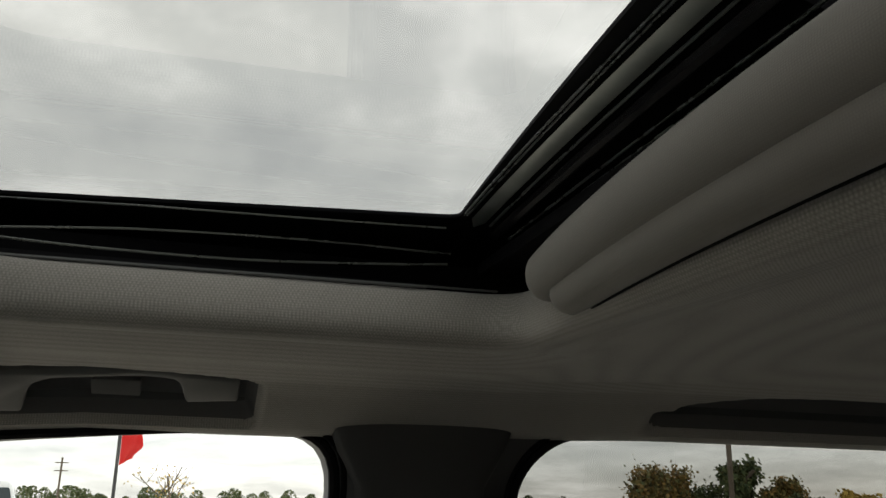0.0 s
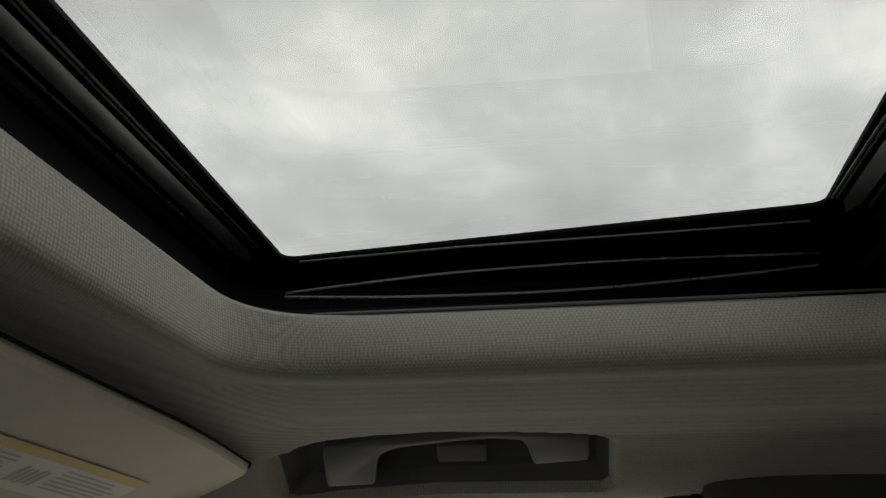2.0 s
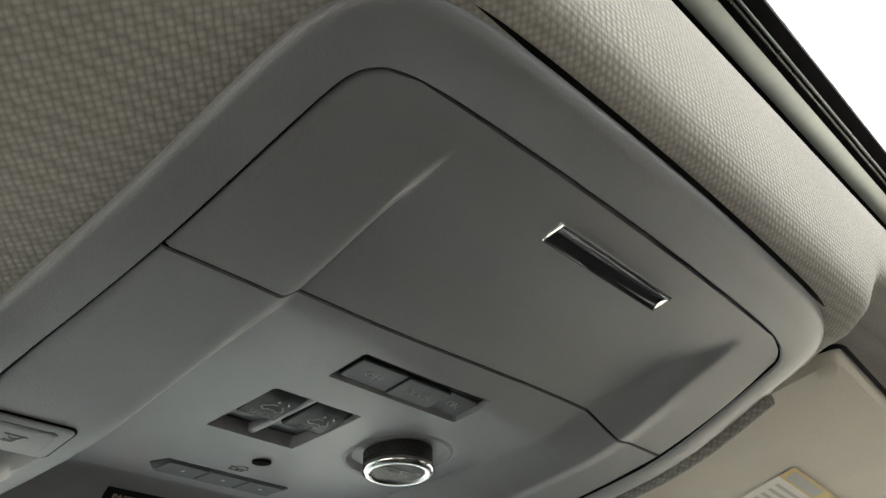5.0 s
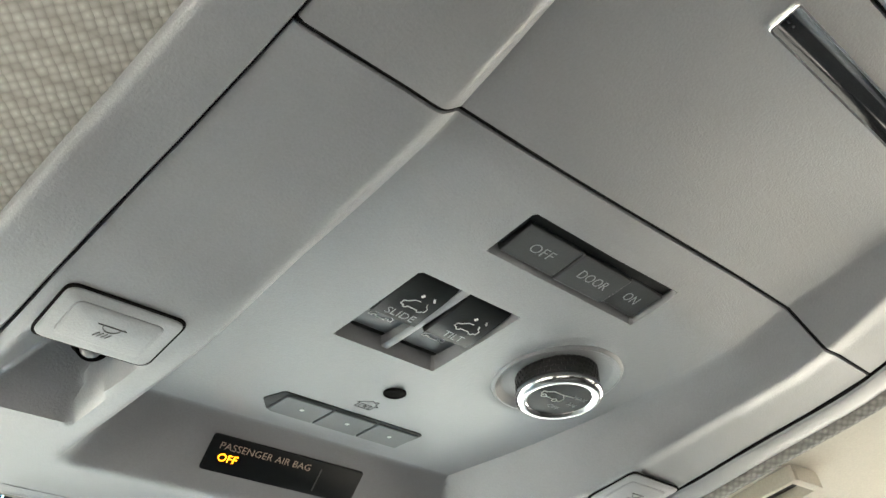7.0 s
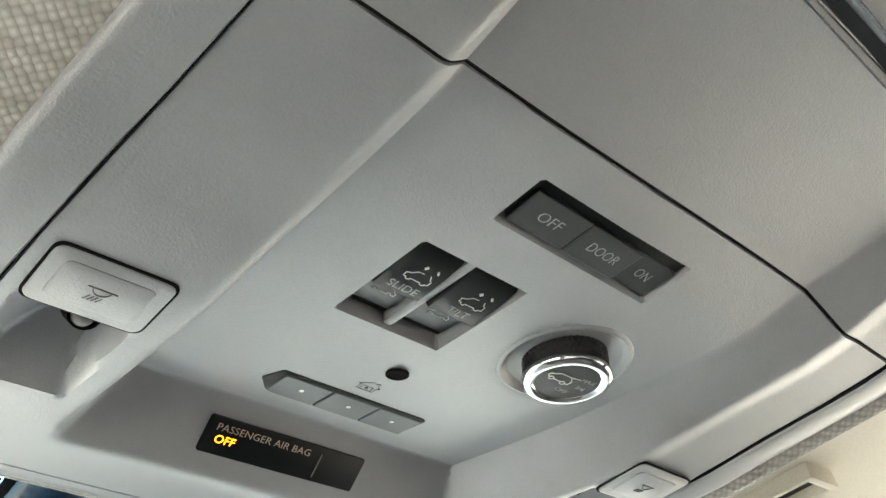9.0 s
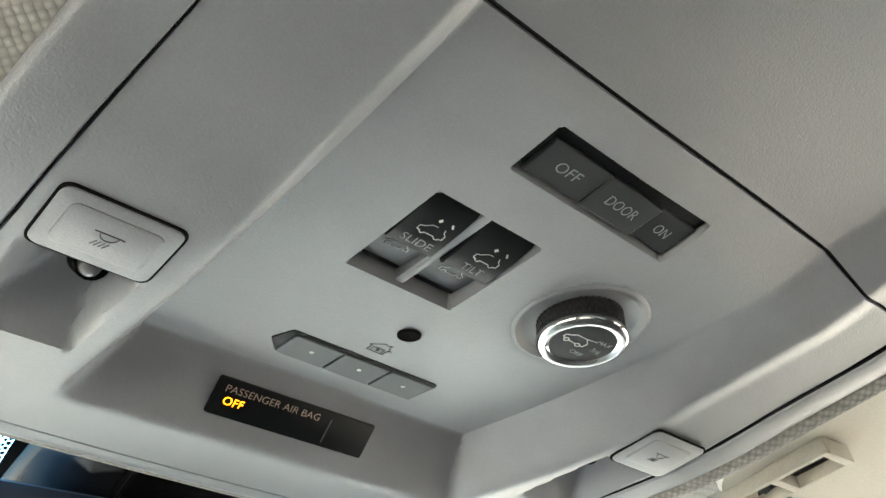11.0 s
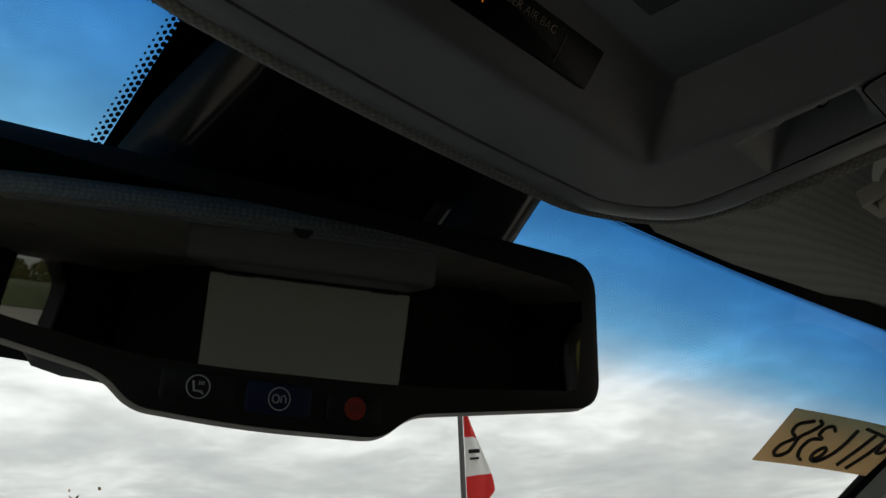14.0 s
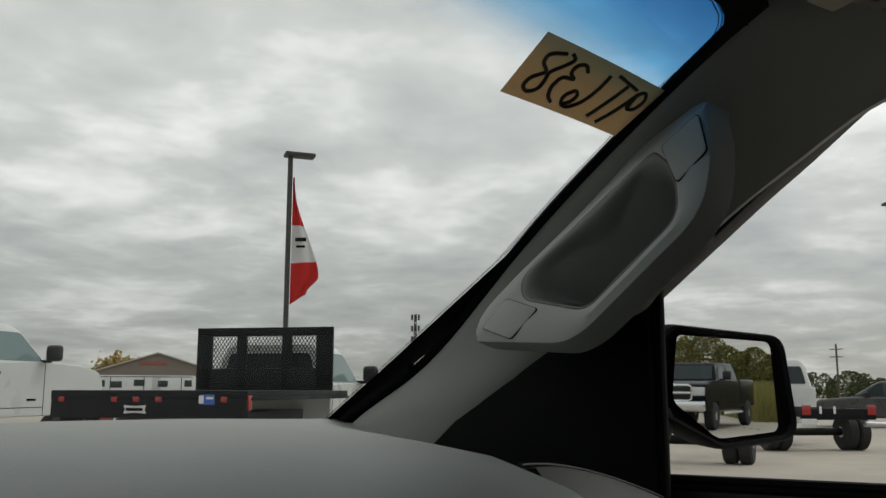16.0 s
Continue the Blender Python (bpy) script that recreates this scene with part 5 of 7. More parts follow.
    part("chrome_ring", turned_bm([(0.0120, 0.0072), (0.0133, 0.0075), (0.0138, 0.0084), (0.0138, 0.0094), (0.0132, 0.0103), (0.0120, 0.0108), (0.0108, 0.0107), (0.0100, 0.0100), (0.0098, 0.0088)], km, 96), DARK_CHROME, knob, "polished chrome ring")
    face = km @ pose(0, 0, 0.0092)
    part("knob_face", turned_bm([(0.0100, 0.0), (0.0099, 0.0005), (0.0060, 0.0008), (0.0, 0.0008)], face, 40), BUTTON, knob, "dark knob face with pale signs")
    fm = face @ pose(0, 0, 0.00085)
    words("letters", "MAX", fm @ pose(0.0048, 0.0042, 0, 0, 0, 8), 0.0026, PALE_INK, knob, width=0.0050)
    words("letters", "3/4", fm @ pose(0.0056, 0.0000, 0), 0.0026, PALE_INK, knob, width=0.0034)
    words("letters", "OFF", fm @ pose(0.0020, -0.0044, 0), 0.0026, PALE_INK, knob, width=0.0046)
    sym = bmesh.new()
    sm = fm @ pose(-0.0036, 0.0004, 0.0002) @ Matrix.Diagonal((0.00105, 0.00105, 1, 1))
    tube(sym, [sm @ Vector((x, y, 0)) for x, y in ((-3.2, -1.2), (-4.2, -0.8), (-4.2, 0.5), (-3.0, 0.9), (-1.6, 2.2), (2.2, 2.4), (5.2, 3.2))], 0.00014, 4)
    tube(sym, [sm @ Vector((x, y, 0)) for x, y in ((2.2, 2.4), (4.0, 0.8), (4.0, -1.0), (3.0, -1.2))], 0.00014, 4)
    tube(sym, [sm @ Vector((x, -1.2, 0)) for x in (-1.6, 1.4)], 0.00014, 4)
    for wx in (-2.4, 2.2):
        tube(sym, [sm @ Vector((wx + 0.8 * math.cos(t), -1.3 + 0.8 * math.sin(t), 0)) for t in np.linspace(0, 6.28, 10)], 0.00014, 4)
    part("car_sign", sym, WHITE_INK, knob, "printed car with open liftgate")

    # microphone hole and the garage door keys
    part("microphone_hole", turned_bm([(0.0034, -0.0002), (0.0034, 0.0004), (0.0031, 0.0006), (0.0028, 0.0002), (0.0, -0.0001)], pose(0.0014, 0.6017, con_surface(0, 0.6017) - 0.0002, 180), 28), GROOVE, root, "round black microphone hole")
    sm = pose(0.0002, 0.6130, con_surface(0, 0.6130) - 0.0001, 180 - 3, 0, 0) @ Matrix.Diagonal((0.00110, 0.00110, 1, 1))
    sym = bmesh.new()
    tube(sym, [sm @ Vector((x, y, 0)) for x, y in ((-2.6, -2.2), (-2.6, 0.3), (-3.6, 0.3), (0, 2.8), (1.2, 2.0), (1.2, 2.7), (2.0, 2.7), (2.0, 1.4), (3.6, 0.3), (2.6, 0.3), (2.6, -2.2), (-2.6, -2.2))], 0.00012, 4)
    tube(sym, [sm @ Vector((x, y, 0)) for x, y in ((-1.7, -1.9), (-1.7, 0.0), (1.7, 0.0), (1.7, -1.9))], 0.00012, 4)
    tube(sym, [sm @ Vector((0.35 * math.cos(t), -1.0 + 0.35 * math.sin(t), 0)) for t in np.linspace(0, 5.6, 8)], 0.00030, 4)
    part("house_sign", sym, GREY_INK, root, "printed house outline")
    bed = pose(0.0018, 0.6266, con_surface(0, 0.6266) + 0.0006, 180 - 3, 0, 0)
    part("key_bed", slabbed(rounded([(-0.0262, 0.0068), (0.0262, 0.0068), (0.0278, 0.0058), (0.0270, -0.0064), (-0.0240, -0.0064), (-0.0288, -0.0008)], 0.0008, 3), bed, 0.0010, 0.0003), BUTTON, root, "black key bed")
    for i in range(3):
        xa = -0.0244 + i * 0.0171
        key = part("garage_key", slabbed(rounded([(xa, -0.0062), (xa + 0.0165, -0.0062), (xa + 0.0165, 0.0056), (xa, 0.0056)], [0.0022 if i == 0 else 0.0004, 0.0004, 0.0004, 0.0012 if i == 0 else 0.0004], 3), bed @ pose(0, 0, 0.0006), 0.0010, 0.0004), SLATE_FACE, root, "slate grey key with a pale dot", flat=True)
        part("key_dot", turned_bm([(0.0007, 0), (0.0007, 0.00015)], bed @ pose(xa + 0.0086, 0.0004, 0.0016), 12), WHITE_INK, key, "pale dot")

    # airbag display on the front wall of the hollow
    p0, p1, p2 = Vector((-0.0296, 0.6478, 1.5947)), Vector((0.0272, 0.6478, 1.5947)), Vector((-0.0296, 0.6556, 1.5859))
    dm = frame_of((p0 + p1) / 2 + (p2 - p0) / 2 + Vector((0, -0.0004, -0.0004)), p1 - p0, p0 - p2)
    if (dm.to_3x3() @ Vector((0, 0, 1))).y > 0:
        dm = dm @ pose(0, 0, 0, 0, 180, 0)
    disp = part("airbag_display", slabbed(rounded([(-0.0284, -0.0059), (0.0284, -0.0059), (0.0284, 0.0059), (-0.0284, 0.0059)], 0.0010, 4), dm @ pose(0, 0, -0.003), 0.0034, 0.0003), BUTTON, root, "black airbag display with an amber lit word")
    words("letters", "PASSENGER AIR BAG", dm @ pose(-0.0088, 0.0027, 0.00048), 0.0032, TAN_INK, disp, width=0.0330)
    words("lit_word", "OFF", dm @ pose(-0.0212, -0.0010, 0.00048), 0.0036, AMBER, disp, width=0.0066, label="amber lit word")
    part("display_line", boxed(dm @ pose(0.0120, -0.0005, 0.0005), (0.0004, 0.0078, 0.0002)), HANDLE, disp, "thin grey line")
    for side in (1, -1):
        pts = [Vector((p.x, p.y, con_outer(min(p.y, 0.71)) + (0.0044 if side > 0 and p.y < 0.655 else 0.0064))) for p in grown(gap, 0.0176) if p.x * side > -0.003 and p.y > (0.47 if side > 0 else 0.655)]
        pts.sort(key=lambda p: math.atan2(p.y - 0.58, p.x * side))
        part("rolled_edge", tubed(pts, 0.0053, 12), CLOTH_ROLL, HEADLINER, "ribbed cloth edge roll")


build_console()


# ---- the rear-view mirror and camera housing ----
def build_mirror():
    root = thing("rear_view_mirror", "black framed rear-view mirror with three round buttons", "mirror", at=(0.015, 0.774, 1.518))
    m = frame_of((0.0150, 0.7741, 1.5182), Vector((0.9408, -0.3389, 0.0)), Vector((-0.0508, -0.1411, 0.9887)))
    if (m.to_3x3() @ Vector((0, 0, 1))).y > 0:
        m = m @ pose(0, 0, 0, 0, 180, 0)
    # m: x to the passenger's side, y up, z into the cabin
    if (m.to_3x3() @ Vector((1, 0, 0))).x < 0:
        m = m @ pose(0, 0, 0, 0, 0, 180)
    raw = [(-0.1300, 0.0800), (-0.1330, 0.0215), (-0.0945, 0.0130), (-0.0545, 0.0028), (-0.0455, -0.0068), (-0.0086, -0.0112), (0.0388, -0.0126), (0.0500, -0.0036), (0.1320, 0.0040), (0.1300, 0.0640), (0.0919, 0.0672), (-0.0182, 0.0735)]
    o = rounded(raw, [0.012, 0.012, 0.01, 0.008, 0.01, 0.02, 0.010, 0.006, 0.012, 0.014, 0.03, 0.05], 6)
    bm = bmesh.new()
    c = Vector((0.0, 0.038))

    def ring(grow, z):
        out = []
        k = len(o)
        for i, p in enumerate(o):
            t = (o[(i + 1) % k] - o[i - 1])
            t = t.normalized() if t.length > 1e-7 else Vector((1, 0))
            q = p + Vector((t.y, -t.x)) * grow * SIGN
            out.append(m @ Vector((q.x, q.y, z)))
        return out

    area = sum(o[i - 1].x * o[i].y - o[i].x * o[i - 1].y for i in range(len(o)))
    SIGN = 1 if area > 0 else -1
    loft(bm, [ring(-0.030, -0.034), ring(-0.012, -0.030), ring(-0.003, -0.018), ring(0.0, -0.006), ring(-0.0012, -0.001), ring(-0.0045, 0.0)], cap=True)
    part("housing", bm, BLACK, root)
    glass = rounded([(-0.1220, 0.0730), (-0.1240, 0.0290), (-0.0900, 0.0190), (-0.0480, 0.0100), (-0.02, 0.0080), (0.0520, 0.0066), (0.1188, 0.0106), (0.1214, 0.0510), (0.044, 0.0606), (-0.0355, 0.0645), (-0.1005, 0.0711)], [0.006, 0.008, 0.02, 0.03, 0.01, 0.03, 0.004, 0.010, 0.02, 0.02, 0.01], 6)
    part("mirror_glass", slabbed(glass, m @ pose(0, 0.038, -0.0002, 1.2, 0, 0) @ pose(0, -0.038, 0), 0.0014), MIRROR, root, "dimmed mirror glass", flat=True)
    for x, y, mt, ring_mt, ww in ((-0.0260, 0.0014, BLACK, WHITE_INK, 0.0115), (0.0003, -0.0006, BLUE_KEY, WHITE_INK, 0.0110), (0.0268, -0.0020, BLACK, RED_KEY, 0.0100)):
        key = part("mirror_key", slabbed(rounded([(-ww, -0.0052), (ww, -0.0052), (ww, 0.0050), (-ww, 0.0050)], 0.002, 3), m @ pose(x, y, -0.001, 0, 0, -3), 0.0018, 0.0005), mt, root, "flush mirror button")
        if ring_mt is RED_KEY:
            part("key_sign", turned_bm([(0.0038, 0), (0.0038, 0.0003)], m @ pose(x, y, 0.0008), 24), RED_KEY, key, "round red sign")
            words("letters", "SOS", m @ pose(x, y, 0.0012, 0, 0, -3), 0.0032, GREY_INK, key, width=0.0056)
        else:
            s = bmesh.new()
            tube(s, [m @ Vector((x + 0.0036 * math.cos(t), y + 0.0036 * math.sin(t), 0.001)) for t in np.linspace(0, 2 * math.pi, 24, endpoint=False)], 0.00026, 5, True)
            if mt is BLUE_KEY:
                tube(s, [m @ Vector((x - 0.0012 + 0.0011 * math.cos(t), y + 0.0013 * math.sin(t), 0.001)) for t in np.linspace(0, 2 * math.pi, 12, endpoint=False)], 0.00028, 5, True)
                tube(s, [m @ Vector((x + px, y + py, 0.001)) for px, py in ((0.0006, -0.0012), (0.0006, 0.0008), (0.0016, 0.0012), (0.0022, 0.0002), (0.0022, -0.0012))], 0.00028, 5)
            else:
                tube(s, [m @ Vector((x + px, y + py, 0.001)) for px, py in ((-0.0016, 0.0018), (-0.0012, -0.0012), (0.0010, -0.0014), (0.0016, -0.0022))], 0.0004, 5)
                for q in range(3):
                    tube(s, [m @ Vector((x + 0.0002 + q * 0.0007, y + 0.0006, 0.001)), m @ Vector((x + 0.0004 + q * 0.0007, y + 0.0018, 0.001))], 0.0002, 4)
            part("key_sign", s, WHITE_INK, key, "pale round sign")
    part("dimming_sensor", turned_bm([(0.0042, 0.0), (0.0042, 0.0009), (0.0036, 0.0012), (0.0, 0.0012)], m @ pose(0.0040, 0.0575, 0.0004), 24), BLACK, root, "round dark sensor window")
    back = m @ Vector((0.0, 0.036, -0.030))
    part("stem", tubed([back, back + Vector((0.005, 0.035, 0.006)), Vector((0.03, 0.860, 1.552))], 0.010, 12), BLACK, root, "black mirror stem")


build_mirror()


def build_housing():
    """The deep plastic cover over the camera on the glass behind the mirror."""
    root = thing("camera_housing", "black plastic camera housing on the windshield", "housing", at=(0.022, 0.80, 1.53))
    bm = bmesh.new()
    loops = []
    for y, a, b, d in ((0.735, -0.016, 0.140, 0.024), (0.755, -0.018, 0.142, 0.028), (0.79, -0.026, 0.150, 0.030), (0.83, -0.030, 0.158, 0.031), (0.862, -0.034, 0.156, 0.031), (0.874, -0.034, 0.151, 0.029), (0.882, -0.030, 0.143, 0.016), (0.884, -0.026, 0.139, 0.002)):
        row = []
        for x, k in ((a - 0.004, 0.0), (a + 0.002, 0.55), (a + 0.010, 0.92), (a + 0.022, 1.0)):
            row.append((x, y, ws_z(x, y) - 0.004 - d * k))
        for t in np.linspace(0.2, 0.8, 7):
            x = a + (b - a) * t
            row.append((x, y, ws_z(x, y) - 0.004 - d * (1.0 + (0.10 if 0.25 < t < 0.75 else 0.0))))
        for x, k in ((b - 0.022, 1.0), (b - 0.010, 0.92), (b - 0.002, 0.55), (b + 0.004, 0.0)):
            row.append((x, y, ws_z(x, y) - 0.004 - d * k))
        loops.append(row)
    loft(bm, loops, closed=False)
    part("cover", bm, BLACK_GLOSS, root, recalc=False)
    part("cover_seam", tubed([(0.000, y, ws_z(0, y) - 0.0375) for y in np.linspace(0.752, 0.84, 10)], 0.0010, 6), GROOVE, root, "dark seam")
    part("cover_rib", tubed([(0.080 + 0.004 * math.sin((y - 0.75) * 40), y, ws_z(0.08, y) - 0.0355) for y in np.linspace(0.757, 0.84, 12)], 0.0042, 8), BLACK, root, "rounded rib")


build_housing()


# ---- visors, handles, labels ----
def build_visor(sx, full):
    root = thing("sun_visor", "folded beige sun visor with a printed warning label" if full else "folded beige sun visor", "sun visor", "sun visors", at=(sx * 0.40, 0.56, 1.60))

    def vz(x, y):
        return 1.6395 - 0.20 * (y - 0.46) + lean_z(x, y)

    o = rounded([(0.156, 0.4480), (0.28, 0.4585), (0.46, 0.4710), (0.648, 0.4970), (0.690, 0.545), (0.672, 0.605), (0.575, 0.638), (0.44, 0.646), (0.30, 0.640), (0.198, 0.630), (0.170, 0.600)], [0.010, 0.1, 0.1, 0.022, 0.03, 0.04, 0.05, 0.05, 0.05, 0.015, 0.02], 8)
    cen = Vector((0.42, 0.565))
    loops = []
    for k, dz in ((0.95, 0.0075), (0.994, 0.0060), (1.0, 0.0035), (0.997, 0.0008), (0.988, -0.0012), (0.94, -0.0016), (0.87, -0.0020), (0.8, -0.0022), (0.72, -0.0024), (0.64, -0.0025), (0.56, -0.0026), (0.48, -0.0026), (0.4, -0.0027), (0.3, -0.0028), (0.2, -0.0028), (0.1, -0.0028), (0.02, -0.0028)):
        loops.append([(sx * (cen.x + (p.x - cen.x) * k), cen.y + (p.y - cen.y) * k, vz(cen.x + (p.x - cen.x) * k, cen.y + (p.y - cen.y) * k) + dz) for p in o])
    bm = bmesh.new()
    loft(bm, loops, cap=True)
    part("visor_board", bm, VISOR, root)
    rear = [p for p in o if p.y < 0.505]
    part("edge_gap", tubed([(sx * p.x, p.y - 0.0018, vz(p.x, p.y) + 0.0048) for p in sorted(rear, key=lambda q: q.x)], 0.0010, 6), GROOVE, root, "dark gap along the visor's edge")
    part("pivot_rod", tubed([(sx * 0.640, 0.590, 1.624), (sx * 0.58, 0.612, 1.620), (sx * 0.24, 0.618, 1.612), (sx * 0.205, 0.616, 1.612)], 0.0048, 8), HANDLE, root, "grey pivot rod")
    cm = pose(sx * 0.212, 0.6065, 1.6055 + lean_z(0.212, 0.6065), -11.3, 0, sx * -4)
    bars = bmesh.new()
    for off in (-0.0092, 0.0092):
        box(bars, cm @ pose(off, 0, 0), (0.0030, 0.060, 0.0075), 0.0012)
    for off in (-0.0285, -0.0030, 0.0285):
        box(bars, cm @ pose(0, off, 0), (0.0185, 0.0042, 0.0080), 0.0014)
    clip = part("clip", bars, VISOR, root, "beige visor clip with two openings")
    part("clip_slot", boxed(cm @ pose(0, 0, 0.0026), (0.0170, 0.056, 0.0020), 0.0004), BUTTON, clip, "dark clip opening")
    part("rod_end", tubed([cm @ Vector((-0.0060, 0.0120, -0.001)), cm @ Vector((0.0030, 0.0245, -0.001))], 0.0050, 12), VISOR, root, "rounded beige rod end")
    if not full:
        return root
    # the label and its lines
    a, b, c = Vector((0.258, 0.509)), Vector((0.553, 0.541)), Vector((0.274, 0.559))
    d = b + (c - a)

    def quad(p, q, r, s, up, mt, name, text, parent):
        rows = []
        for i in range(13):
            t = i / 12
            e, f = p.lerp(q, t), s.lerp(r, t)
            rows.append([(g.x, g.y, vz(g.x, g.y) - 0.0036 - up) for g in (e, e.lerp(f, 0.5), f)])
        bb = bmesh.new()
        loft(bb, rows, closed=False)
        return part(name, bb, mt, parent, text, recalc=False)

    def at(u, v):
        return a + (b - a) * u + (c - a) * v

    paper = quad(at(0, 0), at(1, 0), at(1, 1), at(0, 1), 0.0, PAPER, "warning_label", "white label with a yellow band", root)
    quad(at(0, 0), at(1, 0), at(1, 0.20), at(0, 0.20), 0.0003, LABEL_YELLOW, "label_band", "yellow band", paper)
    quad(at(0.02, 0.03), at(0.20, 0.03), at(0.20, 0.17), at(0.02, 0.17), 0.0006, LABEL_INK, "heading_bar", "dark heading bar", paper)
    rnd = random.Random(4)
    for blk0, blk1, n in ((0.03, 0.43, 7), (0.62, 0.97, 6)):
        for i in range(n):
            v = 0.28 + i * 0.095
            e = blk1 - rnd.random() * 0.10
            quad(at(blk0, v), at(e, v), at(e, v + 0.042), at(blk0, v + 0.042), 0.0003, LABEL_INK, "print_bar", "line of small print", paper)
    for q in range(5):
        u = 0.47 + q * 0.024
        quad(at(u, 0.42 + 0.05 * (q % 2)), at(u + 0.018, 0.40 + 0.04 * (q % 3)), at(u + 0.022, 0.80), at(u + 0.004, 0.86 - 0.05 * (q % 2)), 0.0003, LABEL_INK, "print_bar", "small printed picture", paper)
    return root


build_visor(1, True)
build_visor(-1, False)


def build_grab_handle():
    root = thing("grab_handle", "dark grey folded roof grab handle", "grab handle", at=(0.668, 0.33, 1.645))
    o = rounded([(0.4345, 1.6242), (0.4420, 1.6570), (0.33, 1.6700), (0.2190, 1.6650), (0.2195, 1.6425), (0.2640, 1.6396), (0.2715, 1.6590), (0.303, 1.6612), (0.380, 1.6545), (0.3935, 1.6480), (0.3945, 1.6258)], [0.003, 0.006, 0.1, 0.006, 0.003, 0.003, 0.008, 0.02, 0.01, 0.008, 0.003], 6)
    # the handle lies back along the slope of the roof side
    pts = []
    for p in o:
        k = 0.8276 / (0.74 + 1.3 * (p.y - 1.58))
        z = 1.58 + (p.y - 1.58) * k
        pts.append((0.23 + (p.x - 0.23) * k, (z - 1.642) / math.cos(math.atan(1.3))))
    m = frame_of((0.672, 0, 1.642), (0, 1, 0), (-1.3, 0, 1))
    down = (m.to_3x3() @ Vector((0, 0, 1))).z < 0
    bm = bmesh.new()
    slab(bm, [Vector(p) for p in pts], m @ pose(0, 0, 0.010 if not down else -0.010) @ Matrix.Diagonal((1, 1, 1 if down else -1, 1)), 0.016, 0.0022)
    part("handle_bar", bm, HANDLE, root)
    part("coat_hook", boxed(m @ pose(0.325, -0.004, -0.012 if down else 0.012), (0.042, 0.020, 0.006), 0.002), POCKET, root, "small folded coat hook")
    root.matrix_basis = LEAN @ root.matrix_basis
    return root


build_grab_handle()


def build_windshield_card():
    root = thing("stock_card", "brown card taped inside the windshield with marker writing", "card", at=(0.51, 0.77, 1.55))
    a, b, c, d = (Vector(p) for p in ((0.471, 0.777), (0.603, 0.7385), (0.611, 0.783), (0.487, 0.822)))

    def at(u, v, up=0.006):
        p = a + (b - a) * u + ((d - a) * (1 - u) + (c - b) * u) * v
        return Vector((p.x, p.y, ws_z(p.x, p.y) - up))

    bm = bmesh.new()
    loft(bm, [[at(u, v) for u in np.linspace(0, 1, 13)] for v in np.linspace(0, 1, 6)], closed=False)
    bmesh.ops.solidify(bm, geom=bm.faces[:], thickness=0.0004)
    part("card_sheet", bm, CARD, root)
    strokes = [
        [(0.20, 0.12), (0.10, 0.22), (0.10, 0.38), (0.16, 0.50), (0.10, 0.66), (0.09, 0.82), (0.14, 0.90), (0.20, 0.80), (0.20, 0.62), (0.19, 0.48), (0.25, 0.30), (0.28, 0.16), (0.24, 0.09)],
        [(0.43, 0.24), (0.38, 0.16), (0.33, 0.22), (0.33, 0.36), (0.38, 0.44), (0.30, 0.48), (0.28, 0.66), (0.31, 0.84), (0.36, 0.92)],
        [(0.60, 0.14), (0.60, 0.45), (0.57, 0.72), (0.50, 0.90), (0.44, 0.88), (0.42, 0.74), (0.46, 0.60), (0.50, 0.66), (0.49, 0.80), (0.44, 0.90)],
        [(0.78, 0.16), (0.75, 0.50), (0.70, 0.92)],
        [(0.66, 0.08), (0.76, 0.12), (0.86, 0.16)],
        [(0.92, 0.50), (0.90, 0.24), (0.94, 0.14), (0.985, 0.26), (0.975, 0.46), (0.93, 0.52), (0.89, 0.44)],
        [(0.90, 0.20), (0.86, 0.60), (0.80, 0.96)],
    ]
    for s in strokes:
        pts = []
        for i in range(len(s) - 1):
            p0, p1, p2, p3 = (Vector(s[min(max(i + j, 0), len(s) - 1)]) for j in (-1, 0, 1, 2))
            for k in range(4):
                t = k / 4
                pts.append(0.5 * ((2 * p1) + (p2 - p0) * t + (2 * p0 - 5 * p1 + 4 * p2 - p3) * t * t + (3 * p1 - p0 - 3 * p2 + p3) * t ** 3))
        pts.append(Vector(s[-1]))
        part("marker_stroke", tubed([at(0.02 + 0.93 * p.x, 0.04 + 0.9 * p.y, 0.0066) for p in pts], 0.0016, 6), MARKER, root, "dark marker stroke")
    return root


build_windshield_card()


def build_fold_panel():
    root = thing("fold_down_screen", "pale fold-down screen back under a grey ceiling base", "screen", at=(-0.01, -0.62, 1.66))
    part("ceiling_base", boxed(pose(-0.01, -0.43, 1.639), (0.37, 0.36, 0.080), 0.010, 3), CONSOLE, root, "grey ceiling base")
    part("hanging_board", boxed(pose(-0.018, -0.608, 1.498, -4, 0, 0), (0.372, 0.012, 0.190), 0.003), PANEL, root, "pale flat board")
    for x in (-0.15, 0.12):
        part("hinge", boxed(pose(x, -0.597, 1.594), (0.055, 0.014, 0.007), 0.002), BLACK, root, "black hinge with a bright pin")


build_fold_panel()


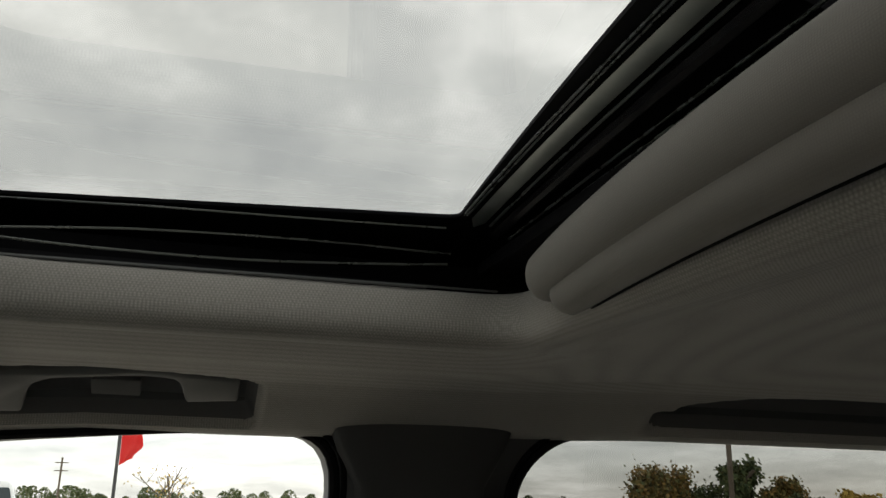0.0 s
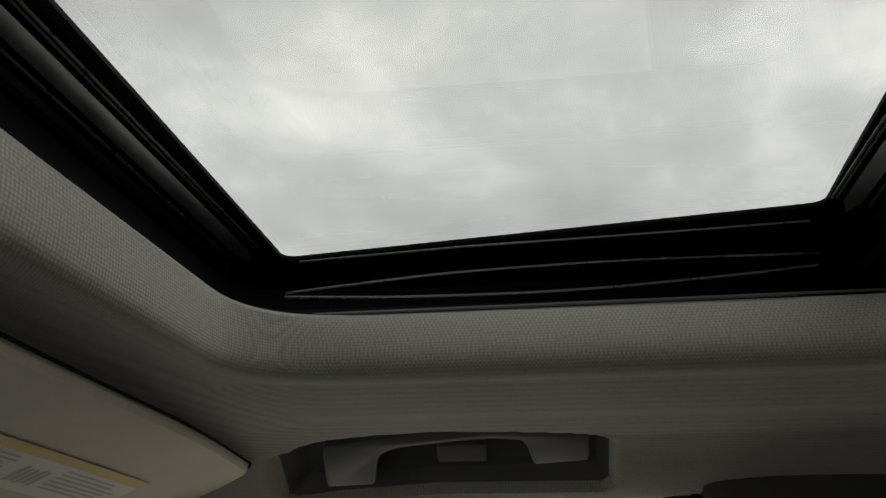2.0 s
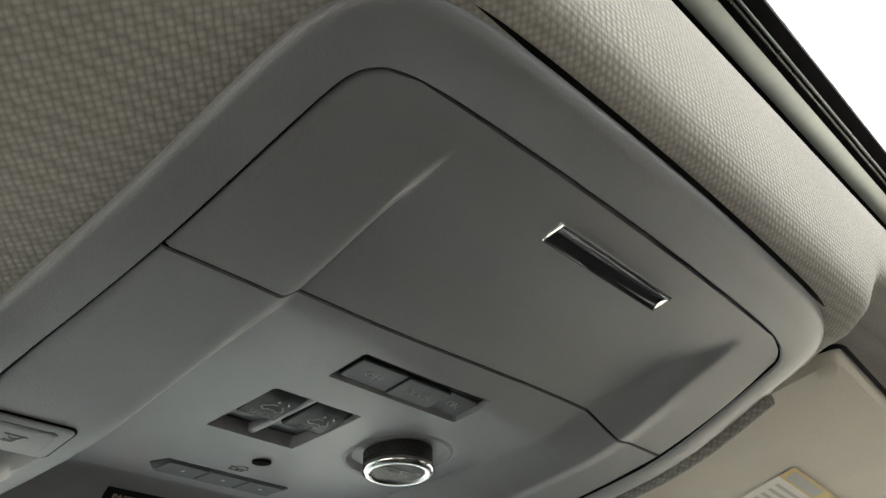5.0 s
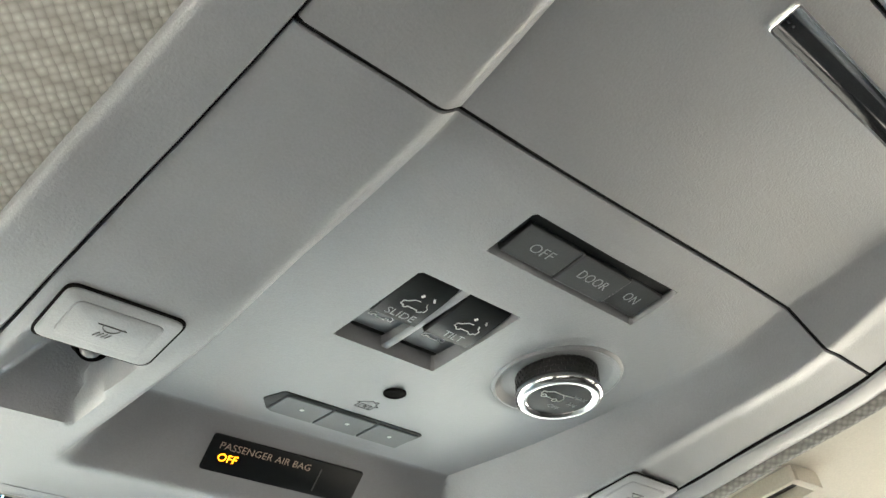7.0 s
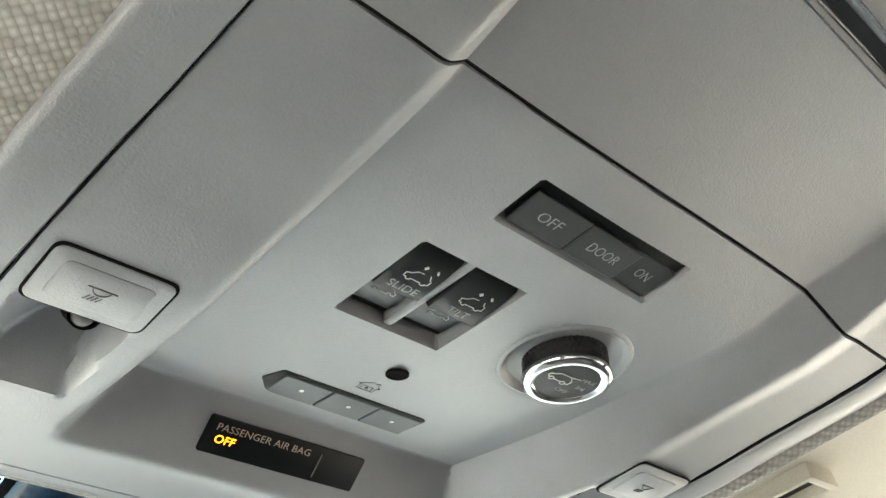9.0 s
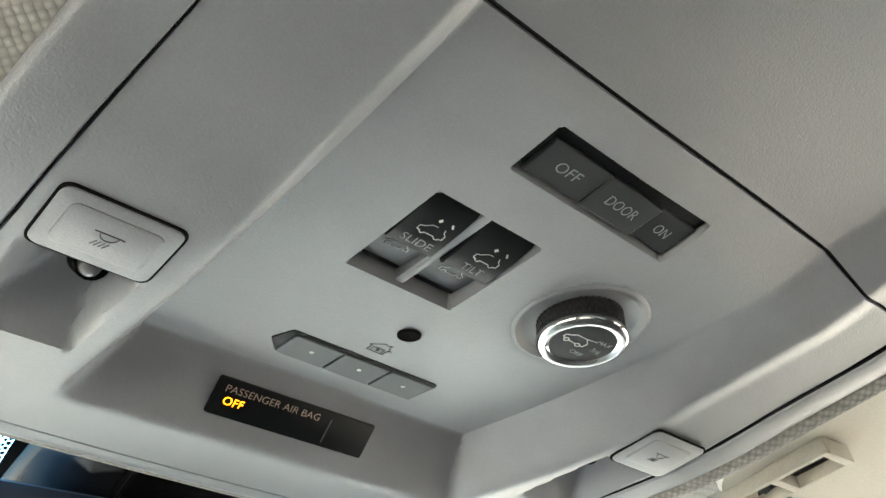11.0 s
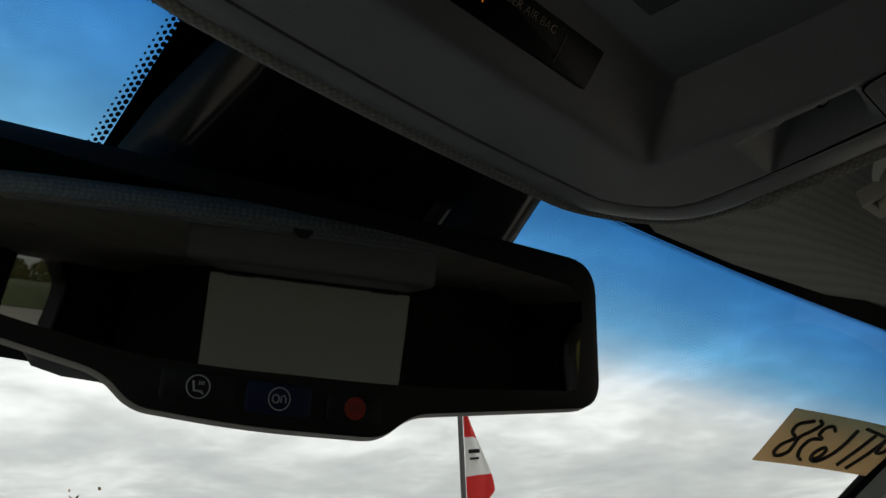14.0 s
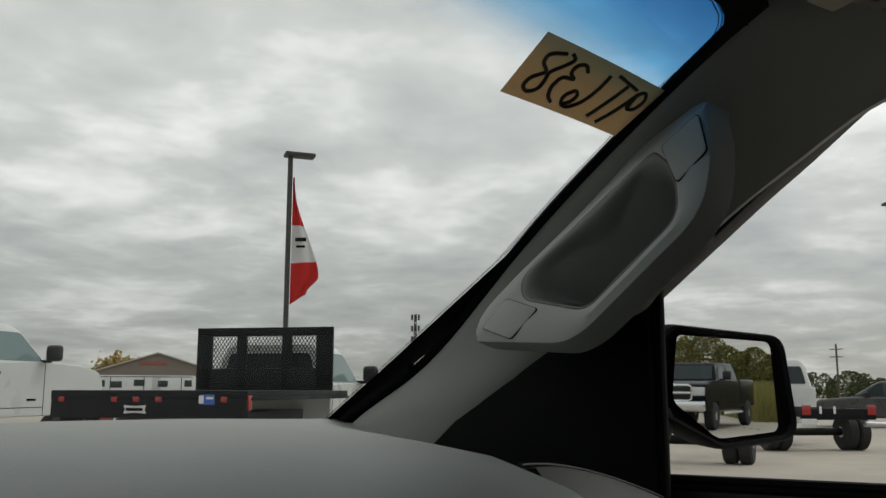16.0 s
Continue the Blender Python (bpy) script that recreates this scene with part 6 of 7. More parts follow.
def build_door_mirror():
    root = thing("door_mirror", "gloss black door mirror on the passenger door", "door mirror", at=(0.86, 0.80, 1.27))
    m = frame_of((0.916, 0.790, 1.345), Vector((0.835, -0.55, -0.03)), Vector((0, 0, 1)))
    if (m.to_3x3() @ Vector((0, 0, 1))).y > 0:
        m = m @ pose(0, 0, 0, 0, 180, 0)
    o = rounded([(-0.066, 0.061), (0.0990, 0.0570), (0.1175, -0.045), (0.104, -0.058), (0.008, -0.069), (-0.078, -0.034), (-0.092, 0.03)], [0.012, 0.018, 0.014, 0.012, 0.012, 0.012, 0.012], 6)
    g = rounded([(-0.050, 0.0495), (0.0805, 0.0490), (0.090, -0.048), (0.003, -0.0570), (-0.057, -0.019)], [0.007, 0.010, 0.010, 0.010, 0.010], 6)
    bm = bmesh.new()
    c = Vector((0.005, 0.0))

    def ring(k, z):
        return [m @ Vector((c.x + (p.x - c.x) * k, c.y + (p.y - c.y) * k, z)) for p in o]

    loft(bm, [ring(0.45, -0.085), ring(0.80, -0.070), ring(0.96, -0.040), ring(1.0, -0.010), ring(0.99, 0.002), ring(0.96, 0.006), ring(0.90, 0.004), ring(0.89, -0.006)], cap=True)
    part("mirror_housing", bm, BLACK_MATT, root, "black housing")
    aim = m @ pose(0, 0, -0.001, MIRROR_TILT[0], MIRROR_TILT[1], 0)
    part("mirror_glass", slabbed(g, aim, 0.0015), DOOR_MIRROR, root, "silvered mirror glass", flat=True)
    w = words("etched_line", "- - - - - -", aim @ pose(0.035, -0.044, 0.0017, 0, 0, -4), 0.006, GREY_INK, root, width=0.055)
    w.name = "etched_bar"
    part("mirror_foot", tubed([m @ Vector((-0.06, -0.035, -0.03)), Vector((0.83, 0.85, 1.275)), Vector((0.79, 0.86, 1.265))], 0.026, 14), BLACK, root, "black mirror foot")


MIRROR_TILT = (0.3, 0.0)
build_door_mirror()


# ---- outside: the lot, vehicles and distance ----
CONCRETE = mat("concrete", (0.365, 0.33, 0.28), 0.9, grain=0.10, grain_size=30, stain=0.14, stain_size=0.5, bump=0.3)
GRASS = mat("rough_grass", (0.10, 0.115, 0.045), 0.95, grain=0.3, grain_size=5, stain=0.3, stain_size=0.2)
WHITE_PAINT = mat("white_paint", (0.60, 0.615, 0.605), 0.3, coat=0.5, stain=0.03, stain_size=2)
NAVY_PAINT = mat("navy_paint", (0.005, 0.007, 0.014), 0.15, coat=0.0, spec=0.08, stain=0.05)
GREY_PAINT = mat("graphite_paint", (0.035, 0.036, 0.038), 0.3, coat=0.5, stain=0.05)
BED_BLACK = mat("black_steel", (0.009, 0.010, 0.012), 0.45, stain=0.15, stain_size=3, grain=0.1, grain_size=60, spec=0.12)
TYRE = mat("tyre_rubber", (0.018, 0.018, 0.019), 0.85, grain=0.2, grain_size=60, bump=0.4)
RIM = mat("steel_rim", (0.55, 0.56, 0.57), 0.3, metal=0.9)
RED_LAMP = mat("red_lens", (0.30, 0.012, 0.012), 0.25, coat=0.6)
CLEAR_LAMP = mat("clear_lens", (0.6, 0.62, 0.63), 0.15, coat=0.8)
CAR_GLASS = mat("vehicle_glass", (0.022, 0.034, 0.036), 0.08, spec=0.35)
PALE_GLASS = mat("pale_vehicle_glass", (0.17, 0.235, 0.235), 0.08, spec=0.4)
GALV = mat("bright_steel", (0.45, 0.46, 0.47), 0.4, metal=0.8, stain=0.1)
TAN_WALL = mat("tan_cladding", (0.20, 0.172, 0.142), 0.8, stain=0.08, stain_size=0.3, grain=0.05, grain_size=4)
TAN_ROOF = mat("roof_sheet", (0.42, 0.40, 0.36), 0.6, stain=0.1, stain_size=0.3)
SIGN_RED = mat("sign_red", (0.30, 0.07, 0.05), 0.6)
BARK = mat("bark", (0.09, 0.07, 0.05), 0.95, grain=0.3, grain_size=20, bump=0.5)
POLE = mat("dark_pole", (0.035, 0.034, 0.033), 0.5, stain=0.1)
FLAG_RED = mat("flag_red", (0.58, 0.025, 0.022), 0.8, grain=0.05, grain_size=60)
FLAG_WHITE = mat("flag_white", (0.68, 0.68, 0.68), 0.8, grain=0.05, grain_size=60)
FLAG_GREY = mat("pale_print", (0.34, 0.34, 0.33), 0.8, grain=0.1, grain_size=60)
SIGN_BLUE = mat("sign_blue", (0.04, 0.12, 0.42), 0.5)


def leaf_mat(name, tones):
    m = mat(name, tones[0], 0.8)
    nt = m.node_tree
    b = nt.nodes["Principled BSDF"]
    geo = nt.nodes.new("ShaderNodeNewGeometry")
    ramp = nt.nodes.new("ShaderNodeValToRGB")
    els = ramp.color_ramp.elements
    els[0].color, els[1].color = (*tones[0], 1), (*tones[-1], 1)
    for i, t in enumerate(tones[1:-1]):
        els.new((i + 1) / (len(tones) - 1)).color = (*t, 1)
    link(nt, geo, "Random Per Island", ramp, 0)
    link(nt, ramp, 0, b, "Base Color")
    return m


LEAF_GREEN = leaf_mat("green_leaves", [(0.035, 0.055, 0.018), (0.06, 0.085, 0.025), (0.10, 0.10, 0.03)])
LEAF_TURNING = leaf_mat("turning_leaves", [(0.05, 0.07, 0.02), (0.13, 0.10, 0.02), (0.22, 0.12, 0.025), (0.09, 0.09, 0.025)])
LEAF_GROVE = leaf_mat("grove_leaves", [(0.07, 0.105, 0.03), (0.15, 0.17, 0.04), (0.30, 0.20, 0.05), (0.10, 0.14, 0.04)])
LEAF_GRASS = leaf_mat("tall_grass_blades", [(0.17, 0.20, 0.045), (0.32, 0.26, 0.08), (0.13, 0.17, 0.04), (0.36, 0.24, 0.09)])
LEAF_YELLOW = leaf_mat("yellow_leaves", [(0.30, 0.20, 0.03), (0.36, 0.25, 0.05), (0.20, 0.15, 0.03)])


def build_ground():
    bm = bmesh.new()
    bmesh.ops.create_grid(bm, x_segments=8, y_segments=8, size=1500)
    g = part("ground", bm, CONCRETE, None, flat=True)
    tagged(g, "pale concrete car lot running to the horizon", "ground", kind="structure")
    bm = bmesh.new()
    loft(bm, [[(x, y, z + 0.25 * z * math.sin(x * 0.3) ** 2) for x in np.linspace(-300, 700, 200)] for y, z in ((-900, 0.9), (-120, 0.9), (-52, 0.85), (-43, 0.8), (-41, 0.02))], closed=False)
    g = part("grass_field", bm, GRASS, None, recalc=False)
    tagged(g, "rough autumn grass beyond the lot", "grass", kind="stuff")


build_ground()


def prism(outline, hw, bev, m):
    """A side view outline (x, z) made as wide as 2 hw, its long edges rounded."""
    n = len(outline)
    pts = [Vector(p) for p in outline]
    area = sum(pts[i - 1].x * pts[i].y - pts[i].x * pts[i - 1].y for i in range(n))
    inw = []
    for i in range(n):
        t = (pts[(i + 1) % n] - pts[i - 1]).normalized()
        inw.append(Vector((-t.y, t.x)) * (1 if area > 0 else -1))
    loops = [[m @ Vector((p.x + q.x * o, y, p.y + q.y * o)) for p, q in zip(pts, inw)] for y, o in ((-hw, bev), (-hw + bev * 0.3, bev * 0.3), (-hw + bev, 0), (hw - bev, 0), (hw - bev * 0.3, bev * 0.3), (hw, bev))]
    return loft(bmesh.new(), loops, cap=True)


def quad_panel(corners, m, thick=0.012, r=0.05):
    """A rounded flat panel from four corners, standing a little proud."""
    a, b, c, d = (Vector(p) for p in corners)
    u, v = (b - a), (d - a)
    fm = m @ frame_of(a, u, v)
    inv = frame_of(a, u, v).inverted()
    o = [(inv @ p).to_2d() for p in (a, b, c, d)]
    return slabbed(rounded(o, r, 4), fm @ pose(0, 0, -thick / 2), thick)


def wheel(parent, m, x, y, r=0.40, w=0.26, label="black tyre on a bright rim"):
    t = part("wheel", turned_bm([(r * 0.62, -w / 2), (r * 0.9, -w / 2), (r, -w * 0.36), (r, w * 0.36), (r * 0.9, w / 2), (r * 0.62, w / 2)], m @ pose(x, y, r, 90, 0, 0), 28), TYRE, parent, label)
    part("rim", turned_bm([(0.04, -w * 0.51), (r * 0.30, -w * 0.50), (r * 0.42, -w * 0.30), (r * 0.60, -w * 0.46), (r * 0.63, -w * 0.40), (r * 0.63, w * 0.40), (r * 0.60, w * 0.46), (r * 0.42, w * 0.30), (r * 0.30, w * 0.50), (0.04, w * 0.51)], m @ pose(x, y, r, 90, 0, 0), 24), RIM, t, "bright steel rim")
    return t


def pickup_front(root, m, paint, cab=1.5, crew=False, z0=0.55, roof=2.0, rise=0.0, behind=0.12, glass=None):
    """Cab and nose of a large pickup; x runs forward from the back of the cab."""
    L = cab
    glass = glass or CAR_GLASS
    n = L + 1.65
    low = rounded([(0, z0), (L + 0.25, z0), (L + 0.35, z0 + 0.30), (L + 0.95, z0 + 0.30), (L + 1.08, z0 + 0.02), (n, z0 + 0.05), (n + 0.06, z0 + 0.45), (n - 0.02, 1.30), (n - 0.45, 1.42), (L + 0.05, 1.47), (0, 1.43)], [0.04, 0.05, 0.18, 0.18, 0.05, 0.06, 0.12, 0.14, 0.3, 0.1, 0.03], 5)
    body = part("cab_body", prism(low, 0.99, 0.022, m), paint, root, "painted cab and nose", flat=True)
    hw, tw = 0.93, 0.76
    belt, top = 1.42, roof
    gx = [(0.0, 0.04), (L + 0.22, L - 0.42)]
    bm = bmesh.new()
    loops = []
    for t, rr in ((0, 0.10), (0.5, 0.12), (0.86, 0.16), (0.96, 0.18), (1.0, 0.22)):
        z = belt + (top - belt) * t
        k = t if t < 0.9 else 0.9 + (t - 0.9) * 2.2
        xa, xb = gx[0][0] + (gx[0][1] - gx[0][0]) * k, gx[1][0] + (gx[1][1] - gx[1][0]) * k
        w = hw + (tw - hw) * k
        loops.append([m @ Vector((p.x, p.y, z)) for p in rounded([(xa, -w), (xb, -w), (xb, w), (xa, w)], rr, 4)])
    loft(bm, loops, cap=True)
    part("cab_roof", bm, paint, root, "painted roof and pillars")

    def side(x0, x1, s, t0=0.08, t1=0.80):
        out = []
        for t in (t0, t1):
            k = t
            a = max(x0, gx[0][0] + (gx[0][1] - gx[0][0]) * k + 0.10)
            b = min(x1, gx[1][0] + (gx[1][1] - gx[1][0]) * k - 0.12)
            w = hw + (tw - hw) * k + 0.004
            out.append(((a, s * w, belt + (top - belt) * t), (b, s * w, belt + (top - belt) * t)))
        return [out[0][0], out[0][1], out[1][1], out[1][0]]

    spans = [(0.10, L * 0.47), (L * 0.53, 9)] if crew else [(behind, 9)]
    for s in (1, -1):
        for x0, x1 in spans:
            part("side_window", quad_panel(side(x0, x1, s), m, 0.014, 0.07), glass, root, "tinted side window")
        part("mirror_arm", boxed(m @ pose(L - 0.02, s * 1.03, 1.47), (0.06, 0.18, 0.05), 0.015), BLACK, root, "black mirror arm")
        part("tow_mirror", boxed(m @ pose(L - 0.02, s * 1.17, 1.60), (0.17, 0.24, 0.26), 0.07, 4), BLACK, root, "black towing mirror")
        part("door_handle", boxed(m @ pose(0.22, s * 0.998, 1.27), (0.16, 0.03, 0.04), 0.012), BLACK, root, "black door handle")
        for xd in ([0.06, L * 0.5, L + 0.02] if crew else [0.06, L + 0.02]):
            part("door_gap", boxed(m @ pose(xd, s * 0.9905, 1.02), (0.012, 0.006, 0.84)), GROOVE, root, "thin door gap")
        part("sill_gap", boxed(m @ pose(L / 2, s * 0.9905, z0 + 0.14), (L, 0.006, 0.010)), GROOVE, root, "thin sill gap")
        part("badge_bar", boxed(m @ pose(L - 0.28, s * 0.992, 0.86), (0.22, 0.008, 0.035), 0.003), GROOVE, root, "dark badge bar")
        part("head_lamp", boxed(m @ pose(n + 0.00, s * 0.78, 1.12), (0.14, 0.36, 0.24), 0.04, 3), CLEAR_LAMP, root, "clear head lamp")
        wheel(root, m @ pose(0, 0, -rise), L + 0.66, s * 0.86, 0.41 + rise * 0.25, 0.27)
    ws = []
    for t, inn in ((0.10, 0.14), (0.84, 0.12)):
        x = gx[1][0] + (gx[1][1] - gx[1][0]) * t + 0.006
        w = hw + (tw - hw) * t - inn
        ws.append([(x, w, belt + (top - belt) * t), (x, -w, belt + (top - belt) * t)])
    part("windscreen", quad_panel([ws[0][1], ws[0][0], ws[1][0], ws[1][1]], m, 0.014, 0.10), CAR_GLASS, root, "dark windscreen")
    rw = [(gx[0][0] - 0.004 + 0.04 * t, s * (hw + (tw - hw) * t - 0.16), belt + (top - belt) * t) for t, s in ((0.14, 1), (0.14, -1), (0.78, -1), (0.78, 1))]
    part("rear_window", quad_panel(rw, m, 0.014, 0.06), CAR_GLASS, root, "tinted rear window")
    part("grille", boxed(m @ pose(n + 0.03, 0, 1.08), (0.10, 1.16, 0.40), 0.05, 3), BLACK_GLOSS, root, "black grille")
    part("grille_surround", tubed([m @ Vector((n + 0.08, y, z)) for y, z in ((-0.58, 0.90), (-0.60, 1.24), (-0.5, 1.30), (0.5, 1.30), (0.60, 1.24), (0.58, 0.90), (0.5, 0.86), (-0.5, 0.86))], 0.035, 8, True), CHROME, root, "chrome grille surround")
    part("grille_bar", boxed(m @ pose(n + 0.085, 0, 1.08), (0.04, 1.12, 0.07), 0.02), CHROME, root, "chrome grille bar")
    part("front_bumper", boxed(m @ pose(n + 0.10, 0, 0.70), (0.22, 1.96, 0.30), 0.08, 3), CHROME if paint is NAVY_PAINT else GALV, root, "bright front bumper")
    return n


def build_flatbed():
    m = pose(6.75, 8.45, 0, 0, 0, 19)
    root = thing("flatbed_truck", "white truck with a black steel flatbed and headache rack", "truck", at=tuple(m.translation))
    part("deck", boxed(m @ pose(1.70, 0, 1.285), (3.44, 2.40, 0.10), 0.015), BED_BLACK, root, "black steel deck")
    part("rear_apron", boxed(m @ pose(0.02, 0, 1.18), (0.06, 2.40, 0.30), 0.01), BED_BLACK, root, "black rear apron")
    for y in (1.06, 0.40, 0.13, -0.14, -0.92):
        part("tail_lamp", boxed(m @ pose(-0.015, y, 1.235), (0.02, 0.075, 0.060), 0.008), RED_LAMP, root, "small red lamp")
    part("side_lamp", boxed(m @ pose(0.02, -1.205, 1.20), (0.08, 0.02, 0.16), 0.008), RED_LAMP, root, "upright red lamp")
    plate = part("blue_plate", boxed(m @ pose(-0.015, -0.73, 1.235), (0.012, 0.16, 0.11), 0.004), SIGN_BLUE, root, "small blue and white plate")
    part("plate_bar", boxed(m @ pose(-0.023, -0.655, 1.235), (0.006, 0.055, 0.085)), FLAG_WHITE, plate, "white bar")
    part("plate_bar", boxed(m @ pose(-0.023, -0.755, 1.250), (0.006, 0.08, 0.025)), FLAG_WHITE, plate, "white bar")
    badge = part("maker_badge", slabbed(rounded([(-0.20, -0.075), (-0.17, 0.0), (-0.20, 0.075), (0.0, 0.055), (0.20, 0.075), (0.17, 0.0), (0.20, -0.075), (0.0, -0.055)], 0.01, 3), m @ frame_of((-0.012, 0.14, 1.125), (0, -1, 0), (0, 0, 1)) @ Matrix.Diagonal((0.68, 0.62, 1, 1)), 0.012), FLAG_WHITE, root, "pale waisted badge")
    part("badge_bar", boxed(m @ pose(-0.028, 0.14, 1.125), (0.006, 0.20, 0.034)), GROOVE, badge, "dark bar")
    for y in (0.82, -0.82):
        flap = part("mud_flap", boxed(m @ pose(0.10, y, 0.72), (0.03, 0.64, 0.62), 0.01), BLACK_MATT, root, "black mud flap with white letters")
        fm = m @ frame_of((0.083, y, 0.80), (0, -1, 0), (0, 0, 1))
        for i, ch in enumerate("BRAKE"):
            a = 52 - 26 * i
            words("letters", ch, fm @ pose(-0.165 * math.sin(math.radians(a)), 0.02 + 0.165 * math.cos(math.radians(a)), 0.0, 0, 0, a), 0.09, FLAG_GREY, flap, thick=0.002)
        words("letters", "&", fm @ pose(0, 0.02, 0.0), 0.14, FLAG_GREY, flap, thick=0.002)
        part("letter_ring", tubed([fm @ Vector((0.095 * math.cos(t), 0.02 + 0.095 * math.sin(t), 0.001)) for t in np.linspace(0, 2 * math.pi, 28, endpoint=False)], 0.010, 6, True), FLAG_GREY, flap, "pale printed ring")
        part("low_lamp", boxed(m @ pose(0.03, y * 0.62, 0.99), (0.05, 0.15, 0.17), 0.02), RED_LAMP, root, "red tail lamp")
        for k in (0.0, 0.30):
            wheel(root, m, 1.35, math.copysign(abs(y) - 0.05 + k - 0.1, y), 0.41, 0.26)
    part("frame_beam", boxed(m @ pose(2.7, 0, 0.95), (4.2, 0.9, 0.22), 0.02), BED_BLACK, root, "black chassis beam")
    part("hitch_beam", boxed(m @ pose(0.30, 0, 0.80), (0.16, 1.06, 0.44), 0.02), BED_BLACK, root, "black hitch beam under the deck")
    part("side_rail", boxed(m @ pose(1.72, -1.215, 1.24), (3.36, 0.03, 0.03), 0.008), BED_BLACK, root, "black side rail")
    # headache rack with three mesh windows
    x = 3.40
    z0, z1, hw = 1.335, 2.26, 1.08
    m = m @ pose(0, 0.11, 0)
    rack = part("headache_rack", boxed(m @ pose(x, 0, z0 + 0.16), (0.06, 2 * hw, 0.32), 0.01), BED_BLACK, root, "black steel rack with mesh windows")
    part("rack_top", boxed(m @ pose(x, 0, z1 - 0.06), (0.06, 2 * hw, 0.13), 0.01), BED_BLACK, rack)
    for y, w in ((hw - 0.12, 0.24), (0.36, 0.15), (-0.36, 0.15), (-hw + 0.13, 0.26)):
        part("rack_post", boxed(m @ pose(x, y, (z0 + z1) / 2), (0.06, w, z1 - z0 - 0.02), 0.01), BED_BLACK, rack)
    mesh = bmesh.new()
    for i in range(-15, 16):
        for side in (1, -1):
            pts = [m @ Vector((x, i * 0.056 + side * (0.024 if (k // 2) % 2 else 0.004), z0 + 0.30 + (k // 2) * 0.042 + (0.012 if k % 2 else 0))) for k in range(26)]
            tube(mesh, pts, 0.0065, 4)
    part("rack_mesh", mesh, BED_BLACK, rack, "black expanded steel mesh", flat=True)["kind"] = "stuff"
    pickup_front(root, m @ pose(3.60, 0, 0), WHITE_PAINT, 1.45, roof=2.02, glass=PALE_GLASS)
    return root


build_flatbed()


def build_service_truck():
    ground = pose(7.346, 13.949, 0, 0, 0, 20.0)
    m = ground @ pose(0, 0, 0.32)
    root = thing("service_truck", "white work truck with a slatted headache rack and bed", "truck", at=tuple(ground.translation))
    pickup_front(root, m, WHITE_PAINT, 1.35, z0=0.60, roof=2.03, rise=0.32, behind=0.34, glass=PALE_GLASS)
    part("bed_deck", boxed(m @ pose(-1.55, 0, 1.06), (2.75, 2.30, 0.14), 0.03), WHITE_PAINT, root, "white bed deck")
    part("bed_edge", boxed(m @ pose(-1.55, -1.165, 1.12), (2.75, 0.05, 0.10), 0.02), GALV, root, "bright bed edge")
    part("tool_box", boxed(m @ pose(-0.42, -0.98, 1.26), (0.60, 0.36, 0.30), 0.03), WHITE_PAINT, root, "white side box")
    part("side_lamp", boxed(m @ pose(-0.20, -1.165, 1.24), (0.06, 0.02, 0.16), 0.008), RED_LAMP, root, "red side lamp")
    rk = part("headache_rack", boxed(m @ pose(-0.14, 0, 1.25), (0.07, 2.06, 0.48), 0.02), WHITE_PAINT, root, "white slatted rack")
    for s in (1, -1):
        part("rack_post", tubed([m @ Vector((-0.14, s * 0.92, 1.45)), m @ Vector((-0.14, s * 0.76, 2.06))], 0.05, 8), WHITE_PAINT, rk)
        for q, mt in ((0.42, CLEAR_LAMP), (0.62, RED_LAMP)):
            part("lamp_rim", slabbed(rounded([(-0.108, -0.062), (0.108, -0.062), (0.108, 0.062), (-0.108, 0.062)], 0.055, 5), m @ frame_of((-0.187, s * q, 2.01), (0, -1, 0), (0, 0, 1)), 0.02), GROOVE, rk, "dark lamp rim")
            part("rack_lamp", slabbed(rounded([(-0.09, -0.045), (0.09, -0.045), (0.09, 0.045), (-0.09, 0.045)], 0.04, 5), m @ frame_of((-0.19, s * q, 2.01), (0, -1, 0), (0, 0, 1)), 0.03), mt, rk, "oval rack lamp")
    part("rack_top", boxed(m @ pose(-0.14, 0, 2.06), (0.09, 1.60, 0.22), 0.03), WHITE_PAINT, rk)
    for z in (1.54, 1.67, 1.80):
        part("rack_slat", boxed(m @ pose(-0.14, 0, z), (0.05, 1.72, 0.035), 0.01), WHITE_PAINT, rk)
    for s in (1, -1):
        wheel(root, ground, -1.5, s * 0.90, 0.49, 0.30)
        part("rear_flap", boxed(m @ pose(-0.55, s * 0.9, 0.72), (0.04, 0.5, 0.55), 0.01), BLACK_MATT, root, "black mud flap")
    part("frame_beam", boxed(m @ pose(-0.8, 0, 0.82), (3.6, 0.9, 0.22), 0.02), BED_BLACK, root, "black chassis beam")


build_service_truck()


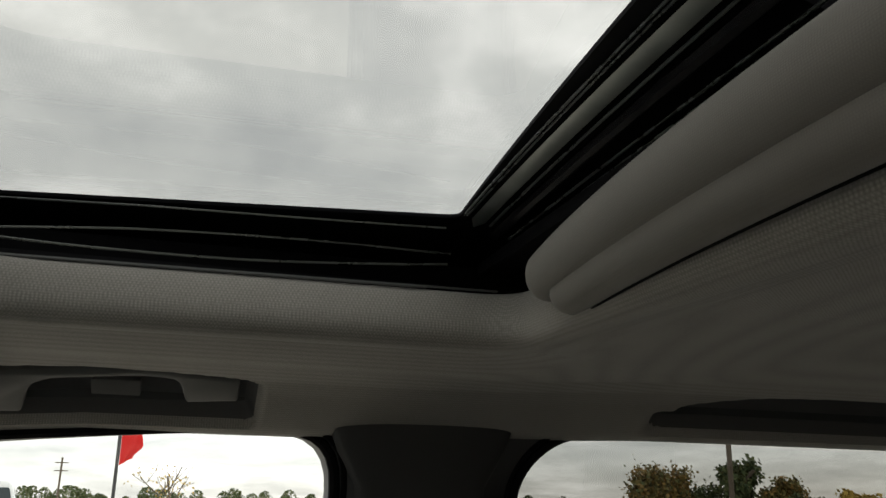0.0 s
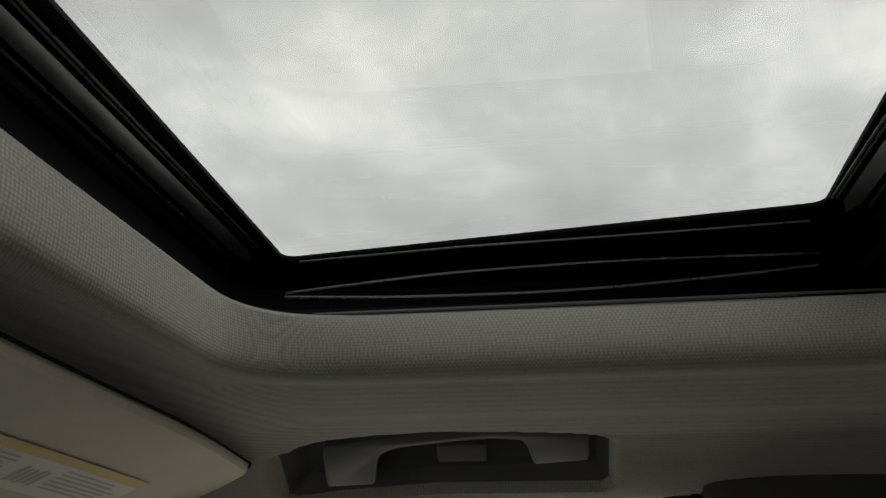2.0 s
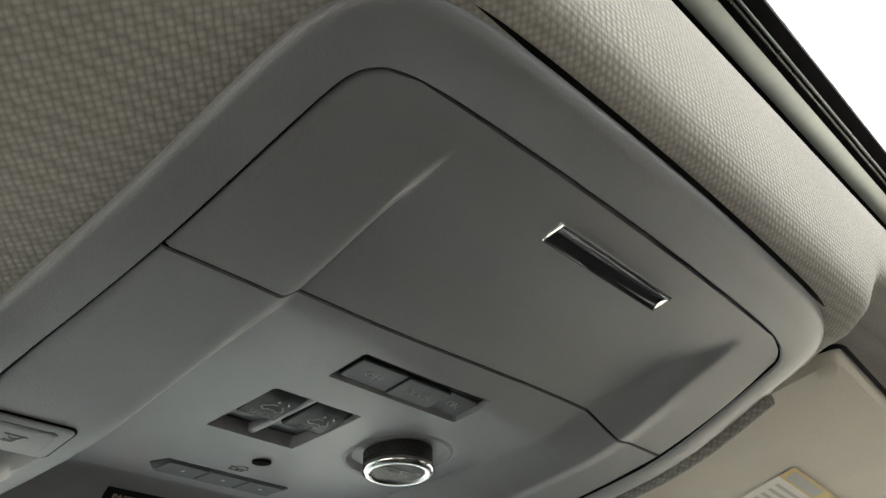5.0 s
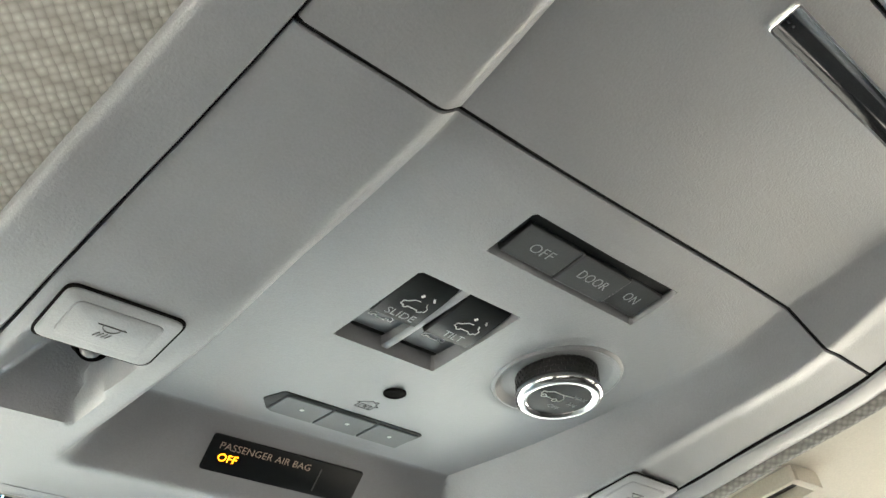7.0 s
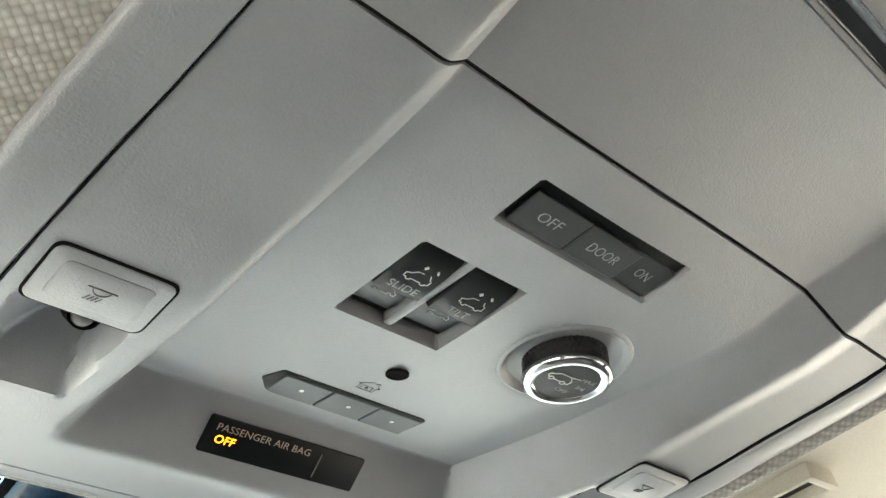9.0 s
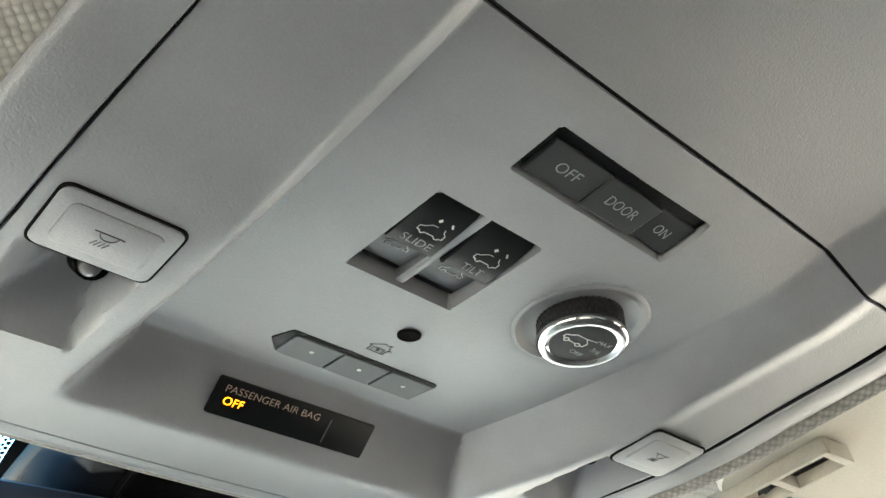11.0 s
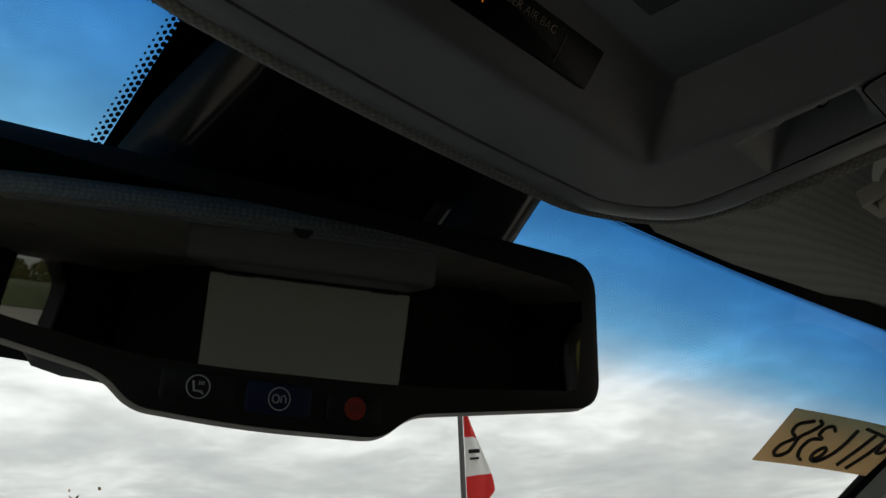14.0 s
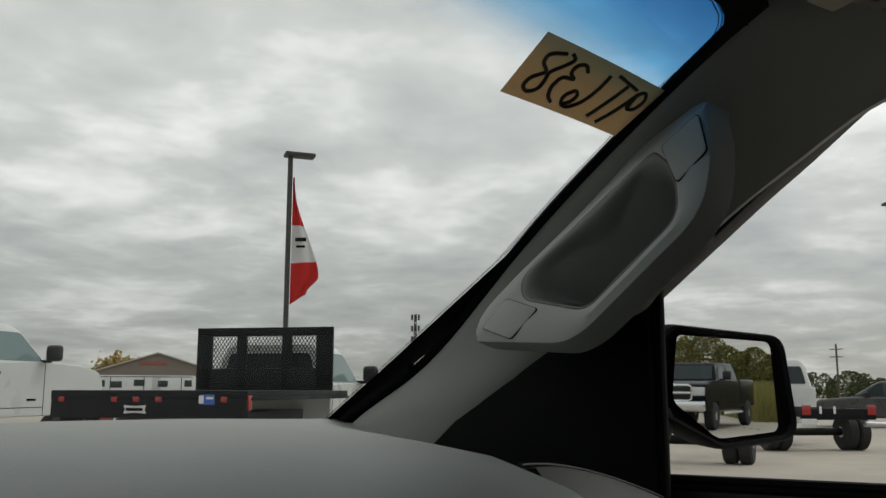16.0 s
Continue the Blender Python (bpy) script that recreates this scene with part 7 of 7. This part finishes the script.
def build_chassis(m, cab):
    root = thing("chassis_truck" if cab else "truck_chassis", "white chassis cab with a bare black frame and dual wheels" if cab else "bare black truck frame on dual wheels", "truck", at=tuple(m.translation))
    for s in (1, -1):
        part("frame_rail", boxed(m @ pose(1.4, s * 0.42, 0.86), (3.6, 0.09, 0.20), 0.01), BED_BLACK, root, "black frame rail")
        for k in (0.78, 1.06):
            wheel(root, m, 0.75, s * k, 0.41, 0.25)
    part("axle", tubed([m @ Vector((0.75, -0.9, 0.42)), m @ Vector((0.75, 0.9, 0.42))], 0.09, 10), BED_BLACK, root, "black axle")
    part("light_bar", boxed(m @ pose(-0.38, 0, 0.84), (0.08, 1.70, 0.24), 0.02), BED_BLACK, root, "black rear light bar")
    for y in (0.74, -0.74):
        part("tail_lamp", boxed(m @ pose(-0.43, y, 0.93), (0.04, 0.20, 0.22), 0.02), RED_LAMP, root, "red tail lamp")
    part("plate_bar", boxed(m @ pose(-0.43, 0.70, 0.68), (0.03, 0.36, 0.13), 0.01), CLEAR_LAMP, root, "pale plate bar")
    for y in (0.42, 0.10):
        part("tag", boxed(m @ pose(-0.43, y, 0.93), (0.02, 0.05, 0.16), 0.005), FLAG_WHITE, root, "white paper tag")
    part("exhaust", tubed([m @ Vector((-0.2, -0.7, 0.62)), m @ Vector((-0.2, -1.35, 0.60))], 0.06, 10), GALV, root, "bright exhaust pipe")
    if cab:
        pickup_front(root, m @ pose(2.4, 0.0, 0), WHITE_PAINT, 2.0, True, roof=2.10)
    return root


build_chassis(pose(21.4, 3.45, 0, 0, 0, 36), True)
build_chassis(pose(16.3, 5.3, 0, 0, 0, 6), False)


def build_suv():
    m = pose(37.5, 1.0, 0, 0, 0, 92)
    root = thing("suv", "dark grey sport utility vehicle parked side on", "car", at=tuple(m.translation))
    low = rounded([(-0.2, 0.35), (5.0, 0.35), (5.05, 0.75), (4.9, 1.02), (3.6, 1.14), (-0.1, 1.18), (-0.25, 0.8)], [0.1, 0.15, 0.15, 0.15, 0.3, 0.1, 0.1], 5)
    part("body", prism(low, 0.95, 0.08, m), GREY_PAINT, root, "grey painted body", flat=True)
    top = rounded([(-0.05, 1.10), (3.75, 1.10), (2.75, 1.72), (0.45, 1.76)], [0.05, 0.1, 0.3, 0.25], 5)
    part("roof", prism(top, 0.80, 0.10, m), GREY_PAINT, root, "grey roof", flat=True)
    for s in (1, -1):
        for pts in ([(0.55, 1.20), (1.55, 1.20), (1.55, 1.66), (0.75, 1.66)], [(1.62, 1.20), (2.55, 1.20), (2.50, 1.66), (1.62, 1.66)], [(2.62, 1.20), (3.40, 1.20), (2.78, 1.62), (2.62, 1.64)]):
            part("side_window", quad_panel([(x, s * 0.803, z) for x, z in pts], m, 0.012, 0.05), CAR_GLASS, root, "dark side window")
        for x in (0.85, 4.0):
            wheel(root, m, x, s * 0.86, 0.38, 0.24)
        part("door_mirror", boxed(m @ pose(3.2, s * 1.02, 1.24), (0.16, 0.20, 0.14), 0.04), BLACK, root, "black door mirror")


build_suv()


def build_navy_pickup():
    m = pose(5.45, -28.4, 0, 0, 0, 113.9)
    root = thing("pickup_truck", "dark navy crew cab pickup with a chrome grille", "truck", at=tuple(m.translation))
    pickup_front(root, m, NAVY_PAINT, 2.35, True, roof=1.98)
    part("cargo_bed", boxed(m @ pose(-0.98, 0, 1.05), (1.92, 1.98, 0.86), 0.07, 3), NAVY_PAINT, root, "navy cargo bed")
    for s in (1, -1):
        wheel(root, m, -0.95, s * 0.88, 0.41, 0.28)
        part("step_bar", tubed([m @ Vector((0.1, s * 1.02, 0.48)), m @ Vector((2.4, s * 1.02, 0.48))], 0.05, 8), CHROME, root, "chrome step bar")


build_navy_pickup()


# ---- poles, flags, buildings, trees ----
def build_flag_pole(x, y, h, turn, flag_top, flag_bottom, width):
    root = thing("light_pole", "dark lot light pole with a red and white banner", "street lamp", "light poles", at=(x, y, 0))
    m = pose(x, y, 0, 0, 0, turn)
    part("pole", tubed([m @ Vector((0, 0, 0)), m @ Vector((0, 0, h))], 0.075, 10), POLE, root, "dark square pole")
    part("base", boxed(m @ pose(0, 0, 0.35), (0.5, 0.5, 0.7), 0.03), CONCRETE, root, "concrete pole base")
    part("lamp_head", boxed(m @ pose(0.26, 0, h + 0.02), (0.86, 0.42, 0.11), 0.03), POLE, root, "flat dark lamp head")

    def cloth(t0, t1, mt, name):
        rows = []
        for t in np.linspace(t0, t1, 14):
            z = flag_top + (flag_bottom - flag_top) * t
            w = width * (0.06 + 0.94 * smooth(0.0, 0.82, t)) * (1 - 0.45 * smooth(0.84, 1.0, t))
            rows.append([m @ Vector((0.09 + w * u, 0.12 * math.sin(u * 7 + t * 3) * u, z + 0.30 * u * smooth(0.5, 1, t) * (flag_top - flag_bottom) / 3.6)) for u in np.linspace(0, 1, 14)])
        b = bmesh.new()
        loft(b, rows, closed=False)
        bmesh.ops.solidify(b, geom=b.faces[:], thickness=0.006)
        return part(name, b, mt, root, "red banner cloth" if mt is FLAG_RED else "white banner cloth")

    cloth(0.0, 0.38, FLAG_RED, "banner_top")
    white = cloth(0.38, 0.68, FLAG_WHITE, "banner_middle")
    cloth(0.68, 1.0, FLAG_RED, "banner_foot")
    z = flag_top + (flag_bottom - flag_top) * 0.52
    for k, (dz, w, hh) in enumerate(((0.10, 0.40, 0.14), (-0.10, 0.32, 0.08))):
        part("banner_bar", boxed(m @ pose(0.13 + width * 0.26, -0.10, z + dz, 0, -4, 0), (w * width, 0.02, hh * width), 0.004), GROOVE, white, "dark lettering bar")
    return root


build_flag_pole(18.75, 16.97, 8.0, -38, 7.35, 3.70, 0.80)
build_flag_pole(40.2, 3.2, 9.0, -60, 7.1, 3.2, 1.0)


def build_hall():
    m = pose(72.5, 83.5, 0, 0, 0, -42)
    root = thing("shop_building", "tan metal shop building with a gable front", "building", at=tuple(m.translation))
    front = [(-8.5, 0), (8.5, 0), (8.5, 3.0), (0.0, 5.6), (-8.5, 3.0)]
    b = bmesh.new()
    loft(b, [[m @ Vector((x, y, z)) for x, z in front] for y in (0, 18)], cap=True)
    part("wall", b, TAN_WALL, root, "tan metal walls", flat=True)
    for s in (1, -1):
        b = bmesh.new()
        loft(b, [[m @ Vector((s * x, y, z)) for x, z in ((9.0, 2.95), (0, 5.75), (0, 5.6), (9.0, 2.8))] for y in (-0.4, 18.4)], cap=True)
        part("roof", b, TAN_ROOF, root, "pale sheet roof", flat=True)
    part("sign_bar", boxed(m @ pose(-0.5, -0.06, 4.40), (3.2, 0.08, 0.34), 0.05), SIGN_RED, root, "red lettering bar")
    part("canopy", boxed(m @ pose(2.0, -0.9, 2.6), (9.0, 1.8, 0.25), 0.03), TAN_ROOF, root, "flat canopy")
    for x in (-5, -1.5, 2, 5.5):
        w = part("window", boxed(m @ pose(x, -0.03, 1.4), (2.2, 0.08, 1.6), 0.02), CAR_GLASS, root, "dark shop window")
    part("side_wing", boxed(m @ pose(-15.5, 6, 1.9), (14, 10, 3.8), 0.05), TAN_WALL, root, "lower tan wing")
    part("wing_roof", boxed(m @ pose(-15.5, 6, 3.9), (14.6, 10.6, 0.25), 0.05), TAN_ROOF, root, "flat pale wing roof")
    part("wing_window", boxed(m @ pose(-14, 0.96, 1.6), (2.0, 0.08, 1.2), 0.02), CAR_GLASS, root, "dark wing window")


build_hall()


def build_trailer(m, length, label):
    root = thing("camper_trailer", label, "trailer", "camper trailers", at=tuple(m.translation))
    o = rounded([(0, 0.55), (length, 0.55), (length + 0.5, 1.4), (length, 2.55), (0, 2.55)], [0.1, 0.2, 0.5, 0.3, 0.2], 4)
    part("body", prism(o, 1.2, 0.08, m), WHITE_PAINT, root, "white trailer body")
    rnd = random.Random(int(length * 10))
    x = 0.8
    while x < length - 0.6:
        w = 0.5 + rnd.random() * 0.5
        z = 1.75 + 0.2 * rnd.random()
        part("window", boxed(m @ pose(x, -1.205, z), (w, 0.03, 0.55), 0.02), CAR_GLASS, root, "dark trailer window")
        x += w + 0.5 + rnd.random() * 0.9
    part("door", boxed(m @ pose(length * 0.62, -1.205, 1.5), (0.7, 0.03, 1.8), 0.02), GALV, root, "grey trailer door")
    part("stripe", boxed(m @ pose(length * 0.4, -1.206, 1.15), (length * 0.7, 0.02, 0.12), 0.01), GROOVE, root, "dark side stripe")
    part("roof_trim", boxed(m @ pose(length * 0.5, -1.206, 2.44), (length * 0.94, 0.02, 0.07), 0.01), GROOVE, root, "dark roof trim line")
    for k in (0.18, 0.50, 0.86):
        part("corner_trim", boxed(m @ pose(length * k, -1.206, 1.72), (0.07, 0.02, 1.40), 0.01), GROOVE, root, "dark upright trim")
    for k in (-0.5, 0.5):
        wheel(root, m, length * 0.45 + k, -1.05, 0.34, 0.22)


build_trailer(pose(49.8, 65.4, 0, 0, 0, -46), 8.5, "white camper trailer with dark windows")
build_trailer(pose(57.6, 57.2, 0, 0, 0, -46), 6.0, "white camper trailer with dark windows")
for i in range(4):
    build_trailer(pose(78 + i * 5.5, 50 - i * 8.2, 0, 0, 0, -58), 7.0 + i * 0.4, "white camper trailer with dark windows")


def build_tower():
    root = thing("radio_tower", "grey lattice radio tower with antennas", "tower", at=(252, 163, 0))
    b = bmesh.new()
    h = 27.0
    for s, t in ((1, 0), (-0.5, 0.87), (-0.5, -0.87)):
        tube(b, [(252 + 0.9 * s, 163 + 0.9 * t, 0), (252 + 0.35 * s, 163 + 0.35 * t, h)], 0.16, 5)
    for k in range(18):
        z = k * 1.5
        a = 0.9 - 0.55 * z / h
        tube(b, [(252 + a, 163, z), (252 - 0.5 * a, 163 + 0.87 * a, z + 1.5)], 0.09, 4)
        tube(b, [(252 - 0.5 * a, 163 + 0.87 * a, z), (252 - 0.5 * a, 163 - 0.87 * a, z + 1.5)], 0.09, 4)
    part("mast", b, POLE, root, "lattice mast")
    for z in (18.5, 22.0, 25.8):
        for a in range(3):
            part("antenna", boxed(pose(252 + 1.3 * math.cos(a * 2.1 + 0.5), 163 + 1.3 * math.sin(a * 2.1 + 0.5), z), (0.4, 0.7, 1.9), 0.1), POLE, root, "antenna panel")


build_tower()


def build_utility_pole(x, y, h):
    root = thing("utility_pole", "wooden utility pole with cross arms", "utility pole", "utility poles", at=(x, y, 0))
    part("post", tubed([(x, y, 0), (x, y, h)], 0.15, 8), BARK, root, "wooden post")
    for z in (h - 0.8, h - 2.0):
        part("cross_arm", boxed(pose(x, y, z, 0, 0, 80), (2.0, 0.14, 0.14), 0.02), BARK, root, "wooden cross arm")


build_utility_pole(150, 19.2, 8.6)
build_utility_pole(45, -29.3, 9.0)


def build_tree(x, y, h, spread, leaves, mt, label, seed, trunk=0.3, sparse=False, turn=0.0, bare=False):
    """A tapered trunk with limbs, and a crown of leaf clusters gathered round the limb ends."""
    rnd = random.Random(seed)
    root = thing("tree", label, "tree", at=(x, y, 0))
    b = bmesh.new()
    tips = []

    def limb(p, d, length, r, level):
        pts, q, dd = [p], p.copy(), d.copy()
        n = 5
        for i in range(n):
            dd = (dd + Vector((rnd.uniform(-1, 1), rnd.uniform(-1, 1), rnd.uniform(-0.2, 0.6))) * 0.16).normalized()
            q = q + dd * (length / n)
            pts.append(q.copy())
        for a, c in zip(pts, pts[1:]):
            tube(b, [a, c], r * (0.8 if a is not pts[0] else 1), 5)
        if level >= 2:
            tips.extend(pts[2:])
            return
        for k in range(4 if level else 7):
            t = rnd.uniform(0.35, 1.0)
            a = rnd.uniform(0, 6.28)
            base = pts[min(int(t * n), n)]
            nd = (dd * 0.5 + Vector((math.cos(a), math.sin(a), rnd.uniform(0.0, 0.7))) * 0.8).normalized()
            limb(base, nd, length * rnd.uniform(0.40, 0.62), r * 0.5, level + 1)

    limb(Vector((x, y, 0)), Vector((0, 0, 1)), h * 0.55, trunk * h / 12, 0)
    part("trunk", b, BARK, root, "bare brown trunk and limbs")
    verts, faces = [], []
    per = max(1, leaves // max(len(tips), 1))
    s = h * ((0.034 if mt is LEAF_YELLOW else 0.019) if not bare else 0.0095)
    for tip in tips:
        if sparse and rnd.random() < 0.45:
            continue
        for k in range(per):
            d = Vector((rnd.gauss(0, 1), rnd.gauss(0, 1), rnd.gauss(0, 0.8))) * spread * 0.10
            p = tip + d
            if p.z < h * 0.06:
                continue
            n = Vector((rnd.uniform(-1, 1), rnd.uniform(-1, 1), rnd.uniform(-0.3, 1))).normalized()
            u = n.orthogonal().normalized()
            v = n.cross(u)
            q = len(verts)
            z = s * rnd.uniform(0.6, 1.5)
            verts += [tuple(p + u * z), tuple(p + v * z * 0.7), tuple(p - u * z), tuple(p - v * z * 0.7)]
            faces.append((q, q + 1, q + 2, q + 3))
    from_data("crown", verts, faces, mt, root, "leafy crown", flat=True)
    return root


build_tree(12.9, 27.5, 6.9, 3.0, 1000, LEAF_TURNING, "young sparse tree losing its leaves", 3, 0.085, True, bare=True)
build_tree(34.8, 0.6, 4.9, 2.6, 420, LEAF_YELLOW, "young sparse tree with yellow leaves", 5, 0.12, True, bare=True)
build_tree(75.6, 93.7, 6.6, 8.0, 6500, LEAF_YELLOW, "round tree in yellow autumn leaf", 7, 0.5)
build_tree(92.0, 60.8, 5.8, 7.0, 5000, LEAF_YELLOW, "round tree in yellow autumn leaf", 9, 0.5)
build_tree(95.0, 57.0, 4.6, 6.0, 1500, LEAF_TURNING, "low tree turning yellow", 10, 0.5)
for i, (x, y, h, wide, mt) in enumerate(((50.3, -28.4, 4.6, 0.80, LEAF_TURNING), (51.3, -26.9, 3.5, 0.75, LEAF_TURNING), (49.6, -29.9, 3.5, 0.7, LEAF_GREEN), (48.2, -31.7, 4.9, 0.42, LEAF_GREEN), (46.6, -34.1, 3.9, 0.55, LEAF_TURNING), (45.7, -35.4, 3.2, 0.5, LEAF_GREEN), (44.2, -37.2, 3.1, 0.7, LEAF_YELLOW))):
    build_tree(x, y, h * 1.30, h * wide, 5200, mt, "small bushy tree turning in autumn", 20 + i, 0.5)


def build_woods(name, label, centre, length, turn, h, count, mt, seed, leaf=0.15, crowns=None):
    """A far belt of trees, as one mass of leaf clusters with an uneven top."""
    rnd = random.Random(seed)
    verts, faces = [], []
    m = pose(*centre, 0, 0, turn)
    crowns = crowns or [(rnd.uniform(-length / 2, length / 2), rnd.uniform(-6, 6), h * rnd.uniform(0.5, 1.05)) for _ in range(int(length / (h * 0.22)))]
    for k in range(count):
        cx, cy, ch = rnd.choice(crowns)
        t = rnd.random()
        r = ch * 0.34 * math.sqrt(max(math.sin(math.pi * (0.12 + t * 0.88)), 0.0)) + 0.15
        a = rnd.uniform(0, 6.28)
        p = m @ Vector((cx + r * math.cos(a) * rnd.random() ** 0.4, cy + r * math.sin(a), ch * (0.04 + 0.96 * t)))
        n = Vector((rnd.uniform(-1, 1), rnd.uniform(-1, 1), rnd.uniform(-0.2, 1))).normalized()
        u = n.orthogonal().normalized()
        v = n.cross(u)
        z = leaf * rnd.uniform(0.5, 1.45)
        q = len(verts)
        verts += [tuple(p + u * z), tuple(p + v * z), tuple(p - u * z), tuple(p - v * z)]
        faces.append((q, q + 1, q + 2, q + 3))
    ob = from_data(name, verts, faces, mt, None, flat=True)
    tagged(ob, label, "trees", kind="stuff")


build_woods("far_woods", "far belt of dark trees along the lot", (160, 10, 0), 160, 90, 4.6, 70000, LEAF_GREEN, 31)
build_woods("rear_woods", "belt of tall trees turning in autumn behind the lot", (10, -84, 0), 110, 0, 3.0, 130000, LEAF_GROVE, 32, 0.09)
build_woods("far_hedge", "low far hedge along the horizon", (150, 190, 0), 420, -45, 3.2, 30000, LEAF_TURNING, 33)
build_woods("rear_grove", "mixed trees turning yellow and green behind tall grass", (13.5, -74, 0), 30, 0, 5.0, 60000, LEAF_GROVE, 34, 0.07, [(-7.0, 0.5, 4.4), (-4.6, -0.6, 4.2), (-3.0, 1.0, 4.9), (-1.8, 0.2, 6.0), (-0.9, -0.5, 5.6), (0.4, 0.8, 4.4), (1.8, -0.4, 4.0), (2.6, 0.6, 4.3), (4.0, 0.3, 3.7), (5.4, -0.7, 4.3), (6.3, 0.4, 4.5), (8.2, 0.2, 4.0), (10.0, -0.5, 4.4), (12.5, 0.3, 4.1)])


def build_tall_grass():
    rnd = random.Random(35)
    verts, faces = [], []
    for _ in range(16000):
        x, y, h = rnd.uniform(7.4, 17.0), rnd.uniform(-54.0, -31.0), rnd.uniform(0.6, 1.5)
        a, w, lean = rnd.uniform(0, 3.14), rnd.uniform(0.012, 0.03), rnd.uniform(-0.25, 0.25)
        q = len(verts)
        dx, dy = w * math.cos(a), w * math.sin(a)
        verts += [(x - dx, y - dy, 0), (x + dx, y + dy, 0), (x + lean + dx * 0.4, y + lean * 0.5 + dy * 0.4, h), (x + lean - dx * 0.4, y + lean * 0.5 - dy * 0.4, h)]
        faces.append((q, q + 1, q + 2, q + 3))
    tagged(from_data("tall_grass", verts, faces, LEAF_GRASS, None, flat=True), "tall yellow green grass before the trees", "grass", kind="stuff")


build_tall_grass()
